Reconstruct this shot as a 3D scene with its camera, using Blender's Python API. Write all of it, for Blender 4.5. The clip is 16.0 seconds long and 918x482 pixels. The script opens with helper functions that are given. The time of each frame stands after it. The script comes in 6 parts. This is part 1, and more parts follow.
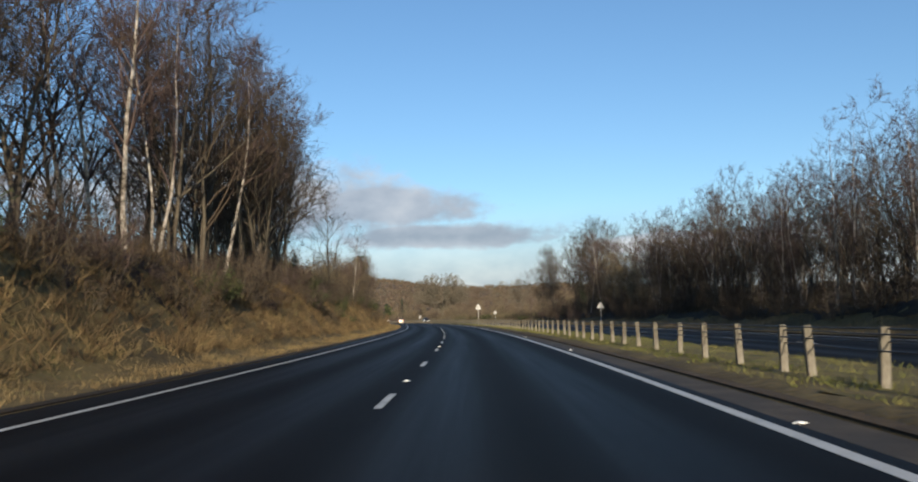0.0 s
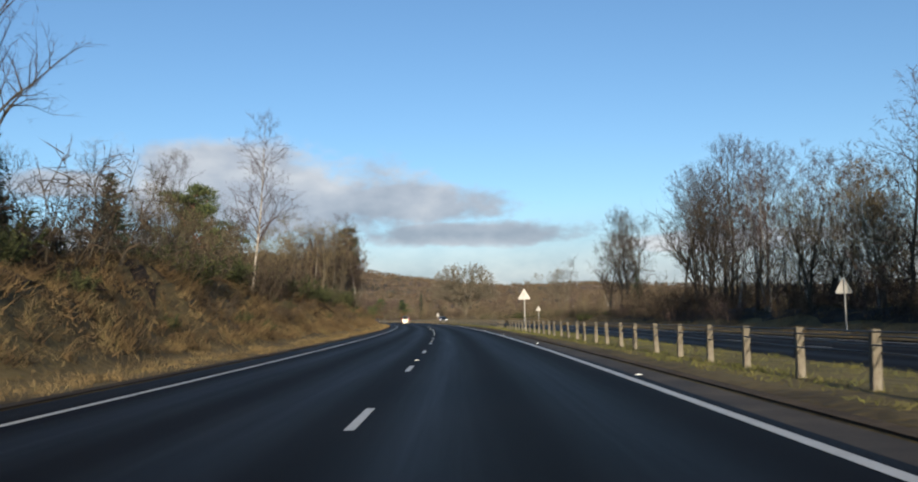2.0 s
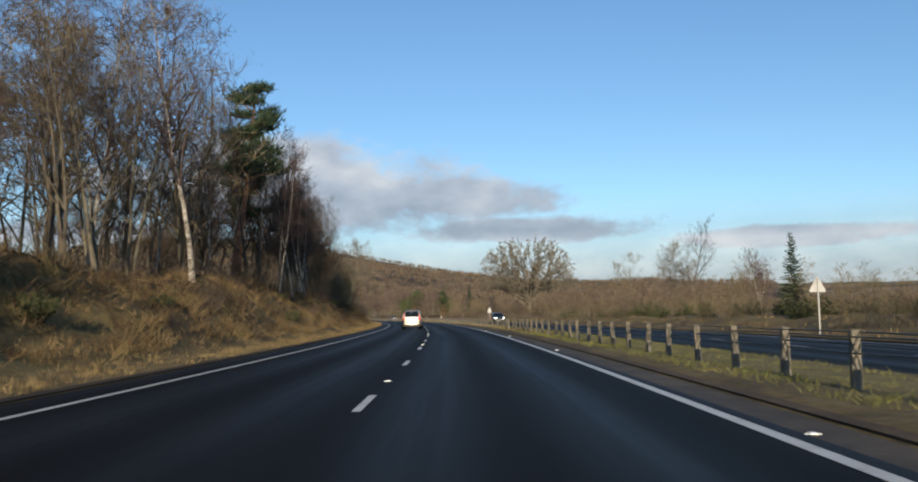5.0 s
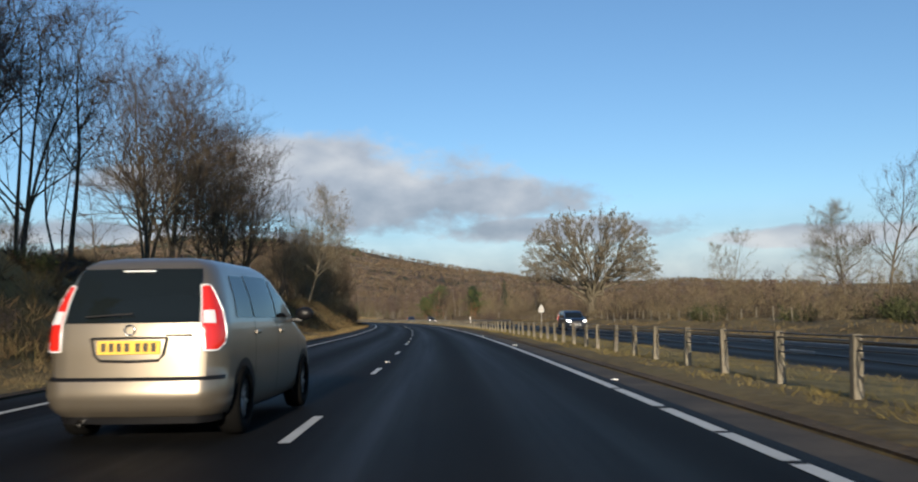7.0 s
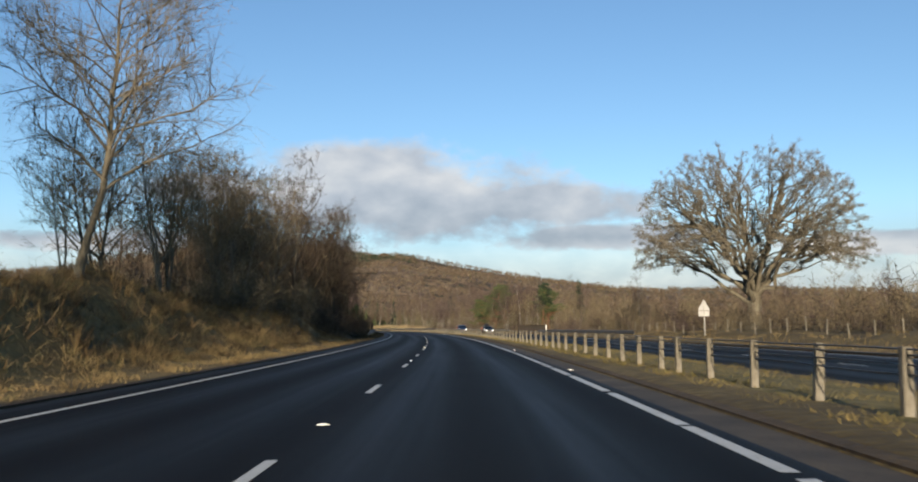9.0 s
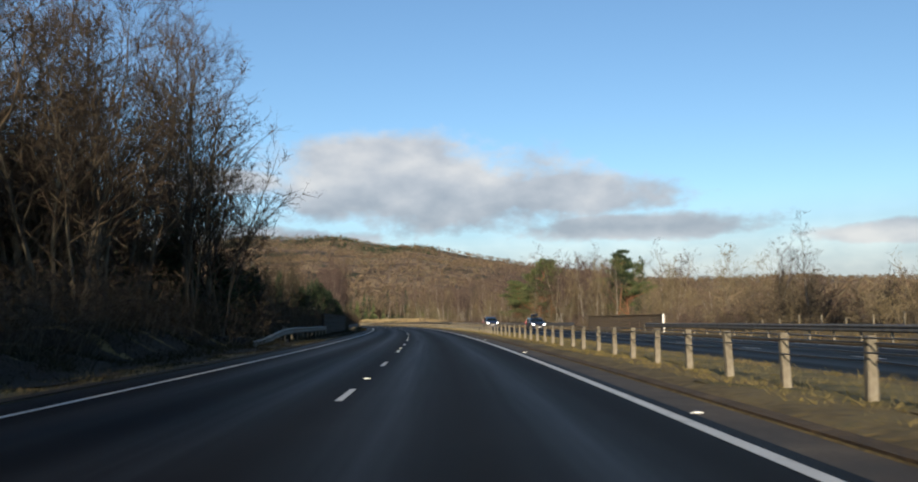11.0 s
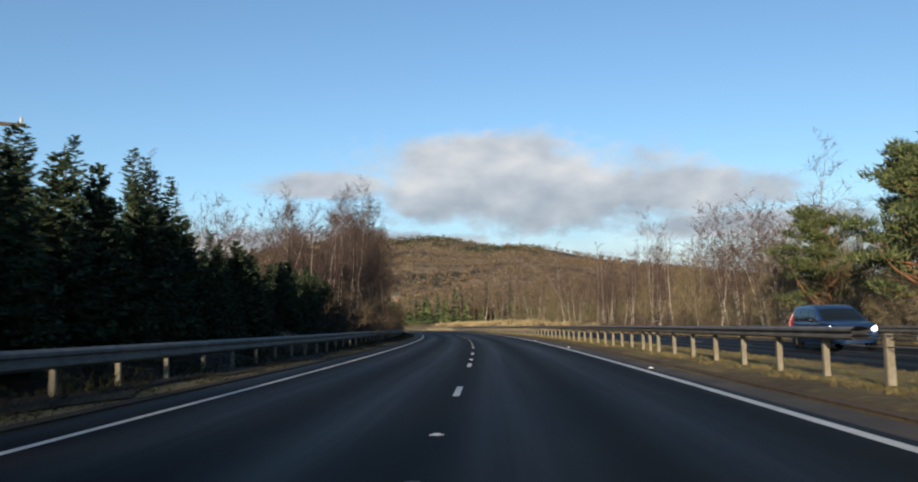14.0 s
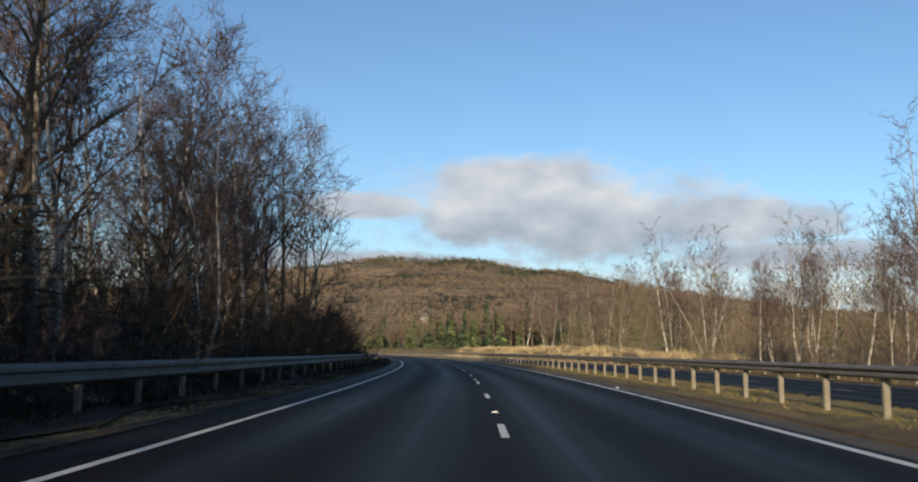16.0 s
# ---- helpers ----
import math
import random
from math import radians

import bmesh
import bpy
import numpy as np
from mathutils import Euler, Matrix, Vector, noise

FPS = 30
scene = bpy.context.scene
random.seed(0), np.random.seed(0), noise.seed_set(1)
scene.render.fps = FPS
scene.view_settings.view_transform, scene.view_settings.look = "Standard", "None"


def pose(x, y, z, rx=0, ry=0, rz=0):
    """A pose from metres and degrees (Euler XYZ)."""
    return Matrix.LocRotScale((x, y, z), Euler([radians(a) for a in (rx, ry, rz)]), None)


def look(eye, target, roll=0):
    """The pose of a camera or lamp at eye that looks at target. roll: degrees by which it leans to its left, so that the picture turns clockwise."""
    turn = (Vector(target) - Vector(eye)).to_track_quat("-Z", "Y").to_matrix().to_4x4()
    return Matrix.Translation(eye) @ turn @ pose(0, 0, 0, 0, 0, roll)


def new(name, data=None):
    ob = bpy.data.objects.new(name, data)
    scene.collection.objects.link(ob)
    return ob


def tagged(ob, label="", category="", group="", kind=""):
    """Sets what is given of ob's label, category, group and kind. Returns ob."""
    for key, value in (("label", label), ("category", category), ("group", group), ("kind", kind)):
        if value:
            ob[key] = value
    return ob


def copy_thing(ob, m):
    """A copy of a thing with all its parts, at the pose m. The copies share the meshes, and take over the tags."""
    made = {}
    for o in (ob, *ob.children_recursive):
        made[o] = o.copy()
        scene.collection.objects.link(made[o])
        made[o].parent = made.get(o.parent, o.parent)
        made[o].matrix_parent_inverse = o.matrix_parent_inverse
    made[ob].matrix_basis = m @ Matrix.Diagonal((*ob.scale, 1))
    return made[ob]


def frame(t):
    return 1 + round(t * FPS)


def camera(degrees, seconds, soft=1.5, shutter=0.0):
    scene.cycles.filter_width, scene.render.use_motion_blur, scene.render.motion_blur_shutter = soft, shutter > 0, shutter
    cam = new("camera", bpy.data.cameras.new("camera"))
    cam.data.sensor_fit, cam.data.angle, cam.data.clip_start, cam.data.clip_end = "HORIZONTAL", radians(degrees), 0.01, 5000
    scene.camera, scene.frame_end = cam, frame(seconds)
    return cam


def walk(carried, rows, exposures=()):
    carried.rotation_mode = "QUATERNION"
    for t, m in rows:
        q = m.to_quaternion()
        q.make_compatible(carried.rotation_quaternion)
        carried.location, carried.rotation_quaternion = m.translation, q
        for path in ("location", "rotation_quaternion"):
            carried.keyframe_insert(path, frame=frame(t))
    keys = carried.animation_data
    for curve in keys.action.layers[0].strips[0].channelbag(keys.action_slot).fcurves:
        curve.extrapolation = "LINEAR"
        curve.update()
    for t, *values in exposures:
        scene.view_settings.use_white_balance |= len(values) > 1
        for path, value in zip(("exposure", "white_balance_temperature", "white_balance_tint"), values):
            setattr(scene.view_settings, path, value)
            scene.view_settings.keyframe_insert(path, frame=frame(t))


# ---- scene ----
# ---------------------------------------------------------------- camera
cam = camera(54.1, 16.0, 2.0, 0.06)
PATH = [
    (0, (0.991, 0.021, 0.995), (0.550, 9.974, 1.854), -1.60),
    (0.5, (0.475, 16.185, 0.995), (-0.025, 26.136, 1.843), -1.20),
    (1, (-0.203, 32.304, 0.995), (-0.833, 42.246, 1.861), -1.58),
    (1.5, (-1.015, 48.630, 0.995), (-1.699, 58.568, 1.867), -1.74),
    (2, (-2.063, 65.054, 0.995), (-2.800, 74.990, 1.849), -1.21),
    (2.5, (-3.288, 81.320, 0.995), (-4.074, 91.256, 1.808), -1.13),
    (3, (-4.563, 97.355, 0.995), (-5.464, 107.281, 1.803), -1.33),
    (5.5, (-13.673, 178.433, 0.995), (-15.045, 188.302, 1.846), -0.75),
    (6, (-15.962, 194.547, 0.995), (-17.376, 204.408, 1.865), -0.70),
    (6.5, (-18.441, 210.698, 0.995), (-19.955, 220.545, 1.860), -0.56),
    (7, (-21.147, 226.810, 0.995), (-22.805, 236.635, 1.848), -0.73),
    (7.5, (-24.067, 242.888, 0.995), (-25.882, 252.685, 1.850), -1.01),
    (8, (-27.185, 258.956, 0.995), (-29.163, 268.719, 1.873), -0.68),
    (8.5, (-30.489, 275.014, 0.995), (-32.651, 284.737, 1.878), -0.27),
    (9, (-33.972, 291.057, 0.995), (-36.252, 300.747, 1.952), -0.54),
    (11.5, (-54.366, 370.138, 0.995), (-57.055, 379.729, 1.876), -1.34),
    (12, (-59.035, 385.742, 0.995), (-62.107, 395.211, 1.950), -1.71),
    (12.5, (-63.934, 401.307, 0.995), (-66.980, 410.790, 1.894), -1.47),
    (13, (-69.025, 416.870, 0.995), (-72.121, 426.334, 1.921), -1.61),
    (13.5, (-74.275, 432.300, 0.995), (-77.724, 441.637, 1.961), -1.44),
    (14, (-79.731, 447.606, 0.995), (-83.348, 456.881, 1.935), -1.30),
    (14.5, (-85.420, 462.899, 0.995), (-89.027, 472.168, 2.038), -0.36),
    (15, (-91.156, 478.217, 0.995), (-94.758, 487.481, 2.091), 1.31),
    (15.5, (-97.044, 493.308, 0.995), (-100.859, 502.470, 2.225), 1.39),
    (16, (-103.217, 508.391, 0.995), (-107.190, 517.486, 2.218), 0.59),
]
walk(cam, [(t, look(eye, target, roll)) for t, eye, target, roll in PATH], [(0, 0.55, 6100, 9), (6.5, 0.52, 6100, 9), (7.5, 0.45, 6150, 9), (8.2, 0.67, 6350, 9), (16, 0.67, 6450, 9)])

# ---------------------------------------------------------------- sky, sun
SUN_AZ, SUN_EL = 8.5, 12.0      # light travels this many degrees left of +y; height of the sun
world = bpy.data.worlds.new("sky")
scene.world = world
world.use_nodes = True
wn, wl = world.node_tree.nodes, world.node_tree.links
wn.clear()
w_out = wn.new("ShaderNodeOutputWorld")
w_bg = wn.new("ShaderNodeBackground")
w_sky = wn.new("ShaderNodeTexSky")
w_sky.sky_type = "NISHITA"
w_sky.sun_disc = False
w_sky.sun_elevation = radians(SUN_EL)
w_sky.sun_rotation = radians(180 - SUN_AZ)
w_sky.altitude = 100
w_sky.air_density = 1.0
w_sky.dust_density = 0.1
w_sky.ozone_density = 3.2
w_bg.inputs["Strength"].default_value = 0.102
wl.new(w_sky.outputs[0], w_bg.inputs[0])
wl.new(w_bg.outputs[0], w_out.inputs[0])

sun = new("sun", bpy.data.lights.new("sun", "SUN"))
sun.data.energy = 5.0
sun.data.angle = radians(0.6)
sun.data.color = (1.0, 0.82, 0.60)
a_s, e_s = radians(SUN_AZ), radians(SUN_EL)
sun.matrix_basis = look((0, 0, 50), (-math.sin(a_s) * math.cos(e_s), math.cos(a_s) * math.cos(e_s), 50 - math.sin(e_s)))

# ---------------------------------------------------------------- materials
def ramp_of(nodes, stops):
    r = nodes.new("ShaderNodeValToRGB")
    e = r.color_ramp.elements
    while len(e) < len(stops):
        e.new(0.5)
    for k, (p, c) in zip(e, stops):
        k.position, k.color = p, (*c, 1)
    return r


def surface(name, stops, scale=4.0, fine=40.0, rough=0.9, metal=0.0, bump=0.2, dist=0.02, by="noise", spec=0.3, detail=6.0, stretch=None, amount=0.35, patch=0.0):
    """A procedural surface: a ramp over coarse noise (or a random per piece), broken by fine noise, with relief."""
    m = bpy.data.materials.new(name)
    m.use_nodes = True
    n, l = m.node_tree.nodes, m.node_tree.links
    b = n["Principled BSDF"]
    b.inputs["Roughness"].default_value = rough
    b.inputs["Metallic"].default_value = metal
    b.inputs["Specular IOR Level"].default_value = spec
    co = n.new("ShaderNodeTexCoord")
    vec = co.outputs["Object"]
    if stretch:
        mp = n.new("ShaderNodeMapping")
        mp.inputs["Scale"].default_value = stretch
        l.new(vec, mp.inputs[0])
        vec = mp.outputs[0]
    n1, n2 = n.new("ShaderNodeTexNoise"), n.new("ShaderNodeTexNoise")
    for k, s in ((n1, scale), (n2, fine)):
        k.inputs["Scale"].default_value = s
        k.inputs["Detail"].default_value = detail
        l.new(vec, k.inputs["Vector"])
    n1.inputs["Roughness"].default_value = 0.62
    mix = n.new("ShaderNodeMath")
    mix.operation = "MULTIPLY_ADD"
    mix.inputs[1].default_value = amount
    l.new(n2.outputs["Fac"], mix.inputs[0])
    if by == "noise":
        src = n1.outputs["Fac"]
        off = -amount / 2
    elif by == "island":
        g = n.new("ShaderNodeNewGeometry")
        src = g.outputs["Random Per Island"]
        off = -amount / 2
        if patch:
            # neighbouring blades share a tone: part of the random is a coarse noise over the ground
            n3, wide, blend = n.new("ShaderNodeTexNoise"), n.new("ShaderNodeMapRange"), n.new("ShaderNodeMix")
            n3.inputs["Scale"].default_value, n3.inputs["Detail"].default_value = 1.1, 3.0
            wide.inputs["From Min"].default_value, wide.inputs["From Max"].default_value = 0.36, 0.64
            blend.inputs[0].default_value = patch
            l.new(co.outputs["Object"], n3.inputs["Vector"])
            l.new(n3.outputs["Fac"], wide.inputs[0])
            l.new(src, blend.inputs[2])
            l.new(wide.outputs[0], blend.inputs[3])
            src = blend.outputs[0]
    else:
        g = n.new("ShaderNodeObjectInfo")
        src = g.outputs["Random"]
        off = -amount / 2
    add = n.new("ShaderNodeMath")
    add.inputs[1].default_value = off
    l.new(src, add.inputs[0])
    l.new(add.outputs[0], mix.inputs[2])
    r = ramp_of(n, stops)
    l.new(mix.outputs[0], r.inputs[0])
    l.new(r.outputs[0], b.inputs["Base Color"])
    if bump:
        bp = n.new("ShaderNodeBump")
        bp.inputs["Strength"].default_value = bump
        bp.inputs["Distance"].default_value = dist
        l.new(n2.outputs["Fac"], bp.inputs["Height"])
        l.new(bp.outputs[0], b.inputs["Normal"])
    return m


def plain(name, colour, rough=0.5, metal=0.0, spec=0.5, coat=0.0, trans=0.0, emit=0.0):
    m = surface(name, [(0.0, [c * 0.92 for c in colour]), (1.0, [min(1, c * 1.06) for c in colour])], 3.0, 60.0, rough, metal, 0.03, 0.002, spec=spec)
    b = m.node_tree.nodes["Principled BSDF"]
    b.inputs["Coat Weight"].default_value = coat
    b.inputs["Transmission Weight"].default_value = trans
    if emit:
        b.inputs["Emission Color"].default_value = (*colour, 1)
        b.inputs["Emission Strength"].default_value = emit
    return m


def asphalt():
    """Dark asphalt with polished wheel tracks, streaks along the lanes and fine grit."""
    m = bpy.data.materials.new("asphalt")
    m.use_nodes = True
    n, l = m.node_tree.nodes, m.node_tree.links
    b = n["Principled BSDF"]

    def calc(op, a, c, d=None):
        k = n.new("ShaderNodeMath")
        k.operation = op
        for i_, v in enumerate((a, c, d)):
            if v is None:
                continue
            if isinstance(v, (int, float)):
                k.inputs[i_].default_value = v
            else:
                l.new(v, k.inputs[i_])
        return k.outputs[0]

    def noise(vec, scale, detail, rough=0.6):
        k = n.new("ShaderNodeTexNoise")
        k.inputs["Scale"].default_value, k.inputs["Detail"].default_value, k.inputs["Roughness"].default_value = scale, detail, rough
        l.new(vec, k.inputs["Vector"])
        return k.outputs["Fac"]

    tc = n.new("ShaderNodeTexCoord")
    mp = n.new("ShaderNodeMapping")
    mp.inputs["Scale"].default_value = (2.2, 0.035, 1)
    l.new(tc.outputs["UV"], mp.inputs[0])
    sx = n.new("ShaderNodeSeparateXYZ")
    l.new(tc.outputs["UV"], sx.inputs[0])
    streak = noise(mp.outputs[0], 1.0, 5.0)
    blotch = noise(tc.outputs["Object"], 0.25, 5.0)
    grit = noise(tc.outputs["Object"], 70.0, 4.0, 0.7)
    track = calc("MULTIPLY_ADD", calc("COSINE", calc("MULTIPLY_ADD", sx.outputs[0], 3.65, -3.65), 0), 0.5, 0.5)
    track = calc("MULTIPLY", track, calc("MULTIPLY_ADD", streak, 1.2, -0.1))
    tone = calc("ADD", calc("MULTIPLY_ADD", streak, 0.55, -0.27), calc("MULTIPLY_ADD", blotch, 0.7, -0.05))
    tone = calc("ADD", tone, calc("MULTIPLY_ADD", grit, 0.5, -0.25))
    tone = calc("MULTIPLY_ADD", track, 0.14, tone)
    r = ramp_of(n, [(0.1, (0.006, 0.0062, 0.0068)), (0.45, (0.0115, 0.0115, 0.0118)), (0.85, (0.024, 0.0232, 0.022))])
    l.new(tone, r.inputs[0])
    l.new(r.outputs[0], b.inputs["Base Color"])
    l.new(calc("MULTIPLY_ADD", track, -0.22, 0.72), b.inputs["Roughness"])
    l.new(calc("MULTIPLY_ADD", track, 0.10, 0.05), b.inputs["Specular IOR Level"])
    bp = n.new("ShaderNodeBump")
    bp.inputs["Strength"].default_value, bp.inputs["Distance"].default_value = 0.45, 0.006
    l.new(grit, bp.inputs["Height"])
    l.new(bp.outputs[0], b.inputs["Normal"])
    return m


M_ASPHALT = asphalt()
# grass for the left verge: the shade there is put into its dark colour
M_SHADED_GRASS = surface("shaded_grass", [(0.0, (0.006, 0.007, 0.003)), (0.5, (0.015, 0.016, 0.006)), (1.0, (0.032, 0.028, 0.012))], 1, 3.0, 0.9, 0, 0, by="island", amount=0.25)
M_STRIP = surface("worn_asphalt", [(0.25, (0.031, 0.026, 0.0205)), (0.5, (0.062, 0.0496, 0.036)), (0.75, (0.118, 0.0899, 0.0589))], 0.8, 40.0, 0.85, 0, 0.5, 0.008, amount=0.5)
M_PAINT = surface("road_paint", [(0.2, (0.216, 0.216, 0.202)), (0.38, (0.475, 0.475, 0.446)), (0.8, (0.576, 0.576, 0.547))], 1.6, 30.0, 0.6, 0, 0.3, 0.004, amount=0.6)
M_GROUND = surface("rough_grass_ground", [(0.28, (0.044, 0.0304, 0.0128)), (0.45, (0.092, 0.0656, 0.024)), (0.6, (0.16, 0.116, 0.044)), (0.75, (0.108, 0.092, 0.0304))], 0.22, 5.0, 0.95, 0, 0.6, 0.08, amount=0.5)
M_SOIL = surface("bare_soil", [(0.3, (0.0375, 0.0255, 0.0142)), (0.6, (0.0825, 0.0562, 0.03)), (0.8, (0.143, 0.0975, 0.0525))], 0.9, 14.0, 0.95, 0, 0.8, 0.05, amount=0.5)
M_FAR = surface("moorland", [(0.38, (0.018, 0.027, 0.014)), (0.43, (0.075, 0.056, 0.038)), (0.47, (0.13, 0.088, 0.062)), (0.51, (0.25, 0.185, 0.105)), (0.55, (0.13, 0.088, 0.062)), (0.60, (0.145, 0.128, 0.07)), (0.65, (0.02, 0.03, 0.015))], 0.0055, 0.05, 0.95, 0, 0.6, 6.0, detail=9.0, amount=0.3)
# dead leaves, with the shade under trees and behind the rail mixed into the colour
M_SHADED_LITTER = surface("shaded_leaf_litter", [(0.25, (0.009, 0.006, 0.004)), (0.5, (0.022, 0.015, 0.009)), (0.75, (0.042, 0.028, 0.015))], 0.8, 9.0, 0.95, 0, 0.8, 0.06, amount=0.5)
M_STRAW = surface("dry_grass", [(0.0, (0.028, 0.021, 0.010)), (0.35, (0.085, 0.061, 0.027)), (0.7, (0.225, 0.160, 0.072)), (1.0, (0.07, 0.072, 0.026))], 1, 3.0, 0.9, 0, 0, by="island", amount=0.25, patch=0.75)
M_TURF = surface("green_grass", [(0.0, (0.06, 0.05, 0.014)), (0.4, (0.115, 0.092, 0.028)), (0.75, (0.175, 0.135, 0.048)), (1.0, (0.23, 0.17, 0.068))], 1, 3.0, 0.9, 0, 0, by="island", amount=0.25, patch=0.6)
M_GREEN = surface("winter_turf", [(0.0, (0.048, 0.0544, 0.0128)), (0.4, (0.096, 0.1, 0.024)), (0.75, (0.152, 0.144, 0.04)), (1.0, (0.224, 0.188, 0.068))], 1, 3.0, 0.9, 0, 0, by="island", amount=0.25, patch=0.6)
M_BRACKEN = surface("bracken", [(0.0, (0.034, 0.022, 0.011)), (0.4, (0.082, 0.054, 0.025)), (0.7, (0.15, 0.10, 0.046)), (0.88, (0.21, 0.15, 0.07)), (1.0, (0.055, 0.058, 0.02))], 1, 3.0, 0.9, 0, 0, by="island", amount=0.2, patch=0.75)
M_SWARD = surface("mown_turf", [(0.3, (0.058, 0.050, 0.017)), (0.45, (0.12, 0.098, 0.034)), (0.6, (0.185, 0.145, 0.052)), (0.75, (0.14, 0.10, 0.042))], 0.9, 9.0, 0.95, 0, 0.9, 0.05, amount=0.6)
M_BARK = surface("dark_bark", [(0.25, (0.035, 0.028, 0.02)), (0.5, (0.085, 0.07, 0.05)), (0.75, (0.14, 0.125, 0.085))], 2.2, 16.0, 0.95, 0, 0.8, 0.03, stretch=(1, 1, 0.3), amount=0.5)
M_OAKBARK = surface("grey_bark", [(0.25, (0.0612, 0.051, 0.034)), (0.5, (0.129, 0.112, 0.0782)), (0.75, (0.19, 0.17, 0.122))], 2.0, 14.0, 0.95, 0, 0.8, 0.03, stretch=(1, 1, 0.3), amount=0.5)
M_BIRCH = surface("birch_bark", [(0.32, (0.0425, 0.034, 0.0255)), (0.45, (0.187, 0.162, 0.128)), (0.62, (0.374, 0.34, 0.289)), (0.8, (0.51, 0.484, 0.433))], 1.6, 9.0, 0.8, 0, 0.4, 0.015, stretch=(1, 1, 1.8), amount=0.5)
M_TWIG_RED = surface("birch_twigs", [(0.0, (0.036, 0.024, 0.021)), (0.5, (0.072, 0.048, 0.042)), (1.0, (0.115, 0.083, 0.07))], 1, 4.0, 0.9, 0, 0, by="island", amount=0.2)
M_TWIG_TAN = surface("tan_twigs", [(0.0, (0.072, 0.056, 0.028)), (0.5, (0.136, 0.108, 0.06)), (1.0, (0.208, 0.168, 0.104))], 1, 4.0, 0.9, 0, 0, by="island", amount=0.2)
M_TWIG_OAK = surface("oak_twigs", [(0.0, (0.08, 0.0656, 0.044)), (0.5, (0.144, 0.122, 0.0864)), (1.0, (0.216, 0.188, 0.14))], 1, 4.0, 0.9, 0, 0, by="island", amount=0.2)
M_TWIG_DARK = surface("dark_twigs", [(0.0, (0.024, 0.017, 0.012)), (0.5, (0.055, 0.04, 0.027)), (1.0, (0.10, 0.075, 0.046))], 1, 4.0, 0.9, 0, 0, by="island", amount=0.2)
M_SPRUCE = surface("spruce_needles", [(0.0, (0.010, 0.020, 0.012)), (0.5, (0.022, 0.040, 0.020)), (1.0, (0.05, 0.07, 0.03))], 1, 5.0, 0.85, 0, 0, by="island", amount=0.2)
M_PINE = surface("pine_needles", [(0.0, (0.022, 0.036, 0.014)), (0.5, (0.06, 0.08, 0.03)), (1.0, (0.125, 0.14, 0.05))], 1, 5.0, 0.8, 0, 0, by="island", amount=0.2)
M_PINEBARK = surface("pine_bark", [(0.25, (0.09, 0.045, 0.025)), (0.6, (0.22, 0.11, 0.06)), (0.8, (0.30, 0.17, 0.10))], 2.0, 14.0, 0.95, 0, 0.7, 0.03, amount=0.5)
M_GORSE = surface("gorse_leaves", [(0.0, (0.015, 0.022, 0.008)), (0.5, (0.04, 0.05, 0.018)), (1.0, (0.085, 0.09, 0.03))], 1, 5.0, 0.9, 0, 0, by="island", amount=0.2)
M_POST = surface("weathered_post", [(0.2, (0.09, 0.0788, 0.0562)), (0.5, (0.173, 0.154, 0.116)), (0.8, (0.24, 0.217, 0.173))], 5.0, 40.0, 0.85, 0, 0.4, 0.004, stretch=(1, 1, 0.4), amount=0.4)
M_ROPE = surface("steel_rope", [(0.3, (0.05, 0.05, 0.05)), (0.7, (0.13, 0.13, 0.125))], 20, 90.0, 0.55, 0.6, 0.2, 0.002)
M_GALV = surface("galvanised_steel", [(0.25, (0.075, 0.073, 0.067)), (0.5, (0.125, 0.12, 0.11)), (0.75, (0.185, 0.178, 0.16))], 2.5, 30.0, 0.66, 0.12, 0.15, 0.002, amount=0.4)
M_BOARD = surface("timber_boards", [(0.25, (0.085, 0.06, 0.036)), (0.5, (0.15, 0.108, 0.066)), (0.75, (0.21, 0.16, 0.10))], 2.0, 26.0, 0.9, 0, 0.5, 0.006, stretch=(0.2, 0.2, 3.0), amount=0.4)

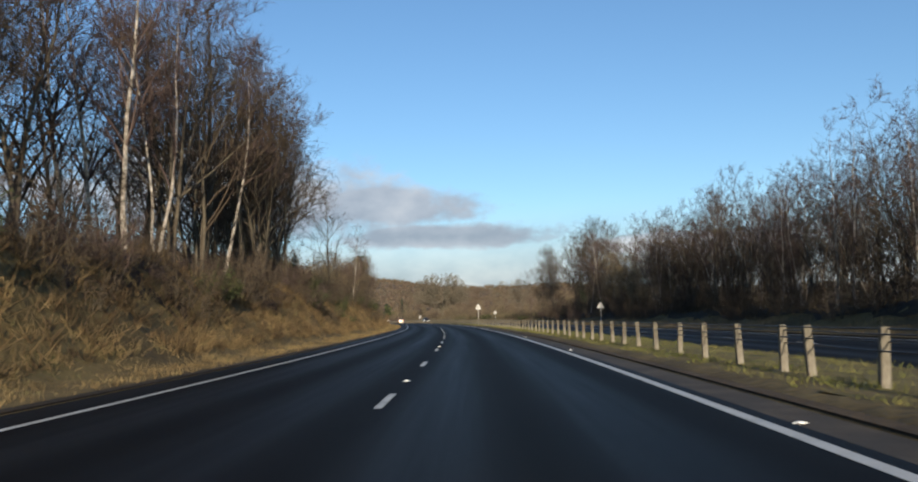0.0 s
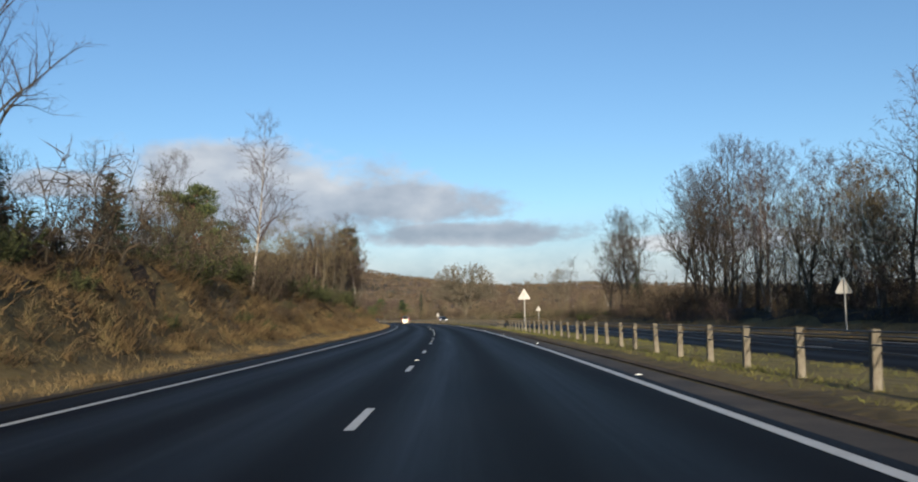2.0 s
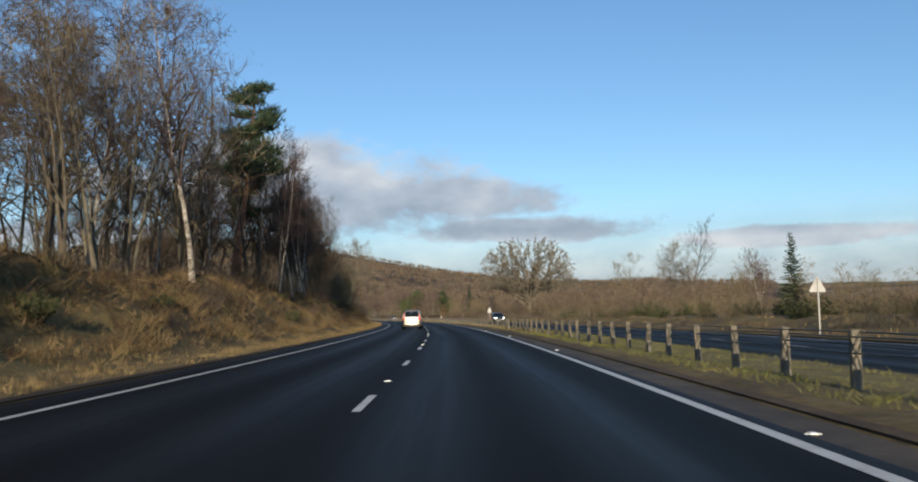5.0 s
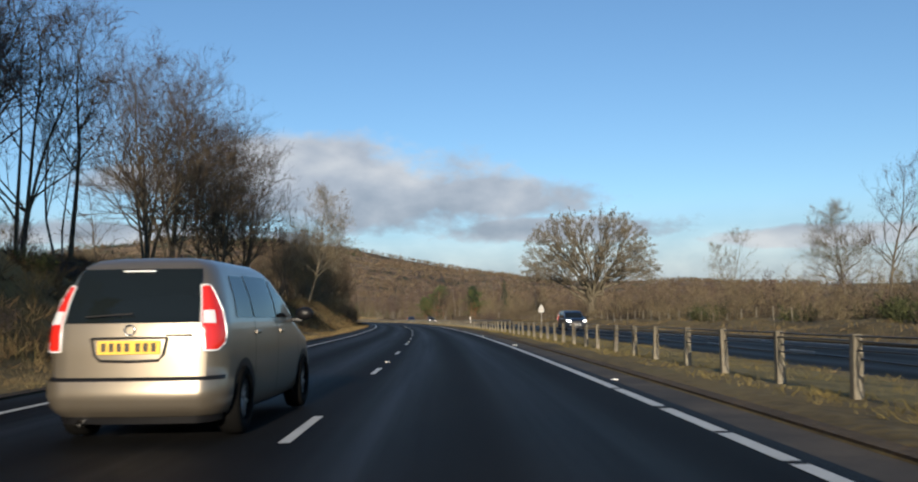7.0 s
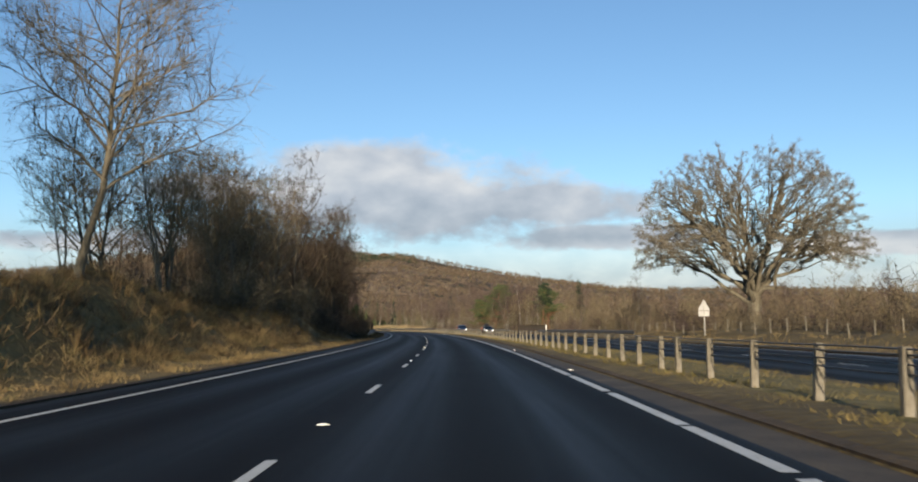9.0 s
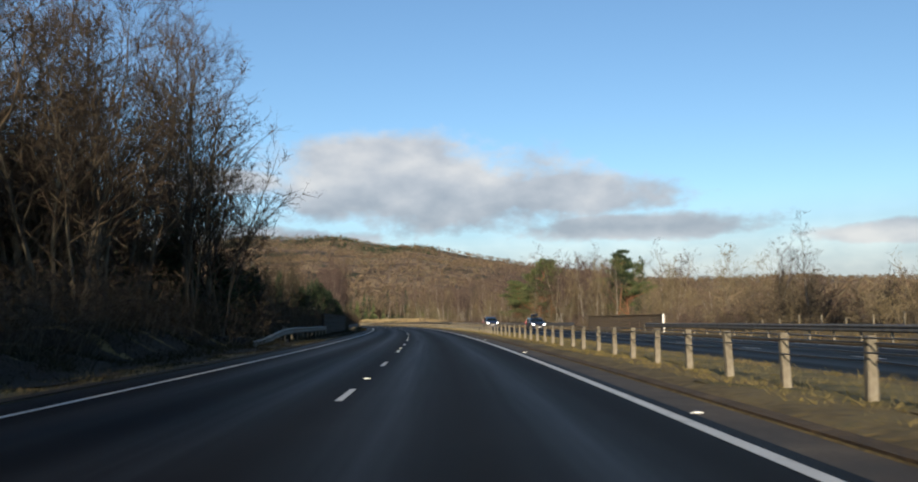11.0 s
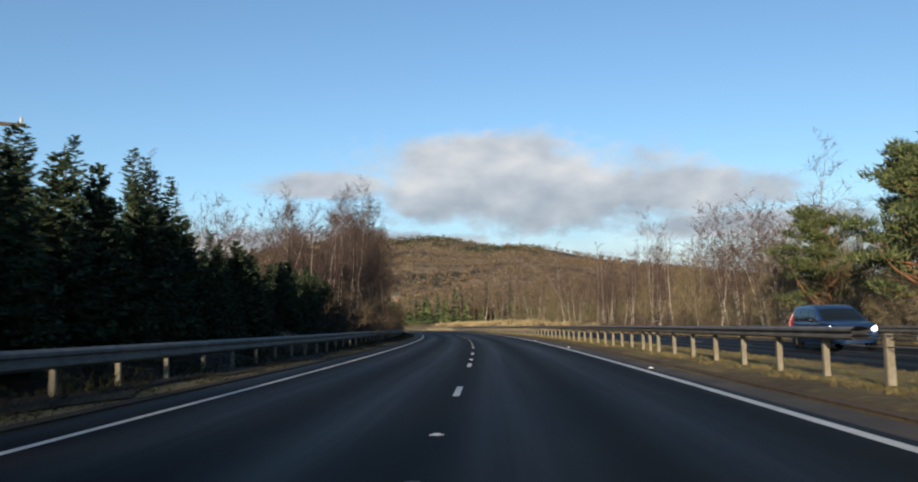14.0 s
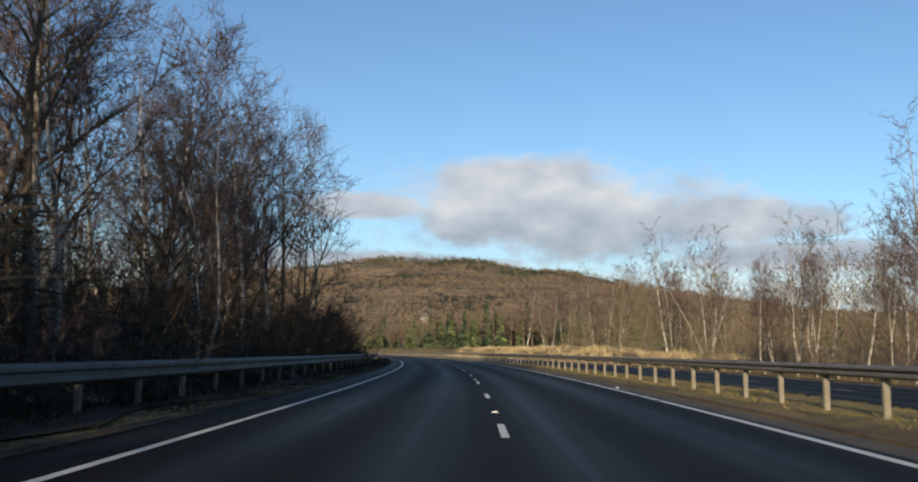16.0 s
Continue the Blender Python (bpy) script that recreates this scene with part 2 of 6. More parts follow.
# ---------------------------------------------------------------- the bank of cloud, far off
def cloud_bank():
    az = np.radians(np.linspace(-45, 75, 61))
    el = np.radians(np.linspace(0.5, 19, 16))
    R, C = 4450.0, (-45.0, 260.0, 0.0)
    bm = bmesh.new()
    uv = bm.loops.layers.uv.new("sky")
    g = {}
    for i, a in enumerate(az):
        for j, h in enumerate(el):
            g[i, j] = bm.verts.new((C[0] - R * math.cos(h) * math.sin(a), C[1] + R * math.cos(h) * math.cos(a), R * math.sin(h)))
    for i in range(len(az) - 1):
        for j in range(len(el) - 1):
            f = bm.faces.new((g[i, j], g[i, j + 1], g[i + 1, j + 1], g[i + 1, j]))
            for lp, (p, q) in zip(f.loops, ((i, j), (i, j + 1), (i + 1, j + 1), (i + 1, j))):
                lp[uv].uv = (math.degrees(az[p]), math.degrees(el[q]))
    me = bpy.data.meshes.new("cloud_bank")
    bm.to_mesh(me)
    bm.free()
    m = bpy.data.materials.new("cloud")
    m.use_nodes = True
    n, l = m.node_tree.nodes, m.node_tree.links
    n.clear()

    def math_node(op, a, b=0.0, c=0.0, clamp=False):
        k = n.new("ShaderNodeMath")
        k.operation, k.use_clamp = op, clamp
        for s, v in zip(k.inputs, (a, b, c)):
            if isinstance(v, (int, float)):
                s.default_value = v
            else:
                l.new(v, s)
        return k.outputs[0]

    tc = n.new("ShaderNodeUVMap")
    tc.uv_map = "sky"
    sep = n.new("ShaderNodeSeparateXYZ")
    l.new(tc.outputs[0], sep.inputs[0])
    u, v = sep.outputs[0], sep.outputs[1]

    def fog(sx, sy, scale, detail, off=0.0, rough=0.55):
        mp = n.new("ShaderNodeMapping")
        mp.inputs["Scale"].default_value = (sx, sy, 1)
        mp.inputs["Location"].default_value = (off, off * 0.7, off)
        l.new(tc.outputs[0], mp.inputs[0])
        t = n.new("ShaderNodeTexNoise")
        t.inputs["Scale"].default_value = scale
        t.inputs["Detail"].default_value = detail
        t.inputs["Roughness"].default_value = rough
        l.new(mp.outputs[0], t.inputs["Vector"])
        return t.outputs["Fac"]

    def lens(cu, cv, ru, rv, tilt=0.0):
        du = math_node("SUBTRACT", u, cu)
        dv = math_node("SUBTRACT", math_node("SUBTRACT", v, cv), math_node("MULTIPLY", du, tilt))
        a = math_node("POWER", math_node("ABSOLUTE", math_node("DIVIDE", du, ru)), 2.0)
        b = math_node("POWER", math_node("ABSOLUTE", math_node("DIVIDE", dv, rv)), 2.0)
        return math_node("SUBTRACT", 1.0, math_node("SQRT", math_node("ADD", a, b)))

    # lens-shaped cloud with a long tail to each side, and flatter bands under it
    body = lens(16.5, 8.2, 15.5, 3.7, 0.05)
    for other in (lens(19.5, 10.2, 7.5, 2.0), lens(28.5, 8.7, 6.5, 1.2), lens(8.0, 7.8, 10.0, 1.9, 0.06), lens(3.0, 5.5, 10.5, 1.3), lens(30.0, 5.2, 16.0, 1.0), lens(-14.0, 4.6, 12.0, 1.0), lens(-36.0, 4.0, 16.0, 1.0)):
        body = math_node("MAXIMUM", body, other)
    big, small = fog(0.5, 0.9, 0.42, 6.0), fog(0.9, 1.3, 1.1, 7.0, 5.0)
    dens = math_node("ADD", body, math_node("MULTIPLY_ADD", big, 0.95, -0.45))
    dens = math_node("ADD", dens, math_node("MULTIPLY_ADD", small, 0.46, -0.23))
    ms = n.new("ShaderNodeMapRange")
    ms.interpolation_type = "SMOOTHSTEP"
    ms.inputs["From Min"].default_value, ms.inputs["From Max"].default_value = 0.02, 0.55
    ms.inputs["To Max"].default_value = 0.92
    l.new(dens, ms.inputs[0])
    # haze low over the hills
    hz = n.new("ShaderNodeMapRange")
    hz.interpolation_type = "SMOOTHSTEP"
    hz.inputs["From Min"].default_value, hz.inputs["From Max"].default_value = 8.0, 2.0
    hz.inputs["To Max"].default_value = 0.8
    l.new(v, hz.inputs[0])
    alpha = math_node("MAXIMUM", ms.outputs[0], hz.outputs[0])
    low = math_node("MULTIPLY", math_node("SUBTRACT", 5.6, v, clamp=True), 0.6)
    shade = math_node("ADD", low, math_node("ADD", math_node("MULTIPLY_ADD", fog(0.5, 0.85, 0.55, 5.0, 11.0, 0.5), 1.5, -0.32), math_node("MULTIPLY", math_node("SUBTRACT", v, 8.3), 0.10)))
    cr = ramp_of(n, [(0.1, (0.38, 0.42, 0.48)), (0.45, (0.54, 0.565, 0.61)), (0.9, (0.80, 0.785, 0.77))])
    l.new(shade, cr.inputs[0])
    em, tr, mx, out = n.new("ShaderNodeEmission"), n.new("ShaderNodeBsdfTransparent"), n.new("ShaderNodeMixShader"), n.new("ShaderNodeOutputMaterial")
    em.inputs["Strength"].default_value = 0.62
    l.new(cr.outputs[0], em.inputs[0])
    l.new(alpha, mx.inputs[0])
    l.new(tr.outputs[0], mx.inputs[1])
    l.new(em.outputs[0], mx.inputs[2])
    l.new(mx.outputs[0], out.inputs[0])
    me.materials.append(m)
    ob = new("cloud_backdrop", me)
    return tagged(ob, "bank of grey and white cloud low in a blue sky", "cloud", kind="structure")


cloud_bank()

# ---------------------------------------------------------------- the road's line
# s runs along the centre line between the two lanes, d to the left of it, in metres
BEND_S = [-20, 60, 140, 220, 300, 380, 460, 540, 620, 700]
BEND_K = [0.9927, 0.6095, 0.6306, 0.7525, 0.6748, 0.7430, 0.5398, 1.2136, 1.2303, 1.2303]
S_GRID = np.arange(-300, 1001, 2.0)
k_grid = np.interp(S_GRID, BEND_S, BEND_K) * 1e-3
h_grid = np.concatenate([[0], np.cumsum(k_grid[1:] + k_grid[:-1])])
h_grid -= np.interp(-20, S_GRID, h_grid) - 0.0003
h_mid = (h_grid[1:] + h_grid[:-1]) / 2
x_grid = np.concatenate([[0], np.cumsum(-np.sin(h_mid) * 2)])
y_grid = np.concatenate([[0], np.cumsum(np.cos(h_mid) * 2)])
x_grid -= np.interp(-20, S_GRID, x_grid)
y_grid -= np.interp(-20, S_GRID, y_grid) + 20


def heading(s):
    return float(np.interp(s, S_GRID, h_grid))


def at(s, d, z=0.0):
    h = heading(s)
    return Vector((float(np.interp(s, S_GRID, x_grid)) - d * math.cos(h), float(np.interp(s, S_GRID, y_grid)) - d * math.sin(h), z))


def stand(s, d, z=0.0, turn=0.0):
    """A pose on the road's line; turn is to the left, in degrees."""
    p = at(s, d, z)
    return pose(p.x, p.y, p.z, 0, 0, math.degrees(heading(s)) + turn)


def at_many(s, d, z):
    h = np.interp(s, S_GRID, h_grid)
    return np.stack([np.interp(s, S_GRID, x_grid) - d * np.cos(h), np.interp(s, S_GRID, y_grid) - d * np.sin(h), z], -1)


def smooth(a, b, v):
    t = np.clip((np.asarray(v, float) - a) / (b - a), 0, 1)
    return t * t * (3 - 2 * t)


BANK_S = [-300, 0, 62, 115, 157, 210, 268, 276, 315, 352, 378, 420, 462, 493, 1000]
BANK_Z = [3.0, 3.0, 2.9, 2.5, 2.4, 2.5, 2.6, 2.5, 2.3, 1.8, 0.7, 0.2, 0.1, 0.5, 0.5]
FAR_S = [-300, 0, 157, 194, 273, 399, 430, 493, 588, 650, 1000]
FAR_Z = [1.3, 1.3, 1.1, 0.7, 0.6, 0.4, -0.2, 0.0, 0.3, 1.7, 2.2]


def land(s, d):
    """Height of the ground at s, d (arrays)."""
    s, d = np.asarray(s, float), np.asarray(d, float)
    bump = 0.16 * np.sin(s * 0.41 + d * 0.7) + 0.12 * np.sin(s * 0.17 - d * 1.1 + 2) + 0.08 * np.sin(s * 1.3 + d * 0.4)
    left = np.interp(s, BANK_S, BANK_Z) * (smooth(6.0, 10.3, d) + 0.25 * smooth(10, 40, d))
    right = np.interp(s, FAR_S, FAR_Z) * (smooth(18.3, 23.0, -d) + 0.3 * smooth(22, 60, -d)) - 0.22 * smooth(4.6, 9.0, -d)
    z = left + right + bump * (smooth(5.8, 8, d) * (1 + 0.9 * smooth(6.6, 8, d) * (1 - smooth(11, 14, d))) + smooth(18.6, 22, -d))
    z = z + 0.05 * (smooth(4.4, 4.9, d)) + 0.07 * smooth(4.3, 4.9, -d)
    under = (d < 4.5) & (d > -4.35) | (d < -9.2) & (d > -17.3)
    return np.where(under, np.where(d < -6, -0.36, -0.12), z)


# ---------------------------------------------------------------- mesh helpers
def mesh_of(name, verts, faces, mat, smooth_on=False):
    me = bpy.data.meshes.new(name)
    me.from_pydata([tuple(v) for v in verts], [], faces)
    me.materials.append(mat)
    if smooth_on:
        me.shade_smooth()
    return me


def raw_tris(name, verts, tris, mat, smooth_on=False):
    """A mesh from arrays: n x 3 corners and m x 3 indices."""
    me = bpy.data.meshes.new(name)
    verts, tris = np.asarray(verts, np.float32), np.asarray(tris, np.int32)
    me.vertices.add(len(verts))
    me.vertices.foreach_set("co", verts.ravel())
    me.loops.add(tris.size)
    me.loops.foreach_set("vertex_index", tris.ravel())
    me.polygons.add(len(tris))
    me.polygons.foreach_set("loop_start", np.arange(0, tris.size, 3, dtype=np.int32))
    me.update(calc_edges=True)
    me.validate()
    me.materials.append(mat)
    if smooth_on:
        me.shade_smooth()
    return me


def part(name, bm, material, parent, label=""):
    me = bm if isinstance(bm, bpy.types.Mesh) else bpy.data.meshes.new(name)
    if me is not bm:
        bm.to_mesh(me)
        bm.free()
        me.materials.append(material)
    ob = new(name, me)
    ob.parent = parent
    if label:
        ob["label"] = label
    return ob


def box_into(bm, size, place, bevel=0.0, turn=None):
    """A bevelled block, added to bm."""
    m = Matrix.Translation(place) @ (turn or Matrix.Identity(4)) @ Matrix.Diagonal((*size, 1))
    got = bmesh.ops.create_cube(bm, size=1.0, matrix=m)
    if bevel:
        edges = list({e for v in got["verts"] for e in v.link_edges})
        bmesh.ops.bevel(bm, geom=edges, offset=bevel, segments=2, affect="EDGES", profile=0.6)
    return bm


def strip(name, s0, s1, d0, d1, z, mat, step=2.0, thick=0.0):
    """A band along the road, with a thickness."""
    n = max(2, int((s1 - s0) / step) + 1)
    bm = bmesh.new()
    rows = []
    for s in np.linspace(s0, s1, n):
        row = [bm.verts.new(at(s, d0, z)), bm.verts.new(at(s, d1, z))]
        if thick:
            row += [bm.verts.new(at(s, d1, z - thick)), bm.verts.new(at(s, d0, z - thick))]
        rows.append(row)
    k = len(rows[0])
    for a, b in zip(rows, rows[1:]):
        for i in range(k if thick else 1):
            j = (i + 1) % k
            bm.faces.new((a[i], a[j], b[j], b[i]))
    if thick:
        bm.faces.new(rows[0][::-1])
        bm.faces.new(rows[-1])
    bmesh.ops.recalc_face_normals(bm, faces=bm.faces)
    me = bpy.data.meshes.new(name)
    bm.to_mesh(me)
    bm.free()
    me.materials.append(mat)
    # u runs across the road, v along it, both in metres
    uv = me.uv_layers.new(name="UVMap")
    ss = np.linspace(s0, s1, n)
    for loop in me.loops:
        vi = loop.vertex_index
        uv.data[loop.index].uv = (d0 if vi % k in (0, 3) else d1, ss[vi // k])
    return new(name, me)


# ---------------------------------------------------------------- ground, hills
d_cols = np.concatenate([np.array([-160, -110, -80, -60, -48, -38, -32, -27.5]), np.arange(-24.5, -17.6, 0.8), [-17.45, -17.2, -13, -9.3, -9.15, -8.6, -8.0, -7.4, -6.8, -6.2, -5.4, -4.9, -4.4, -4.3, 0, 4.4, 4.5, 4.9, 5.3], np.arange(5.8, 12, 0.6), [13, 15, 18, 23, 30, 40, 55, 80, 110, 160]])
s_rows = np.concatenate([np.arange(-240, -10, 15.0), np.arange(-10, 620, 1.5), np.arange(620, 960, 12.0)])
sg, dg = np.meshgrid(s_rows, d_cols, indexing="ij")
pts = at_many(sg.ravel(), dg.ravel(), land(sg, dg).ravel())
nc = len(d_cols)
i, j = np.meshgrid(np.arange(len(s_rows) - 1), np.arange(nc - 1), indexing="ij")
c0 = (i * nc + j).ravel()
tris = np.concatenate([np.stack([c0, c0 + nc, c0 + nc + 1], -1), np.stack([c0, c0 + nc + 1, c0 + 1], -1)])[:, ::-1]
ground = new("ground", raw_tris("ground", pts, tris, M_GROUND, True))
tagged(ground, "rough winter grassland of verges and banks beside the road", "ground", kind="structure")


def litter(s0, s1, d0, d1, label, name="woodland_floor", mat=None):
    """A layer of dead leaves or turf over the ground; the leaves' colour holds shade too."""
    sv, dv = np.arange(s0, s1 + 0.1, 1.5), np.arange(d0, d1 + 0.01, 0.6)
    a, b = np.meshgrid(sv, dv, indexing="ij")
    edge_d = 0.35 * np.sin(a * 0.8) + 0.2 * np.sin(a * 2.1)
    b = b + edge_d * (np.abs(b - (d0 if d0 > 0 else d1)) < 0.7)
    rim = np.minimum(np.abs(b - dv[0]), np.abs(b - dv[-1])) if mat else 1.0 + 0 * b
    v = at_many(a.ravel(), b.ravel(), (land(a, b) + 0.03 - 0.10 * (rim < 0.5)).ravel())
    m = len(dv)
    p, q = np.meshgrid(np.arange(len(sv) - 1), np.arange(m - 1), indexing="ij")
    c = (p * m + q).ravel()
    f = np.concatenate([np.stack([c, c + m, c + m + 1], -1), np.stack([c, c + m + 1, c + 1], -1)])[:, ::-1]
    return tagged(new(name, raw_tris(name, v, f, mat or M_SHADED_LITTER, True)), label, "ground", kind="structure")


litter(-5, 96, 8.6, 22, "dead leaves and soil under the wood on the bank, darkened for shade")
litter(186, 262, 9.6, 22, "dead leaves and soil under the second wood, darkened for shade")
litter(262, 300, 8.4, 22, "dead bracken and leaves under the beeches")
litter(366, 640, 5.2, 22, "dead leaves behind the rail, coloured dark for the shade there")
litter(-5, 168, -34, -20.6, "dead leaves under the wood across the road, darkened for shade")
litter(-20, 640, -9.0, -5.4, "mown olive winter turf of the median", "median_turf", M_SWARD)

# hills all round; their skyline is highest ahead and to the left
HILL_C = (-54.0, 370.0)
SKY_AZ = [-180, -60, -30, -20, -12, -6, 0, 5, 8, 11, 13, 15, 18, 22, 26, 30, 34, 39, 50, 70, 180]
SKY_EL = [1.6, 1.8, 2.0, 2.1, 2.2, 2.55, 2.5, 2.95, 3.45, 3.7, 4.1, 4.4, 4.85, 5.15, 5.35, 5.2, 4.6, 3.9, 3.0, 2.2, 1.6]
az = np.radians(np.arange(-180, 180.01, 0.75))
rr = np.concatenate([np.linspace(0, 300, 7), np.linspace(360, 1000, 9), np.linspace(1050, 2800, 30), np.linspace(2950, 4600, 8)])


def fell(r, a):
    """Height of the far land by distance and bearing from HILL_C."""
    el = np.interp(np.degrees(a), SKY_AZ, SKY_EL)
    top = 2300 * np.tan(np.radians(el)) - 18
    rise = 0.10 * smooth(450, 1000, r) + 0.90 * smooth(900, 2300, r)
    wob = 0.05 * np.sin(r * 0.011 + a * 9) + 0.035 * np.sin(r * 0.023 - a * 21) + 0.02 * np.sin(a * 63 + r * 0.004)
    return -0.9 + top * (rise * (1 + wob * smooth(500, 900, r)) - 0.3 * smooth(2600, 4400, r))


rg, ag = np.meshgrid(rr, az, indexing="ij")
zz = fell(rg, ag)
pts = np.stack([HILL_C[0] - rg * np.sin(ag), HILL_C[1] + rg * np.cos(ag), zz], -1).reshape(-1, 3)
na = len(az)
i, j = np.meshgrid(np.arange(len(rr) - 1), np.arange(na - 1), indexing="ij")
c0 = (i * na + j).ravel()
tris = np.concatenate([np.stack([c0, c0 + na, c0 + na + 1], -1), np.stack([c0, c0 + na + 1, c0 + 1], -1)])[:, ::-1]
hills = new("hills", raw_tris("hills", pts, tris, M_FAR, True))
tagged(hills, "low brown heather hills beyond the fields", "hill", kind="structure")

# ---------------------------------------------------------------- road
OPP_Z = -0.22                   # the other carriageway lies a little lower
# left edge: dark soil, its tone deepened further to stand for shade
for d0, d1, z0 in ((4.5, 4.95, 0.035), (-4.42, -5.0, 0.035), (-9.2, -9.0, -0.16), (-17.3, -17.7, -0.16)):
    edge = strip("verge_edge", -60, 760, max(d0, d1), min(d0, d1), z0, M_SHADED_LITTER if d0 == 4.5 else M_SOIL, 2.0, 0.2)
    tagged(edge, "bare dark soil along the edge of the asphalt", "verge", kind="structure")
road = strip("road", -240, 940, 4.5, -3.9, 0.0, M_ASPHALT, 3.0, 0.25)
tagged(road, "dark asphalt carriageway of two lanes", "road", kind="structure")
hard_strip = strip("hard_strip", -240, 940, -3.9, -4.42, -0.004, M_STRIP, 3.0, 0.2)
tagged(hard_strip, "narrow strip of worn gritty asphalt along the verge", "road edge", kind="structure")
road_far = strip("road_opposite", -240, 940, -9.2, -17.3, OPP_Z, M_ASPHALT, 3.0, 0.25)
tagged(road_far, "dark asphalt carriageway for oncoming traffic", "road", kind="structure")


def lane_line(s0, s1, d, w, label):
    ob = strip("edge_line", s0, s1, d + w / 2, d - w / 2, 0.006 + (OPP_Z if d < -6 else 0), M_PAINT, 2.5)
    return tagged(ob, label, "road marking", kind="structure")


def worn_line(d, w, stretches, seed, label):
    """An edge line laid in strips, broken where traffic has worn it away."""
    e = new("edge_line")
    tagged(e, label, "road marking", kind="structure")
    rng = rnd(seed)
    pos = -240.0
    while pos < 940:
        worn = any(a < pos < b for a, b in stretches)
        ln = rng.uniform(0.8, 4.5) if worn else 24.0
        k = strip("paint_strip", pos, min(940, pos + ln), d + w / 2, d - w / 2, 0.006, M_PAINT, 2.0 if worn else 2.5)
        k.parent = e
        pos += ln + (rng.uniform(0.06, 0.45) if worn else 0.0)
    return e


rnd = np.random.RandomState
worn_line(3.65, 0.115, [(56, 66)], 41, "thin white painted edge line, slightly worn")
worn_line(-3.65, 0.14, [(196, 240), (262, 345), (412, 440), (528, 585)], 42, "white painted edge line, worn into broken pieces in places")
for d0 in (-9.5, -16.8):
    lane_line(-240, 940, d0, 0.13, "solid white painted edge line, slightly worn")
DASH0 = 10.26
for base in (0.0, -13.15):
    lines = new("lane_dashes")
    tagged(lines, "broken white lane markings, worn paint", "road marking", kind="structure")
    for k in range(-9, 80):
        s = DASH0 + 9.0 * k + (0 if base == 0 else 3.0)
        bm = bmesh.new()
        a, b = at(s, base + 0.05), at(s + 2.0, base + 0.05)
        c, e = at(s + 2.0, base - 0.05), at(s, base - 0.05)
        vs = [bm.verts.new((v.x, v.y, 0.007 + (OPP_Z if base < -6 else 0))) for v in (a, e, c, b)]
        bm.faces.new(vs)
        part("dash", bm, M_PAINT, lines)

# ---------------------------------------------------------------- trees: growth


class Wood:
    """Collects tapered tubes and slivers as arrays."""

    def __init__(self):
        self.v, self.f, self.n = [], [], 0

    def tube(self, pts, radii, sides):
        pts, radii = np.asarray(pts, float), np.asarray(radii, float)
        t = np.gradient(pts, axis=0)
        t /= np.linalg.norm(t, axis=1)[:, None] + 1e-9
        ref = np.where(np.abs(t[:, 2:3]) > 0.9, [[1.0, 0, 0]], [[0, 0, 1.0]])
        a = np.cross(t, ref)
        a /= np.linalg.norm(a, axis=1)[:, None] + 1e-9
        b = np.cross(t, a)
        ang = np.arange(sides) * 2 * np.pi / sides
        ring = pts[:, None] + radii[:, None, None] * (np.cos(ang)[None, :, None] * a[:, None] + np.sin(ang)[None, :, None] * b[:, None])
        k = len(pts)
        i, j = np.meshgrid(np.arange(k - 1), np.arange(sides), indexing="ij")
        p, q = i * sides + j, i * sides + (j + 1) % sides
        f = np.concatenate([np.stack([p, q, q + sides], -1).reshape(-1, 3), np.stack([p, q + sides, p + sides], -1).reshape(-1, 3)])
        self.v.append(ring.reshape(-1, 3))
        self.f.append(f + self.n)
        self.n += k * sides

    def slivers(self, start, end, width, rng):
        """Thin pointed blades from start to end (n x 3 each)."""
        start, end = np.asarray(start, float), np.asarray(end, float)
        m = len(start)
        side = np.cross(end - start, rng.normal(size=(m, 3)))
        side /= np.linalg.norm(side, axis=1)[:, None] + 1e-9
        w = np.broadcast_to(np.asarray(width, float), (m,))[:, None] / 2
        v = np.stack([start - side * w, start + side * w, end], 1).reshape(-1, 3)
        self.v.append(v)
        self.f.append(np.arange(3 * m).reshape(-1, 3) + self.n)
        self.n += 3 * m

    def mesh(self, name, mat, smooth_on=False):
        return raw_tris(name, np.concatenate(self.v), np.concatenate(self.f), mat, smooth_on)


def unit(v):
    return v / (np.linalg.norm(v, axis=-1, keepdims=True) + 1e-9)


def bend(p0, direction, length, n, rng, wander=0.12, pull=(0, 0, 0.0)):
    """A wandering line of n points."""
    pts, d = [np.array(p0, float)], unit(np.array(direction, float))
    for _ in range(n - 1):
        d = unit(d + rng.normal(size=3) * wander + np.array(pull))
        pts.append(pts[-1] + d * length / (n - 1))
    return np.array(pts)


def along(pts, t):
    x = np.asarray(t) * (len(pts) - 1)
    i = np.minimum(x.astype(int), len(pts) - 2)
    f = (x - i)[:, None]
    return pts[i] * (1 - f) + pts[i + 1] * f, unit(pts[i + 1] - pts[i])


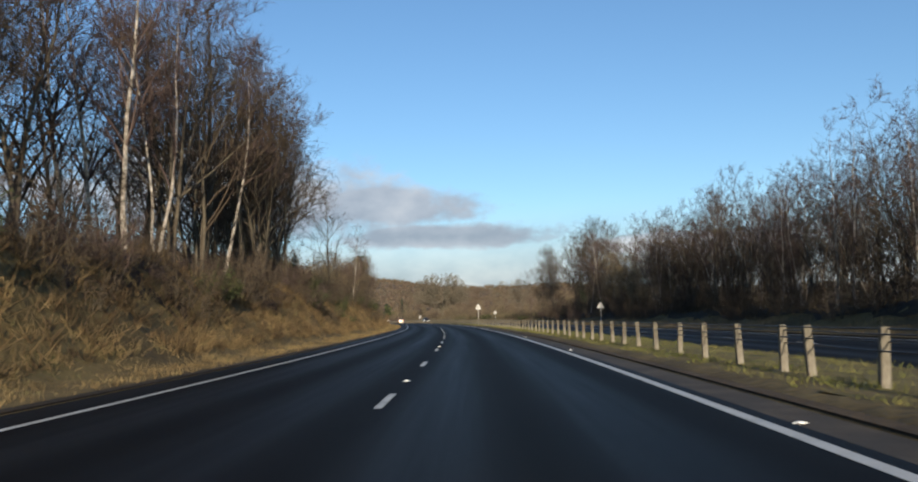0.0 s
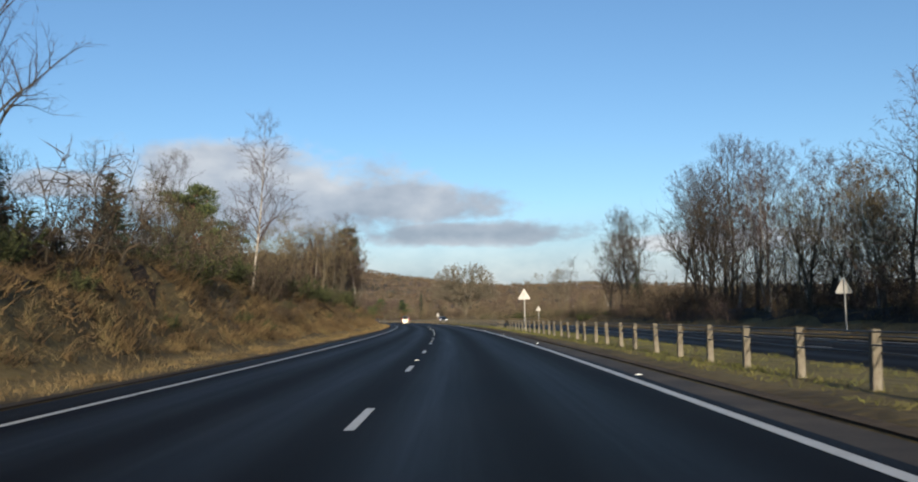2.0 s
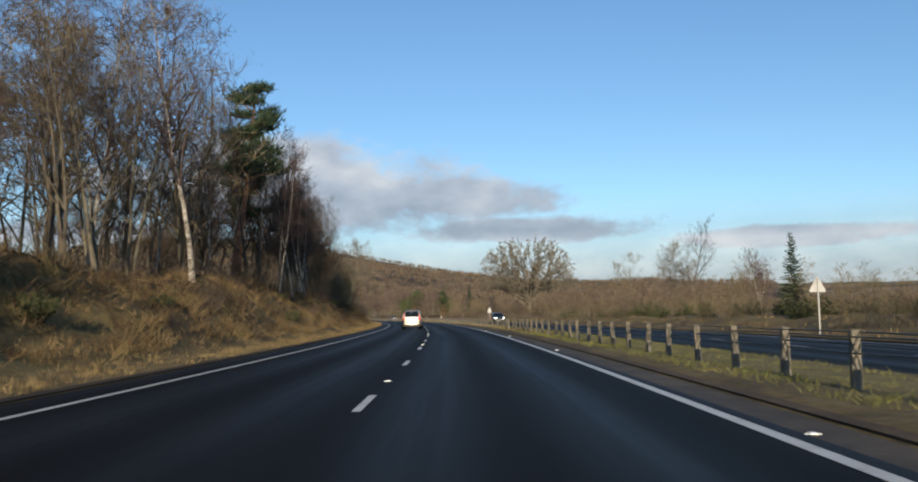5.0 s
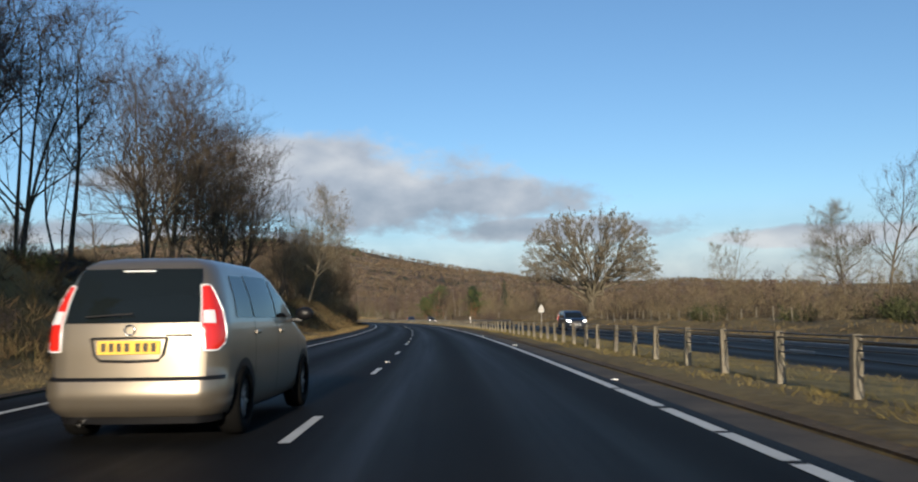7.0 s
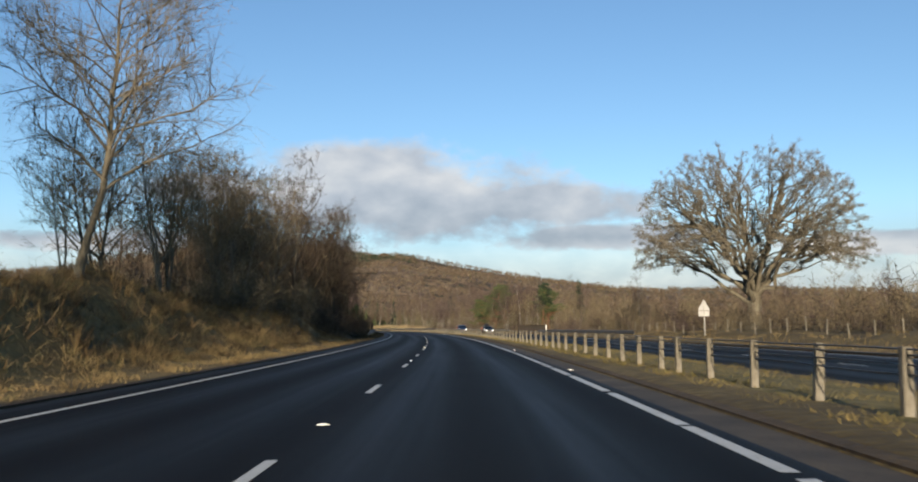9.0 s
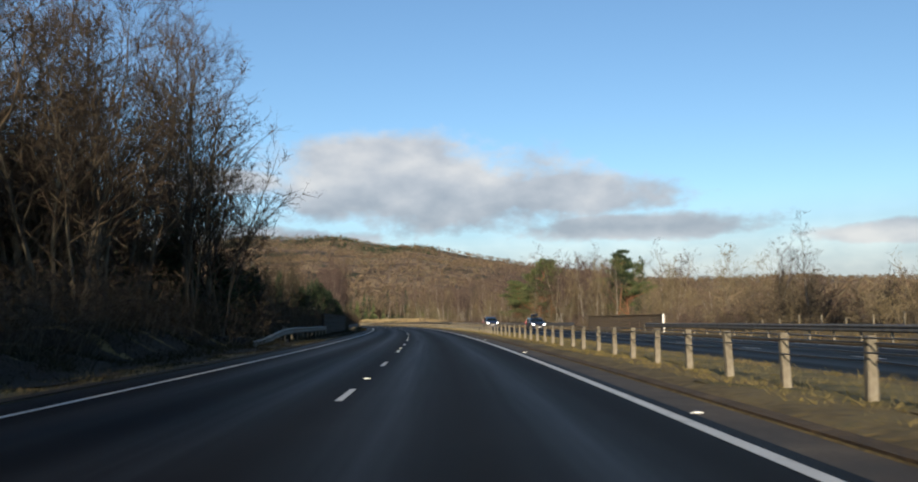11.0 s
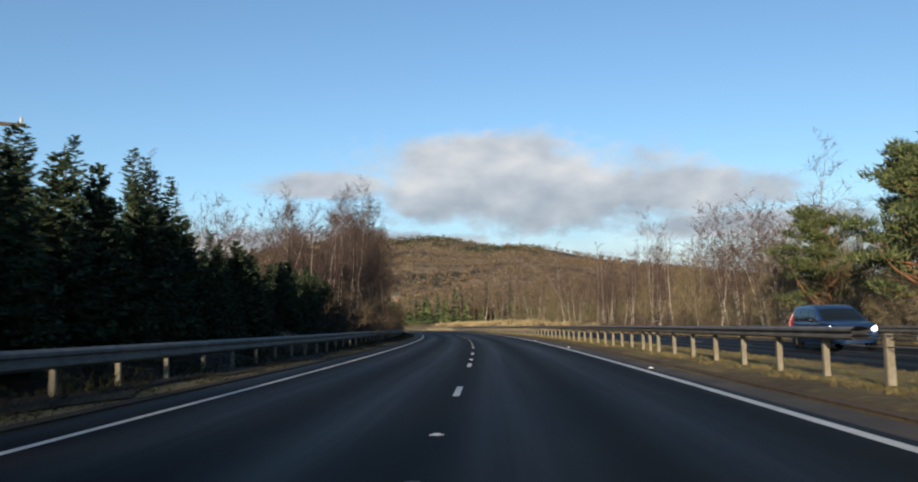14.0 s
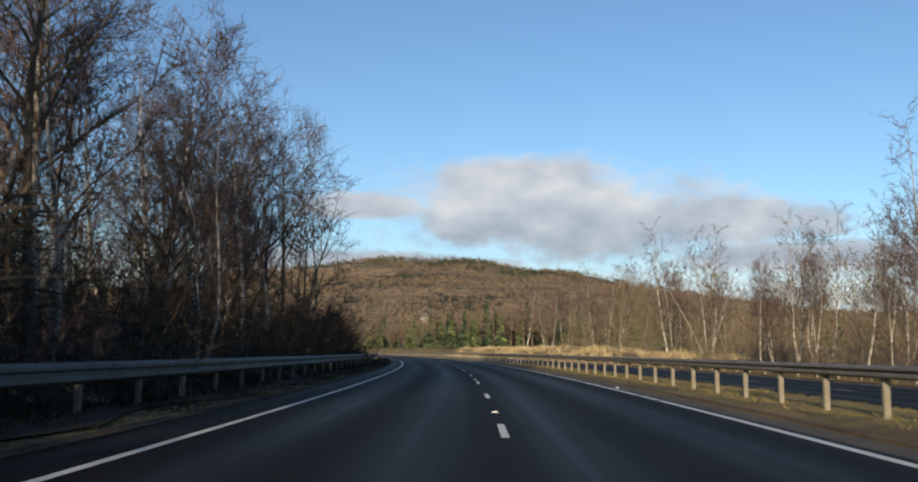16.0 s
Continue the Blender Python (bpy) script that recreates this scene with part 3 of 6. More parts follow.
def bare_tree(seed, height, bark, twigs, stems=1, first=0.25, limbs=20, reach=0.32, rise=0.9, droop=0.0, subs=6, fine=11, thick=0.012, lean=0.0, twig_w=0.022, wander=0.07, tips=3, light=False, limbs_in_crown=False):
    """A leafless tree: trunk with its main limbs, and a crown of branches, twigs and twiglets. Returns its two meshes."""
    rng = rnd(seed)
    trunk, crown = Wood(), Wood()
    stems_pts = []
    for k in range(stems):
        tilt = lean if stems == 1 else 0.10 + 0.12 * rng.rand()
        turn = rng.rand() * 6.28 if stems > 1 else 0.0
        h = height * (1 if k == 0 else 0.8 + 0.18 * rng.rand())
        d0 = (math.cos(turn) * tilt, math.sin(turn) * tilt, 1)
        p = bend((0, 0, -0.3), d0, h * 0.97, 9, rng, wander, (0, 0, 0.06))
        r0 = h * thick * (1.0 if stems == 1 else 0.75)
        rad = r0 * (1 - np.linspace(0, 1, 9) * 0.93) ** 1.1
        rad[0] *= 1.35
        trunk.tube(p, rad, 7)
        stems_pts.append((p, rad, h))
    for p, rad, h in stems_pts:
        nl = max(6, int(limbs / len(stems_pts) ** 0.5))
        ts = np.sort(first + (0.98 - first) * rng.rand(nl) ** 0.85)
        base, tdir = along(p, ts)
        for i in range(nl):
            t = ts[i]
            a = i * 2.4 + rng.rand() * 1.2
            out = np.array([math.cos(a), math.sin(a), 0])
            up = rise * (0.65 + 0.7 * rng.rand())
            ln = h * reach * (1.25 - t) * (0.7 + 0.6 * rng.rand()) + 0.05 * h
            limb = bend(base[i], out + np.array([0, 0, up]), ln, 6, rng, 0.14, (0, 0, 0.07 - droop))
            r1 = min(float(np.interp(t, np.linspace(0, 1, len(rad)), rad)) * 0.6, ln * 0.02 + 0.012)
            (crown if limbs_in_crown else trunk).tube(limb, r1 * (1 - 0.8 * np.linspace(0, 1, 6)), 5 if r1 > 0.03 else 4)
            ns = max(3, int(subs * (0.7 + 0.6 * rng.rand())))
            st = 0.22 + 0.78 * (np.arange(ns) + rng.rand(ns)) / ns
            sb, sdir = along(limb, np.minimum(st, 0.999))
            for j in range(ns):
                side = unit(np.cross(sdir[j], rng.normal(size=3)))
                d1 = unit(sdir[j] * 0.75 + side * 0.8 + np.array([0, 0, 0.22 - 0.5 * droop]))
                l1 = ln * (0.50 - 0.22 * st[j]) * (0.7 + 0.6 * rng.rand()) + 0.25
                sub = bend(sb[j], d1, l1, 3, rng, 0.2, (0, 0, 0.06 - 1.9 * droop))
                if light:
                    crown.slivers(sub[:-1], np.array([sub[1] * 0.6 + sub[2] * 0.4, sub[2]]), r1 * 0.3 + 0.012, rng)
                else:
                    crown.tube(sub, np.array([1, 0.65, 0.2]) * (r1 * 0.34 + 0.006), 3)
                q = 0.12 + 0.88 * rng.rand(fine)
                fb, fdir = along(sub, np.minimum(q, 0.999))
                fd = unit(fdir * 0.8 + unit(rng.normal(size=(fine, 3))) * 0.75 + np.array([0, 0, 0.12 - 1.4 * droop]))
                fl = (l1 * 0.42 * (0.5 + 0.8 * rng.rand(fine)) + 0.15)[:, None]
                fe = fb + fd * fl
                crown.slivers(fb, fe, twig_w, rng)
                for _ in range(tips):
                    u = (0.3 + 0.65 * rng.rand(fine))[:, None]
                    gb = fb + (fe - fb) * u
                    gd = unit(fd * 0.7 + unit(rng.normal(size=(fine, 3))) * 0.7 + np.array([0, 0, 0.08 - 2.0 * droop]))
                    crown.slivers(gb, gb + gd * fl * (0.35 + 0.35 * rng.rand(fine))[:, None], twig_w * 0.7, rng)
    return trunk.mesh("trunk", bark, True), crown.mesh("crown", twigs)


def dome_oak(seed, bark, twigs):
    """An old oak: short trunk, limbs fanning from it and a wide even dome, its fine twigs in the outer shell."""
    rng = rnd(seed)
    trunk, crown = Wood(), Wood()
    p = bend((0, 0, -0.4), (0.02, 0, 1), 5.0, 7, rng, 0.04)
    trunk.tube(p, np.array([1.25, 0.92, 0.80, 0.74, 0.74, 0.78, 0.62]), 12)
    q = np.linspace(0, 1, 8)[:, None]

    def dome(az, el, k=1.0):
        flare = 13.4 * k * max(0.05, math.cos(el)) ** 0.75
        return np.array([flare * math.cos(az), flare * math.sin(az), 9.6 + (12.2 if el > 0 else 8.0) * k * math.sin(el)])

    def arc(a, c, lift, rough):
        m = a + (c - a) * 0.5 + np.array([0, 0, lift])
        return a * (1 - q) ** 2 + 2 * m * q * (1 - q) + c * q ** 2 + rng.normal(size=(8, 3)) * rough * q * (1.1 - q)

    mains = []
    for n, el, k in ((8, -0.05, 0.56), (8, 0.40, 0.56), (5, 0.95, 0.58)):
        for i in range(n):
            az = i * 6.283 / n + 0.5 * rng.rand() + el
            line = arc(p[-1 - rng.randint(3)], dome(az, el + 0.12 * rng.randn(), k), 0.5, 1.3)
            trunk.tube(line, 0.30 * (1 - 0.66 * q[:, 0]), 7)
            mains.append(line)
    ends = np.array([m[-1] for m in mains])
    n_goal = 215
    for i in range(n_goal):
        el = math.asin(-0.30 + 1.28 * (i + 0.5) / n_goal)
        goal = dome(i * 2.39996 + 0.15 * rng.randn(), el, 0.93 + 0.08 * rng.rand())
        near = np.argsort(np.linalg.norm(ends - goal, axis=1))[rng.randint(2)]
        b, _ = along(mains[near], np.array([0.45 + 0.54 * rng.rand()]))
        limb = arc(b[0], goal, 0.7 if el > 0.1 else 1.3, 1.2)
        trunk.tube(limb, 0.105 * (1 - 0.86 * q[:, 0]) + 0.008, 5)
        st = 0.40 + 0.60 * ((np.arange(13) + rng.rand(13)) / 13) ** 0.7
        sb, sdir = along(limb, np.minimum(st, 0.999))
        for j in range(13):
            d1 = unit(sdir[j] * 0.8 + unit(rng.normal(size=3)) * 0.85 + np.array([0, 0, 0.15]))
            l1 = (0.6 + 0.85 * rng.rand()) * (1.15 - 0.45 * st[j])
            sub = bend(sb[j], d1, l1, 3, rng, 0.25, (0, 0, 0.03))
            crown.slivers(sub[:-1], sub[1:], 0.05, rng)
            fb, fdir = along(sub, np.minimum(0.2 + 0.8 * rng.rand(15), 0.999))
            fe = fb + unit(fdir * 0.7 + unit(rng.normal(size=(15, 3))) * 0.8 + np.array([0, 0, 0.1])) * (0.3 + 0.4 * rng.rand(15))[:, None]
            crown.slivers(fb, fe, 0.036, rng)
            gb = fb + (fe - fb) * 0.5
            crown.slivers(gb, gb + unit(rng.normal(size=(15, 3)) + (fe - fb)) * 0.34, 0.036, rng)
    return trunk.mesh("trunk", bark, True), crown.mesh("crown", twigs)


def spruce(seed, height, needles, width=0.2, density=1.0, full=1.0):
    rng = rnd(seed)
    trunk, crown = Wood(), Wood()
    p = bend((0, 0, -0.3), (0, 0, 1), height, 8, rng, 0.015)
    trunk.tube(p, np.linspace(height * 0.014, 0.01, 8), 6)
    z = 0.05 * height
    while z < height * 0.985:
        f = z / height
        n = int((6 + 4 * (1 - f)) * density)
        for k in range(n):
            a = rng.rand() * 6.28
            ln = height * width * (1 - f) ** 0.8 * (0.75 + 0.5 * rng.rand()) + 0.12
            d0 = np.array([math.cos(a), math.sin(a), 0.25 - 0.45 * (1 - f)])
            b = bend((0, 0, z + 0.2 * rng.rand()), d0, ln, 4, rng, 0.07, (0, 0, 0.10))
            m = int(6 + 8 * ln)
            q = rng.rand(m)
            fb, fd = along(b, np.minimum(q, 0.999))
            side = unit(np.cross(fd, [0, 0, 1])) * np.where(rng.rand(m) < 0.5, 1, -1)[:, None]
            e = fb + unit(fd * 0.9 + side * 0.8 + np.array([0, 0, -0.35]) + rng.normal(size=(m, 3)) * 0.15) * (0.16 + 0.28 * ln * (1.1 - q) * (0.6 + 0.6 * rng.rand(m)))[:, None]
            crown.slivers(fb, e, (0.065 + 0.033 * ln) * full, rng)
            crown.slivers(b[:1], b[-1:], 0.05, rng)
        z += height * 0.028 * (0.8 + 0.4 * rng.rand())
    return trunk.mesh("trunk", M_BARK, True), crown.mesh("crown", needles)


def pine(seed, height, needles, clumps=70, first=0.4, spread=0.22, tuft=1.0):
    rng = rnd(seed)
    trunk, crown = Wood(), Wood()
    p = bend((0, 0, -0.3), (0.03, 0, 1), height * 0.94, 9, rng, 0.05, (0, 0, 0.05))
    rad = np.linspace(height * 0.017, 0.03, 9)
    trunk.tube(p, rad, 7)
    for i in range(int(clumps * 0.45)):
        t = first + (1 - first) * rng.rand()
        b, _ = along(p, np.array([min(t, 0.995)]))
        a = rng.rand() * 6.28
        ln = height * spread * (1.25 - t) * (0.35 + 1.1 * rng.rand()) + 0.3
        limb = bend(b[0], (math.cos(a), math.sin(a), 0.15 + 0.5 * rng.rand()), ln, 5, rng, 0.16, (0, 0, 0.1))
        trunk.tube(limb, np.linspace(0.05 + 0.01 * ln, 0.012, 5), 4)
        for u in (0.62, 0.82, 1.0):
            c = along(limb, np.array([min(u, 0.999)]))[0][0]
            m = 80
            o = unit(rng.normal(size=(m, 3))) * tuft * (0.25 + 0.45 * rng.rand(m))[:, None] * np.array([1.35, 1.35, 0.45])
            e = o + unit(o + np.array([0, 0, 0.5]) + rng.normal(size=(m, 3)) * 0.3) * (0.22 + 0.2 * rng.rand(m))[:, None]
            crown.slivers(c + o, c + e, 0.10 * tuft ** 0.7, rng)
    return trunk.mesh("trunk", M_PINEBARK, True), crown.mesh("crown", needles)


def shrub(seed, height, width, mat, stems=34, leafy=0, twig_w=0.035):
    """A thicket of bare stems, or of leafy ones."""
    rng = rnd(seed)
    w, c = Wood(), Wood()
    for i in range(stems):
        a, r = rng.rand() * 6.28, width * 0.5 * math.sqrt(rng.rand())
        p = bend((r * math.cos(a) * 0.7, r * math.sin(a) * 0.7, -0.15), (math.cos(a) * 0.45, math.sin(a) * 0.45, 1), height * (0.6 + 0.45 * rng.rand()) * (1.1 - 0.5 * (2 * r / width) ** 2), 5, rng, 0.16)
        w.tube(p, np.linspace(0.012 + 0.002 * height, 0.004, 5), 3)
        m = 18 + leafy
        q = 0.15 + 0.85 * rng.rand(m)
        fb, fd = along(p, np.minimum(q, 0.999))
        e = fb + unit(fd * 0.6 + unit(rng.normal(size=(m, 3))) * 0.9) * (height * (0.10 + 0.14 * rng.rand(m)))[:, None]
        c.slivers(fb, e, twig_w * 0.72, rng)
        for _ in range(1):
            u = (0.3 + 0.7 * rng.rand(m))[:, None]
            g = fb + (e - fb) * u
            c.slivers(g, g + unit((e - fb) + rng.normal(size=(m, 3)) * 0.25) * (height * 0.07), twig_w * 0.6, rng)
    return w.mesh("trunk", M_BARK, True), c.mesh("crown", mat)


def tree_thing(name, meshes, label, category, parts=("trunk", "crown")):
    e = new(name)
    tagged(e, label, category)
    for pn, me in zip(parts, meshes):
        part(pn, me, None, e)
    return e


kinds = {}


def kind_of(key, name, meshes, label, category, parts=("trunk", "crown")):
    kinds[key] = dict(name=name, meshes=meshes, label=label, category=category, parts=parts, first=None)


def plant(key, s, d, size=1.0, turn=None, lean=0.0, lean_to=0.0, sink=0.0, label="", group=""):
    """Sets one of a kind at s, d on the ground, scaled by size."""
    k = kinds[key]
    z = float(land(s, d)) - sink
    p = at(s, d, z)
    m = pose(p.x, p.y, p.z, 0, 0, 0) @ pose(0, 0, 0, lean * math.cos(lean_to), lean * math.sin(lean_to), turn if turn is not None else random.uniform(0, 360))
    if k["first"] is None:
        ob = tree_thing(k["name"], k["meshes"], k["label"], k["category"], k["parts"])
        k["first"] = ob
        ob.matrix_basis = m @ Matrix.Scale(size, 4)
    else:
        ob = copy_thing(k["first"], m)
        ob.scale = (size, size, size)
    tagged(ob, label or k["label"], k["category"], group or "")
    return ob


# young birches, purple-brown in the twigs
for i, (sd, h, st) in enumerate(((11, 14, 1), (12, 13, 2), (13, 15, 1))):
    kind_of("birch%d" % i, "birch_tree", bare_tree(sd, h, M_BIRCH, M_TWIG_RED, st, 0.22, 26, 0.22, 1.5, 0.035, 6, 7, 0.0085, 0.03, twig_w=0.022, tips=2, limbs_in_crown=True), "slender leafless birch with pale bark and purple-brown twigs", "tree")
for i, (sd, h, st) in enumerate(((21, 14, 1), (22, 13, 3), (23, 15, 1), (24, 12, 2))):
    kind_of("ash%d" % i, "alder_tree", bare_tree(sd, h, M_BARK, M_TWIG_DARK, st, 0.2, 22, 0.30, 1.0, 0.0, 6, 7, 0.011, 0.05, twig_w=0.021, tips=2), "leafless deciduous tree with dark bark and fine twigs", "tree")
for i, (sd, h, st) in enumerate(((31, 10, 1), (32, 9, 3), (33, 11, 2))):
    kind_of("tan%d" % i, "hazel_tree", bare_tree(sd, h, M_OAKBARK, M_TWIG_TAN, st, 0.15, 22, 0.34, 0.9, 0.0, 6, 7, 0.011, 0.05, twig_w=0.022, tips=2), "leafless tree with grey bark and tan sunlit twigs", "tree")
# the same, with fewer and stouter twigs, for trees that stand far back
for i, (sd, h, st) in enumerate(((14, 14, 1), (15, 13, 2))):
    kind_of("fbirch%d" % i, "birch_tree", bare_tree(sd, h, M_BIRCH, M_TWIG_RED, st, 0.2, 20, 0.22, 1.5, 0.03, 5, 6, 0.0085, 0.03, twig_w=0.036, tips=1, light=True, wander=0.09, limbs_in_crown=True), "slender leafless birch with pale bark and purple-brown twigs", "tree")
for i, (sd, h, st) in enumerate(((25, 14, 1), (26, 13, 2))):
    kind_of("fash%d" % i, "alder_tree", bare_tree(sd, h, M_BARK, M_TWIG_DARK, st, 0.18, 18, 0.30, 1.0, 0.0, 5, 6, 0.011, 0.05, twig_w=0.036, tips=1, light=True, wander=0.09, limbs_in_crown=True), "leafless deciduous tree with dark bark and fine twigs", "tree")
for i, (sd, h, st) in enumerate(((34, 10, 1), (35, 9, 3))):
    kind_of("ftan%d" % i, "hazel_tree", bare_tree(sd, h, M_OAKBARK, M_TWIG_TAN, st, 0.12, 18, 0.34, 0.9, 0.0, 5, 6, 0.011, 0.05, twig_w=0.036, tips=1, light=True, wander=0.09, limbs_in_crown=True), "leafless tree with grey bark and tan sunlit twigs", "tree")
for i, (sd, h, st) in enumerate(((27, 14, 1), (28, 13, 2))):
    kind_of("dash%d" % i, "alder_tree", bare_tree(sd, h, M_BARK, M_TWIG_DARK, st, 0.15, 18, 0.30, 1.0, 0.0, 5, 8, 0.011, 0.05, twig_w=0.038, tips=1, light=True, wander=0.09, limbs_in_crown=True), "leafless deciduous tree with dark bark and dense twigs", "tree")
kind_of("beech", "beech_tree", bare_tree(41, 15, M_BARK, M_TWIG_DARK, 5, 0.24, 48, 0.34, 0.80, 0.012, 7, 8, 0.012, 0.05, twig_w=0.018, tips=1), "broad leafless tree with several spreading dark stems", "tree")
kind_of("leanbirch", "birch_tree", bare_tree(17, 12.5, M_BIRCH, M_TWIG_RED, 1, 0.42, 30, 0.13, 1.5, 0.05, 5, 8, 0.0085, 0.0, twig_w=0.022, tips=2, wander=0.05, limbs_in_crown=True), "slender leaning birch with white bark", "tree")
kind_of("oak", "oak_tree", dome_oak(52, M_OAKBARK, M_TWIG_OAK), "large leafless oak with a wide domed crown standing alone", "tree")
kind_of("tallash", "ash_tree", bare_tree(61, 15, M_OAKBARK, M_TWIG_OAK, 1, 0.24, 36, 0.33, 0.66, 0.0, 9, 13, 0.012, 0.30, twig_w=0.022, tips=3, wander=0.09, limbs_in_crown=True), "tall leafless ash with a leaning grey trunk", "tree")
kind_of("spruce0", "spruce_tree", spruce(71, 9, M_SPRUCE, 0.2), "dark green spruce with a pointed top", "tree")
kind_of("spruce1", "spruce_tree", spruce(72, 8, M_SPRUCE, 0.26, 1.25), "dense dark green spruce with low spreading branches", "tree")
kind_of("spruce2", "spruce_tree", spruce(73, 7, M_SPRUCE, 0.32, 1.2, 1.5), "broad dense spruce with dark boughs down to the ground", "tree")
kind_of("pine0", "pine_tree", pine(81, 11, M_SPRUCE, 62, 0.54, 0.19, 0.62), "scots pine with a bare orange trunk and dark needles", "tree")
kind_of("pine1", "pine_tree", pine(82, 10, M_PINE, 120, 0.2, 0.42, 0.78), "bushy pine with yellow-green needles to the ground", "tree")
kind_of("scrub0", "shrub", shrub(91, 2.6, 3.4, M_TWIG_RED, 30), "thicket of bare reddish-brown stems on the bank", "shrub", ("trunk", "crown"))
kind_of("scrub1", "shrub", shrub(92, 3.4, 4.0, M_TWIG_TAN, 30), "bare tan shrub with upright twigs", "shrub", ("trunk", "crown"))
kind_of("scrub2", "shrub", shrub(93, 3.0, 4.2, M_TWIG_DARK, 34), "tangled dark leafless bush", "shrub", ("trunk", "crown"))
kind_of("gorse", "gorse_bush", shrub(94, 1.9, 3.2, M_GORSE, 30, 14, 0.075), "dense dark green gorse bush", "shrub", ("trunk", "crown"))


def arrays_of(me):
    v = np.empty(len(me.vertices) * 3, np.float32)
    me.vertices.foreach_get("co", v)
    f = np.empty(len(me.polygons) * 3, np.int32)
    me.loops.foreach_get("vertex_index", f)
    return v.reshape(-1, 3), f.reshape(-1, 3)


def thicket(name, label, keys, s0, s1, d0, d1, n, lo, hi, seed):
    """Trees or bushes that cannot be told apart, joined into one mesh."""
    rng = rnd(seed)
    vs, fs, mi, mats, count = [], [], [], [], 0
    cache = {k: [arrays_of(m) for m in kinds[k]["meshes"]] for k in keys}
    for i in range(n):
        k = keys[rng.randint(len(keys))]
        s, d = s0 + (s1 - s0) * (i + rng.rand()) / n, d0 + (d1 - d0) * rng.rand()
        size, a = lo + (hi - lo) * rng.rand(), rng.rand() * 6.28
        p = at(s, d, float(land(s, d)))
        rot = np.array([[math.cos(a), -math.sin(a), 0], [math.sin(a), math.cos(a), 0], [0, 0, 1]]) * size
        for me, (v, f) in zip(kinds[k]["meshes"], cache[k]):
            mat = me.materials[0]
            if mat not in mats:
                mats.append(mat)
            vs.append(v @ rot.T + np.array(p))
            fs.append(f + count)
            mi.append(np.full(len(f), mats.index(mat), np.int32))
            count += len(v)
    me = raw_tris(name, np.concatenate(vs), np.concatenate(fs), mats[0])
    for m in mats[1:]:
        me.materials.append(m)
    me.polygons.foreach_set("material_index", np.concatenate(mi))
    return tagged(new(name, me), label, "trees", kind="stuff")


kind_of("lowscrub", "shrub", shrub(95, 2.6, 3.6, M_TWIG_RED, 18, 3, 0.034), "bare bush", "shrub")
kind_of("lowdark", "shrub", shrub(96, 3.2, 4.0, M_TWIG_DARK, 19, 3, 0.042), "bare dark bush", "shrub")
kind_of("lowtan", "shrub", shrub(97, 3.0, 3.8, M_TWIG_TAN, 19, 4, 0.032), "bare tan bush", "shrub")

kind_of("rbirch", "birch_tree", bare_tree(16, 12, M_BIRCH, M_TWIG_RED, 2, 0.14, 20, 0.26, 1.3, 0.02, 5, 8, 0.010, 0.03, twig_w=0.038, tips=1, light=True, wander=0.09, limbs_in_crown=True), "birch with dense red-brown twigs", "tree")

# ---------------------------------------------------------------- woods beside the road
random.seed(7)
pick = random.choice
uni = random.uniform
BIRCH = ["birch0", "birch1", "birch2"]
ASH = ["ash0", "ash1", "ash2", "ash3"]
TAN = ["tan0", "tan1", "tan2"]
FBIRCH, FASH, FTAN = ["fbirch0", "fbirch1"], ["fash0", "fash1"], ["ftan0", "ftan1"]


def wood(keys, s0, s1, d0, d1, n, lo, hi, group, front=0.5):
    """n trees spread evenly over a stretch, more of them at the front."""
    random.seed(int(s0 * 31 + d0 * 17 + n))
    for i in range(n):
        s = s0 + (s1 - s0) * (i + random.random()) / n
        d = d0 + (d1 - d0) * random.random() ** (1 / front if front < 1 else 1)
        plant(pick(keys), s, d, uni(lo, hi), group=group)


# left bank, first wood
wood(BIRCH + ASH + FASH, 14, 66, 10.5, 19, 34, 0.85, 1.12, "trees of the wood on the bank", 0.6)
thicket("back_wood", "leafless trees deep in the wood on the bank", ["dash0", "dash1"], 16, 80, 16, 32, 34, 0.9, 1.12, 1)
# never in view: added behind the start to cast shade on the bank
thicket("back_wood", "unseen trees continuing the wood behind the start, added for shade", ["dash0", "dash1", "lowdark"], -60, 14, 10.5, 24, 34, 0.9, 1.1, 51)
wood(["scrub0", "scrub2", "gorse", "scrub2"], 8, 82, 8.6, 11.5, 34, 0.6, 0.95, "bushes on the bank")
thicket("undergrowth", "tangle of bare brown bushes under the trees", ["lowscrub", "lowdark"], 8, 86, 9.5, 18, 50, 0.7, 1.2, 2)
thicket("undergrowth", "low dark brambles over the face of the bank", ["lowdark", "lowscrub"], 6, 66, 7.9, 10.4, 30, 0.3, 0.55, 57)
plant("leanbirch", 43.3, 10.5, 1.0, 0, 9, 1.57, label="leaning white-barked birch at the edge of the wood")
wood(ASH, 46, 64, 9.8, 14, 9, 0.85, 1.1, "trees of the wood on the bank")
wood(ASH, 70, 92, 13, 19, 5, 0.5, 0.65, "trees of the wood on the bank")
plant("ash2", 88, 11.0, 0.76)
wood(["fash0", "ash1", "ash3"], 64, 84, 14.5, 20, 9, 0.9, 1.1, "trees of the wood on the bank")
plant("spruce0", 97, 15.5, 0.62)
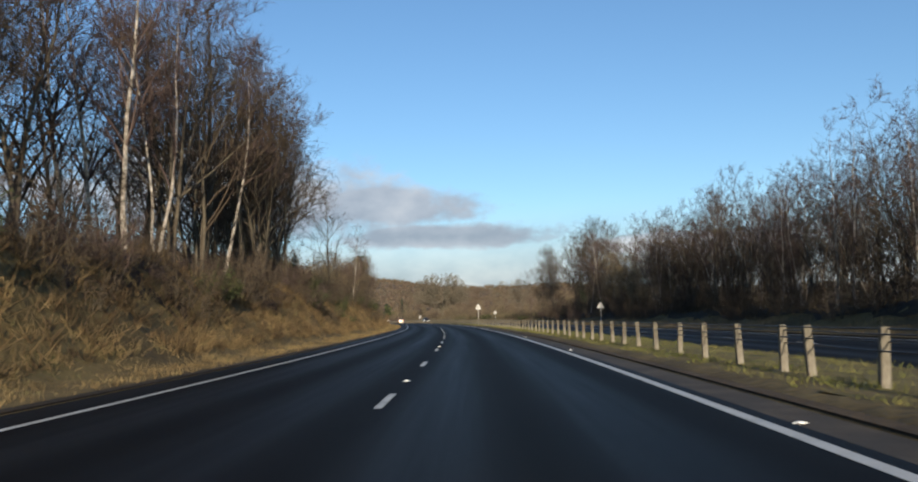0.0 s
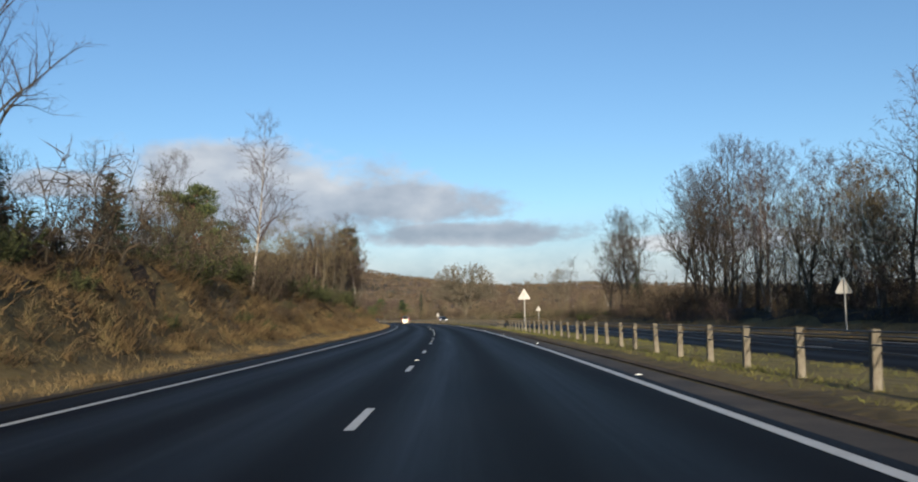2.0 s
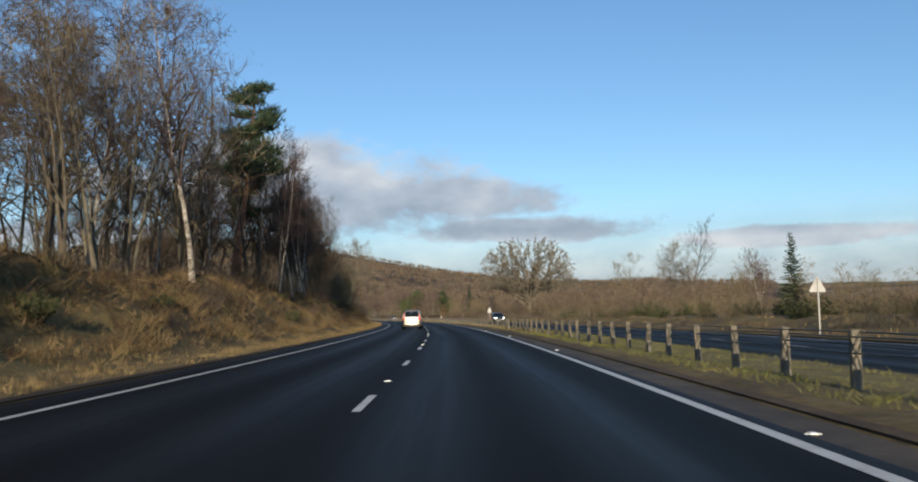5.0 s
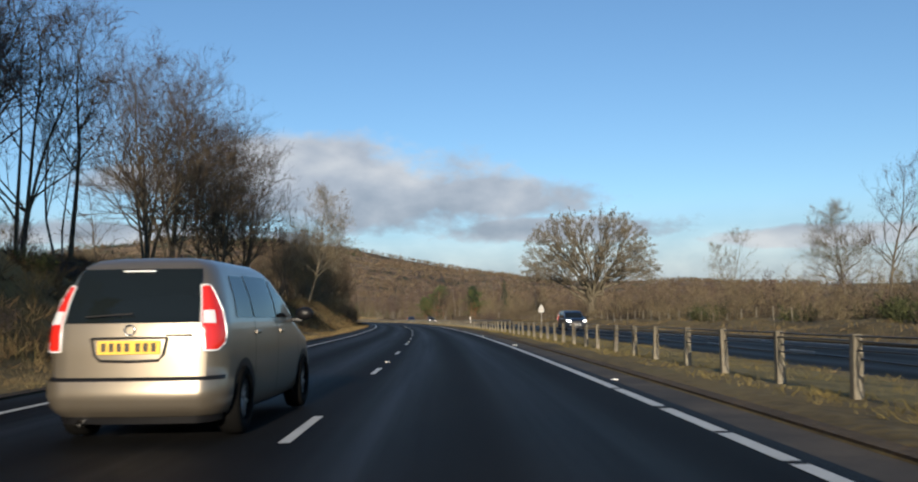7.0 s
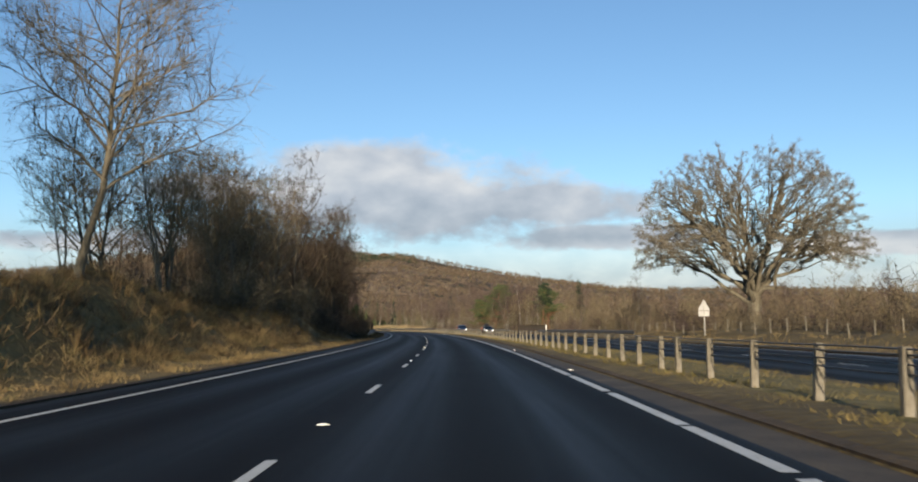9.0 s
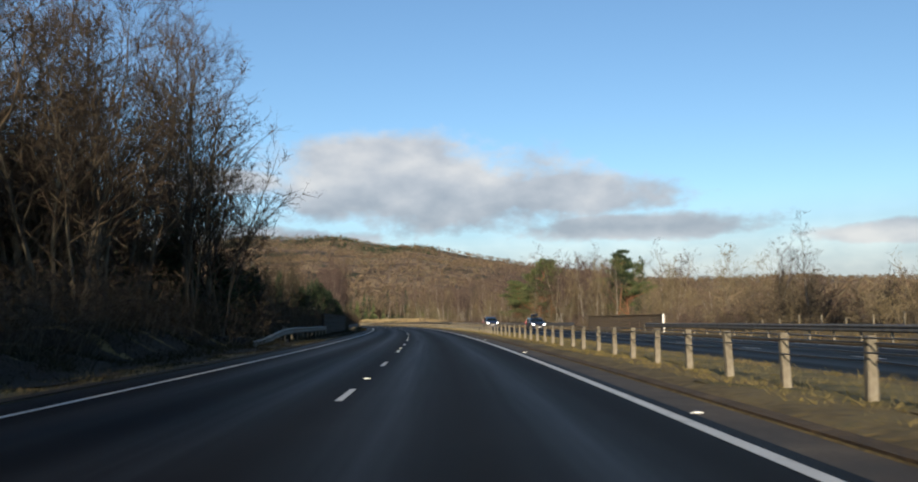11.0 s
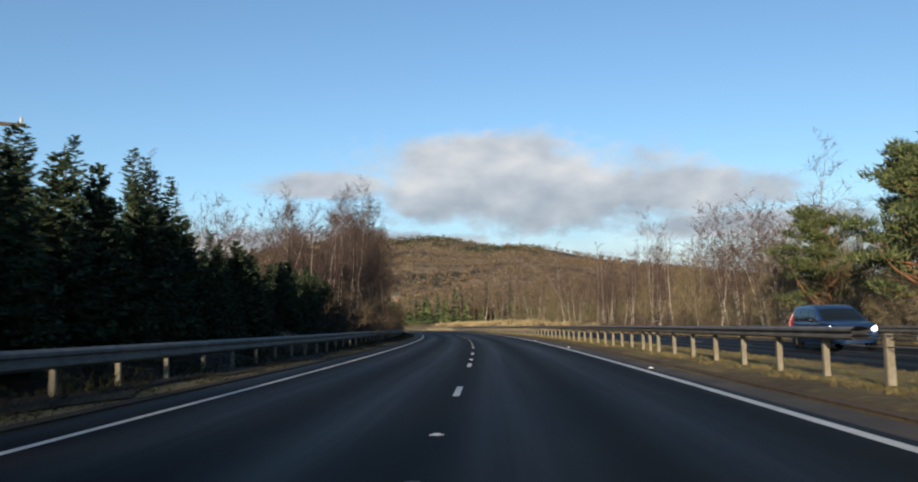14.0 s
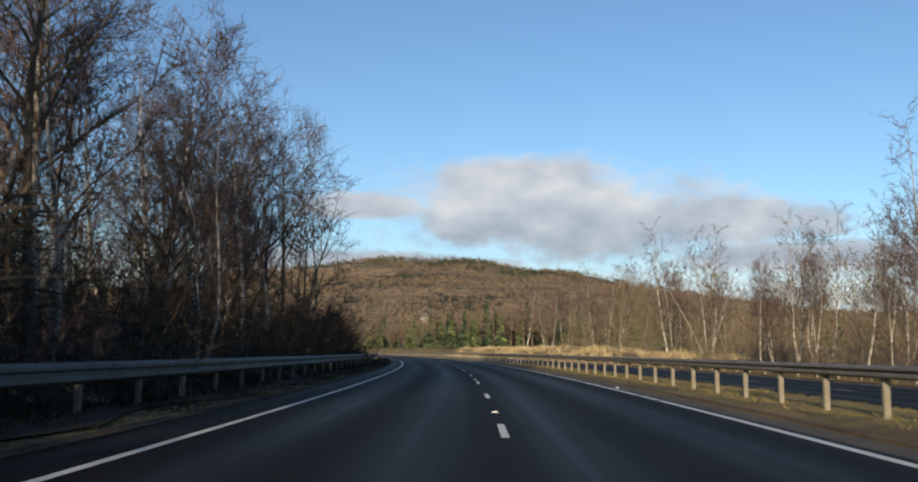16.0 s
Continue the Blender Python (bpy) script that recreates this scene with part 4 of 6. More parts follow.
wood(["gorse", "gorse", "scrub2"], 84, 128, 10.4, 15, 22, 0.8, 1.4, "bushes on the bank")
wood(["gorse", "scrub2", "gorse"], 66, 184, 7.8, 10.4, 34, 0.28, 0.52, "low bushes on the face of the bank")
wood(["scrub2", "gorse", "scrub0"], 188, 290, 7.8, 10.2, 20, 0.26, 0.45, "low bushes on the face of the bank")
plant("birch2", 120, 11.0, 0.76)
wood(["tan0", "ash3", "tan2"], 98, 116, 13, 19, 5, 0.5, 0.65, "trees by the bank")
plant("spruce1", 209.4, 48.0, 2.73)
plant("pine1", 225.3, 39.0, 2.3)
wood(["gorse", "scrub2", "gorse"], 118, 184, 10.2, 14, 26, 0.8, 1.3, "bushes on the bank")
thicket("undergrowth", "tangle of bare bushes along the bank", ["lowtan", "lowdark", "lowdark"], 88, 190, 11.5, 20, 46, 0.6, 1.1, 3)
wood(FASH, 186, 206, 26, 44, 9, 0.95, 1.1, "trees of the second wood")
plant("tan2", 210, 40, 1.7)
plant("tan0", 218, 46, 1.8)
plant("ash3", 238, 44, 1.5)
wood(FTAN + ["tan2"], 184, 206, 11.5, 28, 18, 1.0, 1.25, "trees of the second wood")
# second wood
wood(BIRCH + ASH + FASH, 190, 238, 11, 19, 24, 0.74, 1.0, "trees of the second wood", 0.6)
wood(ASH, 236, 264, 12.5, 18, 11, 0.74, 0.9, "trees of the second wood")
wood(BIRCH, 238, 266, 11, 13.5, 6, 0.72, 0.86, "white birches at the edge of the wood")
thicket("back_wood", "leafless trees deep in the second wood", ["dash0", "dash1"], 196, 262, 19, 32, 9, 0.85, 1.05, 5)
plant("pine0", 221, 12.6, 1.40)
plant("pine0", 231, 14.2, 1.05, 90)
for s, d, lean in ((223.8, 10.0, 11), (229.9, 10.0, 11), (235.4, 10.0, 8), (237.4, 9.9, 6)):
    plant("leanbirch", s, d, 0.8, None, lean, 1.57, label="leaning white-barked birch on the edge of the bank", group="white birches at the edge of the wood")
for s, d, z in ((249, 13.2, 0.8), (252, 13.8, 0.75), (257, 13.6, 0.78), (200, 9.6, 0.95)):
    plant(pick(BIRCH), s, d, z, None, 6, uni(0, 6), group="white birches at the edge of the wood")
thicket("back_wood", "tall leafless trees behind the bank", ["dash0", "dash1"], 232, 270, 17, 30, 20, 0.85, 1.05, 24)
plant("beech", 311, 15.5, 1.05, 20)
plant("beech", 305, 17.5, 1.1, 140)
plant("beech", 299, 15.0, 1.05, 300)
plant("beech", 291, 16.5, 1.1, 250)
plant("beech", 281, 15.5, 1.0, 80)
wood(["scrub2", "scrub1", "scrub0"], 186, 268, 9.8, 12.5, 15, 0.5, 0.85, "bushes on the bank")
thicket("undergrowth", "tangle of bare bushes under the second wood", ["lowtan", "lowdark"], 186, 284, 10, 18, 28, 0.5, 0.9, 6)
# open bank with one ash, then the thicket
plant("tallash", 321, 10.3, 0.78, 0)
plant("tan1", 323, 11.5, 0.62)
wood(["tan1", "tan2", "ash3", "tan0"], 328, 358, 10.0, 15, 13, 0.72, 0.98, "thicket beyond the bank")
wood(["scrub2", "scrub1", "scrub1"], 338, 368, 8.2, 11, 10, 0.8, 1.3, "thicket beyond the bank")
thicket("undergrowth", "dark tangle of bushes in the thicket", ["lowdark", "lowtan", "lowtan"], 334, 374, 10.0, 18, 20, 0.8, 1.3, 7)
thicket("back_wood", "leafless trees behind the bank", FASH + FTAN, 292, 372, 22, 50, 18, 0.6, 0.85, 8)
# third wood, up to the bridge
thicket("back_wood", "dark leafless trees beyond the thicket", ["dash0", "dash1"], 354, 394, 11, 24, 18, 0.58, 0.8, 28)
wood(ASH, 386, 408, 10, 16, 9, 0.9, 1.1, "trees before the bridge")
thicket("back_wood", "leafless trees before the bridge", ["dash0", "dash1"], 362, 414, 10.5, 26, 44, 0.9, 1.15, 9)
thicket("back_wood", "dark leafless trees close behind the rail", ["dash0", "dash1"], 386, 414, 9.0, 14, 18, 0.75, 0.95, 23)
thicket("back_wood", "low dark trees where the wood thins towards the bridge", ["dash0", "dash1"], 412, 430, 10, 18, 12, 0.4, 0.55, 53)
wood(["scrub2"], 372, 430, 8.4, 12, 20, 0.7, 1.0, "bushes before the bridge")
thicket("undergrowth", "dark bushes before the bridge", ["lowdark"], 362, 468, 8, 16, 60, 0.8, 1.4, 10)
wood(["ash3", "tan0", "ash1", "fash0"], 427, 470, 12, 24, 18, 0.42, 0.62, "trees behind the fence")
thicket("back_wood", "leafless trees behind the fence on the bridge", ["dash0", "dash1"], 428, 470, 16, 30, 18, 0.42, 0.56, 52)
wood(["spruce0", "spruce1"], 428, 470, 11.5, 20, 18, 0.45, 0.68, "spruces behind the fence")
plant("spruce0", 465, 13.0, 0.86)
plant("spruce0", 460, 14.0, 0.70)
for key, s, d, z in (("ash0", 450.5, 12.2, 0.58), ("dash1", 453.9, 13.0, 0.62), ("ash2", 457.0, 14.0, 0.60), ("dash0", 455.4, 12.6, 0.56), ("ash1", 459.0, 13.4, 0.56)):
    plant(key, s, d, z, group="trees behind the fence")
wood(["spruce2"], 458, 488, 9.4, 11.5, 24, 0.56, 0.72, "dense spruces by the rail")
wood(["spruce2"], 486, 516, 9.0, 11.5, 26, 0.42, 0.56, "dense spruces by the rail")
wood(["spruce0", "spruce1"], 456, 473, 11.5, 16.5, 16, 0.54, 0.64, "dense spruces by the rail")
wood(["spruce0", "spruce1"], 475, 491, 11.5, 16.0, 20, 0.64, 0.76, "dense spruces by the rail")
wood(["spruce0", "spruce1"], 491, 514, 11.5, 16.5, 24, 0.50, 0.64, "dense spruces by the rail")
wood(["spruce0", "spruce1"], 456, 486, 14, 19, 16, 0.52, 0.64, "dense spruces by the rail")
wood(["spruce2"], 402, 426, 10.5, 17, 12, 0.6, 0.85, "spruces in the wood before the bridge")
wood(["spruce2", "spruce1"], 376, 424, 18, 30, 16, 1.1, 1.5, "spruces in the wood before the bridge")
wood(["ftan0", "fbirch0"], 495, 516, 14, 26, 6, 0.5, 0.65, "trees behind the spruces")
thicket("back_wood", "leafless trees behind the spruces", ["dash0", "dash1"], 478, 532, 24, 42, 30, 0.5, 0.66, 19)
# birches on the last bend
wood(BIRCH, 513, 534, 8.4, 13, 10, 0.56, 0.72, "birches on the bend", 0.7)
wood(BIRCH + ASH[:2], 534, 574, 7.8, 13, 24, 0.74, 1.0, "birches and alders on the bend", 0.7)
thicket("back_wood", "red-brown young birches where the bend begins", ["rbirch"], 512, 536, 10, 16, 12, 0.6, 0.8, 54)
thicket("back_wood", "leafless trees filling the inside of the bend", ["dash0", "dash1", "fbirch0"], 528, 600, 13, 34, 38, 0.7, 0.95, 11)
wood(["scrub2", "scrub2", "scrub0"], 508, 590, 7.4, 10, 24, 0.7, 1.1, "bushes behind the rail")
thicket("undergrowth", "dark bushes inside the bend", ["lowdark"], 500, 600, 8.2, 17, 84, 1.0, 1.7, 12)
# right side: dark wood
wood(FASH + FASH + FBIRCH, 14, 120, -22.5, -30, 46, 0.58, 0.76, "trees of the wood across the road", 0.6)
# added out of view, so that the wood ahead of them lies in shade
thicket("back_wood", "unseen trees behind the start, added to shade the wood across the road", ["dash0", "dash1", "lowdark"], -110, 14, -22.5, -38, 54, 0.75, 1.0, 55)
thicket("back_wood", "leafless trees deep in the wood across the road", ["dash0", "dash1"], 10, 135, -27, -44, 56, 0.72, 0.92, 13)
thicket("back_wood", "dark leafless trees filling the wood across the road", ["dash0", "dash1"], 16, 122, -29, -46, 54, 0.66, 0.86, 56)
wood(FBIRCH + FBIRCH + FASH, 40, 112, -23.5, -31, 34, 0.70, 0.88, "tall birches of the wood across the road")
thicket("back_wood", "young dark trees along the edge of the wood across the road", ["dash0", "dash1"], 14, 138, -22.5, -28, 40, 0.42, 0.62, 26)
wood(FTAN, 92, 128, -22.5, -28, 12, 0.7, 0.9, "trees of the wood across the road")
wood(FASH + FBIRCH, 122, 140, -23.5, -31, 9, 0.7, 0.9, "trees of the wood across the road")
wood(ASH + FASH, 140, 160, -24.5, -33, 14, 0.9, 1.15, "trees of the wood across the road")
wood(ASH, 183, 197, -27, -33, 8, 0.85, 1.1, "trees of the wood across the road")
wood(["scrub0", "scrub2"], 14, 168, -20.5, -23, 30, 0.5, 0.9, "bushes across the road")
thicket("undergrowth", "dark bushes under the wood across the road", ["lowdark", "lowdark", "lowscrub"], 8, 172, -21, -31, 104, 0.8, 1.5, 14)
plant("fash1", 174, -26, 0.5)
plant("ftan0", 180, -25, 0.45)
wood(["scrub2", "gorse", "scrub1"], 165, 205, -21, -30, 12, 0.6, 1.0, "bushes across the road")
# right side: open land with scattered trees
plant("oak", 393, -37.2, 0.97, 30)
plant("ash2", 322, -52, 1.16, label="gnarled leafless tree rising over the scrub")
plant("tan2", 388, -63, 1.5)
plant("tallash", 338, -57, 1.0)
plant("spruce0", 345, -84, 1.9)
plant("tan1", 352, -78, 1.35)
plant("tan0", 340, -72, 1.3)
thicket("back_wood", "scattered tan trees beyond the field", FTAN, 190, 450, -64, -130, 50, 0.55, 1.05, 15)
wood(["gorse", "gorse", "scrub1"], 205, 330, -25, -38, 34, 0.8, 1.3, "gorse and scrub across the road")
thicket("undergrowth", "tan scrub and bramble in the field", ["lowtan", "lowtan", "lowscrub"], 190, 450, -24, -64, 120, 0.7, 1.3, 16)
thicket("hedgerow", "brown hedgerow and bramble behind the field fence", ["lowtan", "lowscrub", "lowdark"], 282, 450, -29, -40, 78, 1.0, 1.7, 20)
thicket("back_wood", "brown scrub woodland beyond the field", ["rbirch", "ftan0", "ftan1", "lowdark", "lowscrub"], 250, 560, -62, -120, 90, 0.7, 1.15, 38)
plant("spruce0", 560, -62, 1.7)
# right side: woodland after the bridge
plant("pine1", 500.7, -22.9, 1.06)
plant("pine1", 506.5, -26.0, 1.14)
plant("pine1", 511, -22.0, 0.8)
plant("pine0", 470, -27.0, 0.98)
plant("pine1", 471.5, -29.0, 0.9)
wood(FBIRCH + FTAN + FTAN, 456, 560, -20.5, -32, 38, 0.55, 0.85, "birches across the road", 0.7)
wood(BIRCH, 560, 600, -22, -27, 6, 0.6, 0.72, "birches across the road")
thicket("back_wood", "tan and brown woodland across the road", FTAN + FTAN + FBIRCH, 440, 660, -32, -64, 60, 0.6, 0.9, 17)
thicket("back_wood", "brown trees at the edge of the woodland across the road", ["ftan0", "ftan1", "rbirch", "rbirch"], 470, 532, -24, -36, 34, 0.75, 1.0, 27)
thicket("back_wood", "red-brown birch wood beyond the far verge", ["rbirch", "ftan0", "ftan1", "fbirch0"], 520, 700, -24, -48, 70, 0.8, 1.15, 37)
wood(["rbirch", "fbirch0"], 514, 600, -22, -26, 14, 0.55, 0.8, "birches across the road")
wood(FBIRCH + FTAN, 590, 670, -21, -34, 12, 0.6, 0.9, "birches across the road")
wood(["scrub1", "scrub0"], 455, 620, -20.0, -23.5, 22, 0.5, 0.9, "bushes across the road")
thicket("undergrowth", "tan and brown bushes in the woodland", ["lowtan", "lowscrub", "lowtan"], 440, 670, -21, -50, 110, 0.8, 1.5, 18)
thicket("back_wood", "dark leafless trees among the birches on the bend", ["dash0", "dash1"], 530, 582, 9.5, 17, 22, 0.5, 0.78, 29)
thicket("undergrowth", "dark bushes close behind the rail on the bend", ["lowdark"], 510, 590, 7.6, 11, 34, 0.7, 1.2, 30)

# ---------------------------------------------------------------- safety barriers
def w_beam(s0, s1, d, z, face, dip=0.0, step=2.4, tall=1.0):
    """A corrugated beam along the road; face: +1 looks to the left. dip: its first part slopes to the ground."""
    prof = [(0.0, -0.155), (0.028, -0.14), (0.082, -0.105), (0.082, -0.055), (0.03, -0.02), (0.03, 0.02), (0.082, 0.055), (0.082, 0.105), (0.028, 0.14), (0.0, 0.155)]
    prof = [(a, b * tall) for a, b in prof + [(a - 0.006, b) for a, b in prof[::-1]]]
    bm = bmesh.new()
    rows = []
    for s in np.arange(s0, s1 + 0.01, step):
        zz = z - dip * (1 - float(smooth(0, 9, s - s0)))
        side = d + 0.5 * dip * (1 - float(smooth(0, 9, s - s0)))
        rows.append([bm.verts.new(at(s, side + face * a, zz + b)) for a, b in prof])
    n = len(prof)
    for r0, r1 in zip(rows, rows[1:]):
        for i in range(n):
            bm.faces.new((r0[i], r0[(i + 1) % n], r1[(i + 1) % n], r1[i]))
    bm.faces.new(rows[0])
    bm.faces.new(rows[-1][::-1])
    bmesh.ops.recalc_face_normals(bm, faces=bm.faces)
    return bm


def tapered_post(w, h, top):
    bm = bmesh.new()
    bmesh.ops.create_cube(bm, size=1.0, matrix=Matrix.Translation((0, 0, (h - 0.3) / 2)) @ Matrix.Diagonal((w, w, h + 0.3, 1)))
    for v in bm.verts:
        if v.co.z > 0:
            v.co.x *= top
            v.co.y *= top
    bmesh.ops.bevel(bm, geom=bm.edges[:], offset=0.012, segments=1, affect="EDGES")
    me = bpy.data.meshes.new("post")
    bm.to_mesh(me)
    bm.free()
    return me


MED = -6.0
BEAM_S = 471.0
post_me = tapered_post(0.125, 0.74, 0.86)
post_me.materials.append(M_POST)
rope_fence = new("wire_rope_barrier")
tagged(rope_fence, "wire rope safety barrier on pale square posts in the grass median", "barrier", kind="")
jit = rnd(3)
# where posts are known to stand; between them they are evenly set, about 2.4 m apart
KNOWN = [-5.75, 10.95, 13.29, 14.44, 28.76, 59.29, 73.61, 109.41, 119.0, 123.97, 204.74, 219.5, 238.14, 252.5, 302.65, 312.26, 313.91, 385.1, 396.99, 419.09, 423.73, 425.48, 427.24, 428.63, 431.01, 452.51, 485.57, 486.97, 488.25, 497.4, 535.69, 547.28, 757.0]
POST_S = []
for a_, b_ in zip(KNOWN, KNOWN[1:]):
    POST_S += list(np.linspace(a_, b_, max(1, round((b_ - a_) / 2.4)) + 1)[:-1])
for s in (v for v in POST_S if v < BEAM_S):
    ob = part("post", post_me, None, rope_fence)
    ob.matrix_basis = stand(s, MED + 0.02 * jit.randn(), float(land(s, MED)), jit.randn() * 3) @ pose(0, 0, 0, jit.randn() * 1.2, jit.randn() * 1.2, 0)
for k, (z, ph) in enumerate(((0.66, 0), (0.60, 1), (0.50, 0), (0.40, 1))):
    w = Wood()
    ss = np.arange(-8, BEAM_S, 0.6)
    wave = 0.075 * np.cos((ss - 2.25 + 8) / 2.4 * np.pi + ph * np.pi)
    w.tube(at_many(ss, MED + wave, 0.07 + z + 0 * ss), np.full(len(ss), 0.0115), 5)
    part("rope", w.mesh("rope", M_ROPE), None, rope_fence, "dark steel cable woven between the posts")

steel_me = tapered_post(0.10, 0.72, 1.0)
steel_me.materials.append(M_POST)
small_me = tapered_post(0.09, 0.62, 1.0)
small_me.materials.append(M_POST)


def beam_barrier(s0, s1, d, face, label, dip=0.0, z=0.60, gap=2.4, two=False, posts=small_me, at_s=None, tall=1.0):
    e = new("crash_barrier")
    tagged(e, label, "barrier")
    zb = z + 0.04 + (OPP_Z if d < -10 else 0)
    part("beam", w_beam(s0, s1, d, zb, face, dip, 2.4, tall), M_GALV, e, "corrugated galvanised steel beam")
    if two:
        part("beam", w_beam(s0, s1, d - face * 0.14, zb, -face, dip, 2.4, tall), M_GALV, e, "corrugated galvanised steel beam")
    for s in (np.arange(s0 + 3, s1, gap) if at_s is None else at_s):
        if dip and s < s0 + 6:
            continue
        ob = part("post", posts, None, e)
        ob.matrix_basis = stand(s, d - face * 0.06, float(land(s, d)), 0)
    return e


beam_barrier(BEAM_S - 1, 760, MED + 0.07, 1, "galvanised beam barrier on pale posts in the grass median", 0.0, 0.71, 2.4, True, steel_me, [v for v in POST_S if v > BEAM_S], 0.66)
beam_barrier(397, 428, 6.1, -1, "galvanised crash barrier with its end ramped down to the ground", 0.5)
beam_barrier(454.8, 690, 6.0, -1, "galvanised crash barrier along the shaded verge")
beam_barrier(372, 428, -18.3, 1, "galvanised crash barrier on the far verge")
beam_barrier(455, 700, -18.3, 1, "galvanised crash barrier on the far verge")


# ---------------------------------------------------------------- timber fences on the bridge
def timber_fence(s0, s1, d, height, label, z0=0.0, boards=None):
    boards = boards or M_BOARD
    e = new("timber_fence")
    tagged(e, label, "fence")
    n = int((s1 - s0) / 3.0)
    stp = (s1 - s0) / n
    jr = rnd(int(s0))
    post = bmesh.new()
    box_into(post, (0.14, 0.14, height + 0.4), (0, 0, height / 2 - 0.15), 0.01)
    pm = bpy.data.meshes.new("post")
    post.to_mesh(pm)
    post.free()
    pm.materials.append(boards)
    rows = 5
    bh = height / rows
    b = bmesh.new()
    box_into(b, (0.045, stp - 0.012, bh - 0.022), (0, 0, 0), 0.006)
    bmm = bpy.data.meshes.new("board")
    b.to_mesh(bmm)
    b.free()
    bmm.materials.append(boards)
    for i in range(n + 1):
        s = s0 + stp * i
        part("post", pm, None, e).matrix_basis = stand(s, d + math.copysign(0.1, d), 0.02 + z0)
        if i < n:
            for r in range(rows):
                ob = part("board", bmm, None, e)
                ob.matrix_basis = stand(s + stp / 2, d + 0.008 * jr.randn(), 0.06 + z0 + bh * (r + 0.5), jr.randn() * 0.15)
    cap = strip("cap", s0 - 0.1, s1 + 0.1, d + 0.09, d - 0.09, 0.09 + z0 + height, boards, 1.5, 0.04)
    cap.parent = e
    return e


# darker copy of the timber boards: the left fence's shade is in the colour
M_BOARD_SHADED = surface("shaded_timber_boards", [(0.25, (0.009, 0.008, 0.006)), (0.5, (0.02, 0.016, 0.012)), (0.75, (0.035, 0.028, 0.02))], 2.0, 26.0, 0.9, 0, 0.5, 0.006, stretch=(0.2, 0.2, 3.0), amount=0.4)
timber_fence(428, 456, 6.4, 1.66, "high board fence on the bridge, its boards darkened for shade", 0.0, M_BOARD_SHADED)
timber_fence(426.5, 453, -19.4, 1.35, "brown timber board fence beside the far carriageway", -0.2)
p_white = bmesh.new()
box_into(p_white, (0.16, 0.10, 1.5), (0, 0, 0.7), 0.01)
marker = new("marker_post")
part("body", p_white, plain("white_plastic", (0.7, 0.7, 0.66), 0.6), marker)
tagged(marker, "white plastic marker post at the end of the fence", "post")
marker.matrix_basis = stand(426.0, -19.3, -0.2, 10)

# bridge deck edges
for d0, d1 in ((5.3, 7.2), (-18.0, -19.9)):
    kerb = strip("bridge_edge", 426, 458, d0, d1, 0.05 if d0 > 0 else -0.13, M_STRIP, 2.0, 0.6)
    tagged(kerb, "worn concrete edge of the bridge deck", "kerb", kind="structure")

# ---------------------------------------------------------------- road signs, seen from behind
M_ALU = surface("sign_back", [(0.25, (0.315, 0.307, 0.285)), (0.6, (0.42, 0.413, 0.39)), (0.8, (0.48, 0.473, 0.45))], 3.0, 40.0, 0.55, 0.3, 0.1, 0.002)
M_POLE = surface("grey_pole", [(0.25, (0.30, 0.30, 0.28)), (0.7, (0.46, 0.45, 0.42))], 3.0, 40.0, 0.55, 0.4, 0.1, 0.002)


def road_sign(s, d, size, zc, plate, label):
    e = new("road_sign")
    tagged(e, label, "sign")
    ground_z = float(land(s, d))
    w = Wood()
    w.tube([(0, 0.05, -0.4), (0, 0.05, 1), (0, 0.05, zc + size * 0.45 - ground_z)], [0.04] * 3, 10)
    part("pole", w.mesh("pole", M_POLE, True), None, e)
    h = size * 0.866
    bm = bmesh.new()
    r = 0.06
    outline = []
    for cx, cz, a0 in ((0, h * 0.6 - 2 * r, 30), (-size / 2 + 1.73 * r, -h * 0.4 + r, 150), (size / 2 - 1.73 * r, -h * 0.4 + r, 270)):
        for a in (0, 30, 60, 90, 120):
            t = radians(a0 + a)
            outline.append((cx + r * math.cos(t), cz + r * math.sin(t)))
    lo = [bm.verts.new((x, 0, z + zc - ground_z)) for x, z in outline]
    hi = [bm.verts.new((x, -0.014, z + zc - ground_z)) for x, z in outline]
    bm.faces.new(lo)
    bm.faces.new(hi[::-1])
    n = len(lo)
    for i in range(n):
        bm.faces.new((lo[i], hi[i], hi[(i + 1) % n], lo[(i + 1) % n]))
    bmesh.ops.recalc_face_normals(bm, faces=bm.faces)
    part("plate", bm, M_ALU, e, "bare grey back of a triangular plate")
    for z in (zc + h * 0.12, zc - h * 0.25):
        b = bmesh.new()
        box_into(b, (size * 0.42, 0.03, 0.045), (0, 0.022, z - ground_z), 0.004)
        part("bracket", b, M_POLE, e)
    if plate:
        b = bmesh.new()
        box_into(b, (size * 0.85, 0.014, size * 0.42), (0, -0.006, zc - h * 0.4 - size * 0.24 - ground_z), 0.006)
        part("lower_plate", b, M_ALU, e, "bare grey back of a small plate")
    e.matrix_basis = stand(s, d, ground_z, 180 + 4)
    return e


road_sign(107.5, -19.6, 0.95, 2.1, False, "grey back of a triangular road sign in the far verge")
road_sign(129.3, -6.5, 0.95, 2.55, False, "grey back of a triangular road sign standing in the median")
road_sign(361, -21.0, 1.0, 2.45, True, "grey back of a triangular sign with a plate under it")
road_sign(205, -18.6, 0.9, 2.2, False, "grey back of a triangular road sign far along the verge")

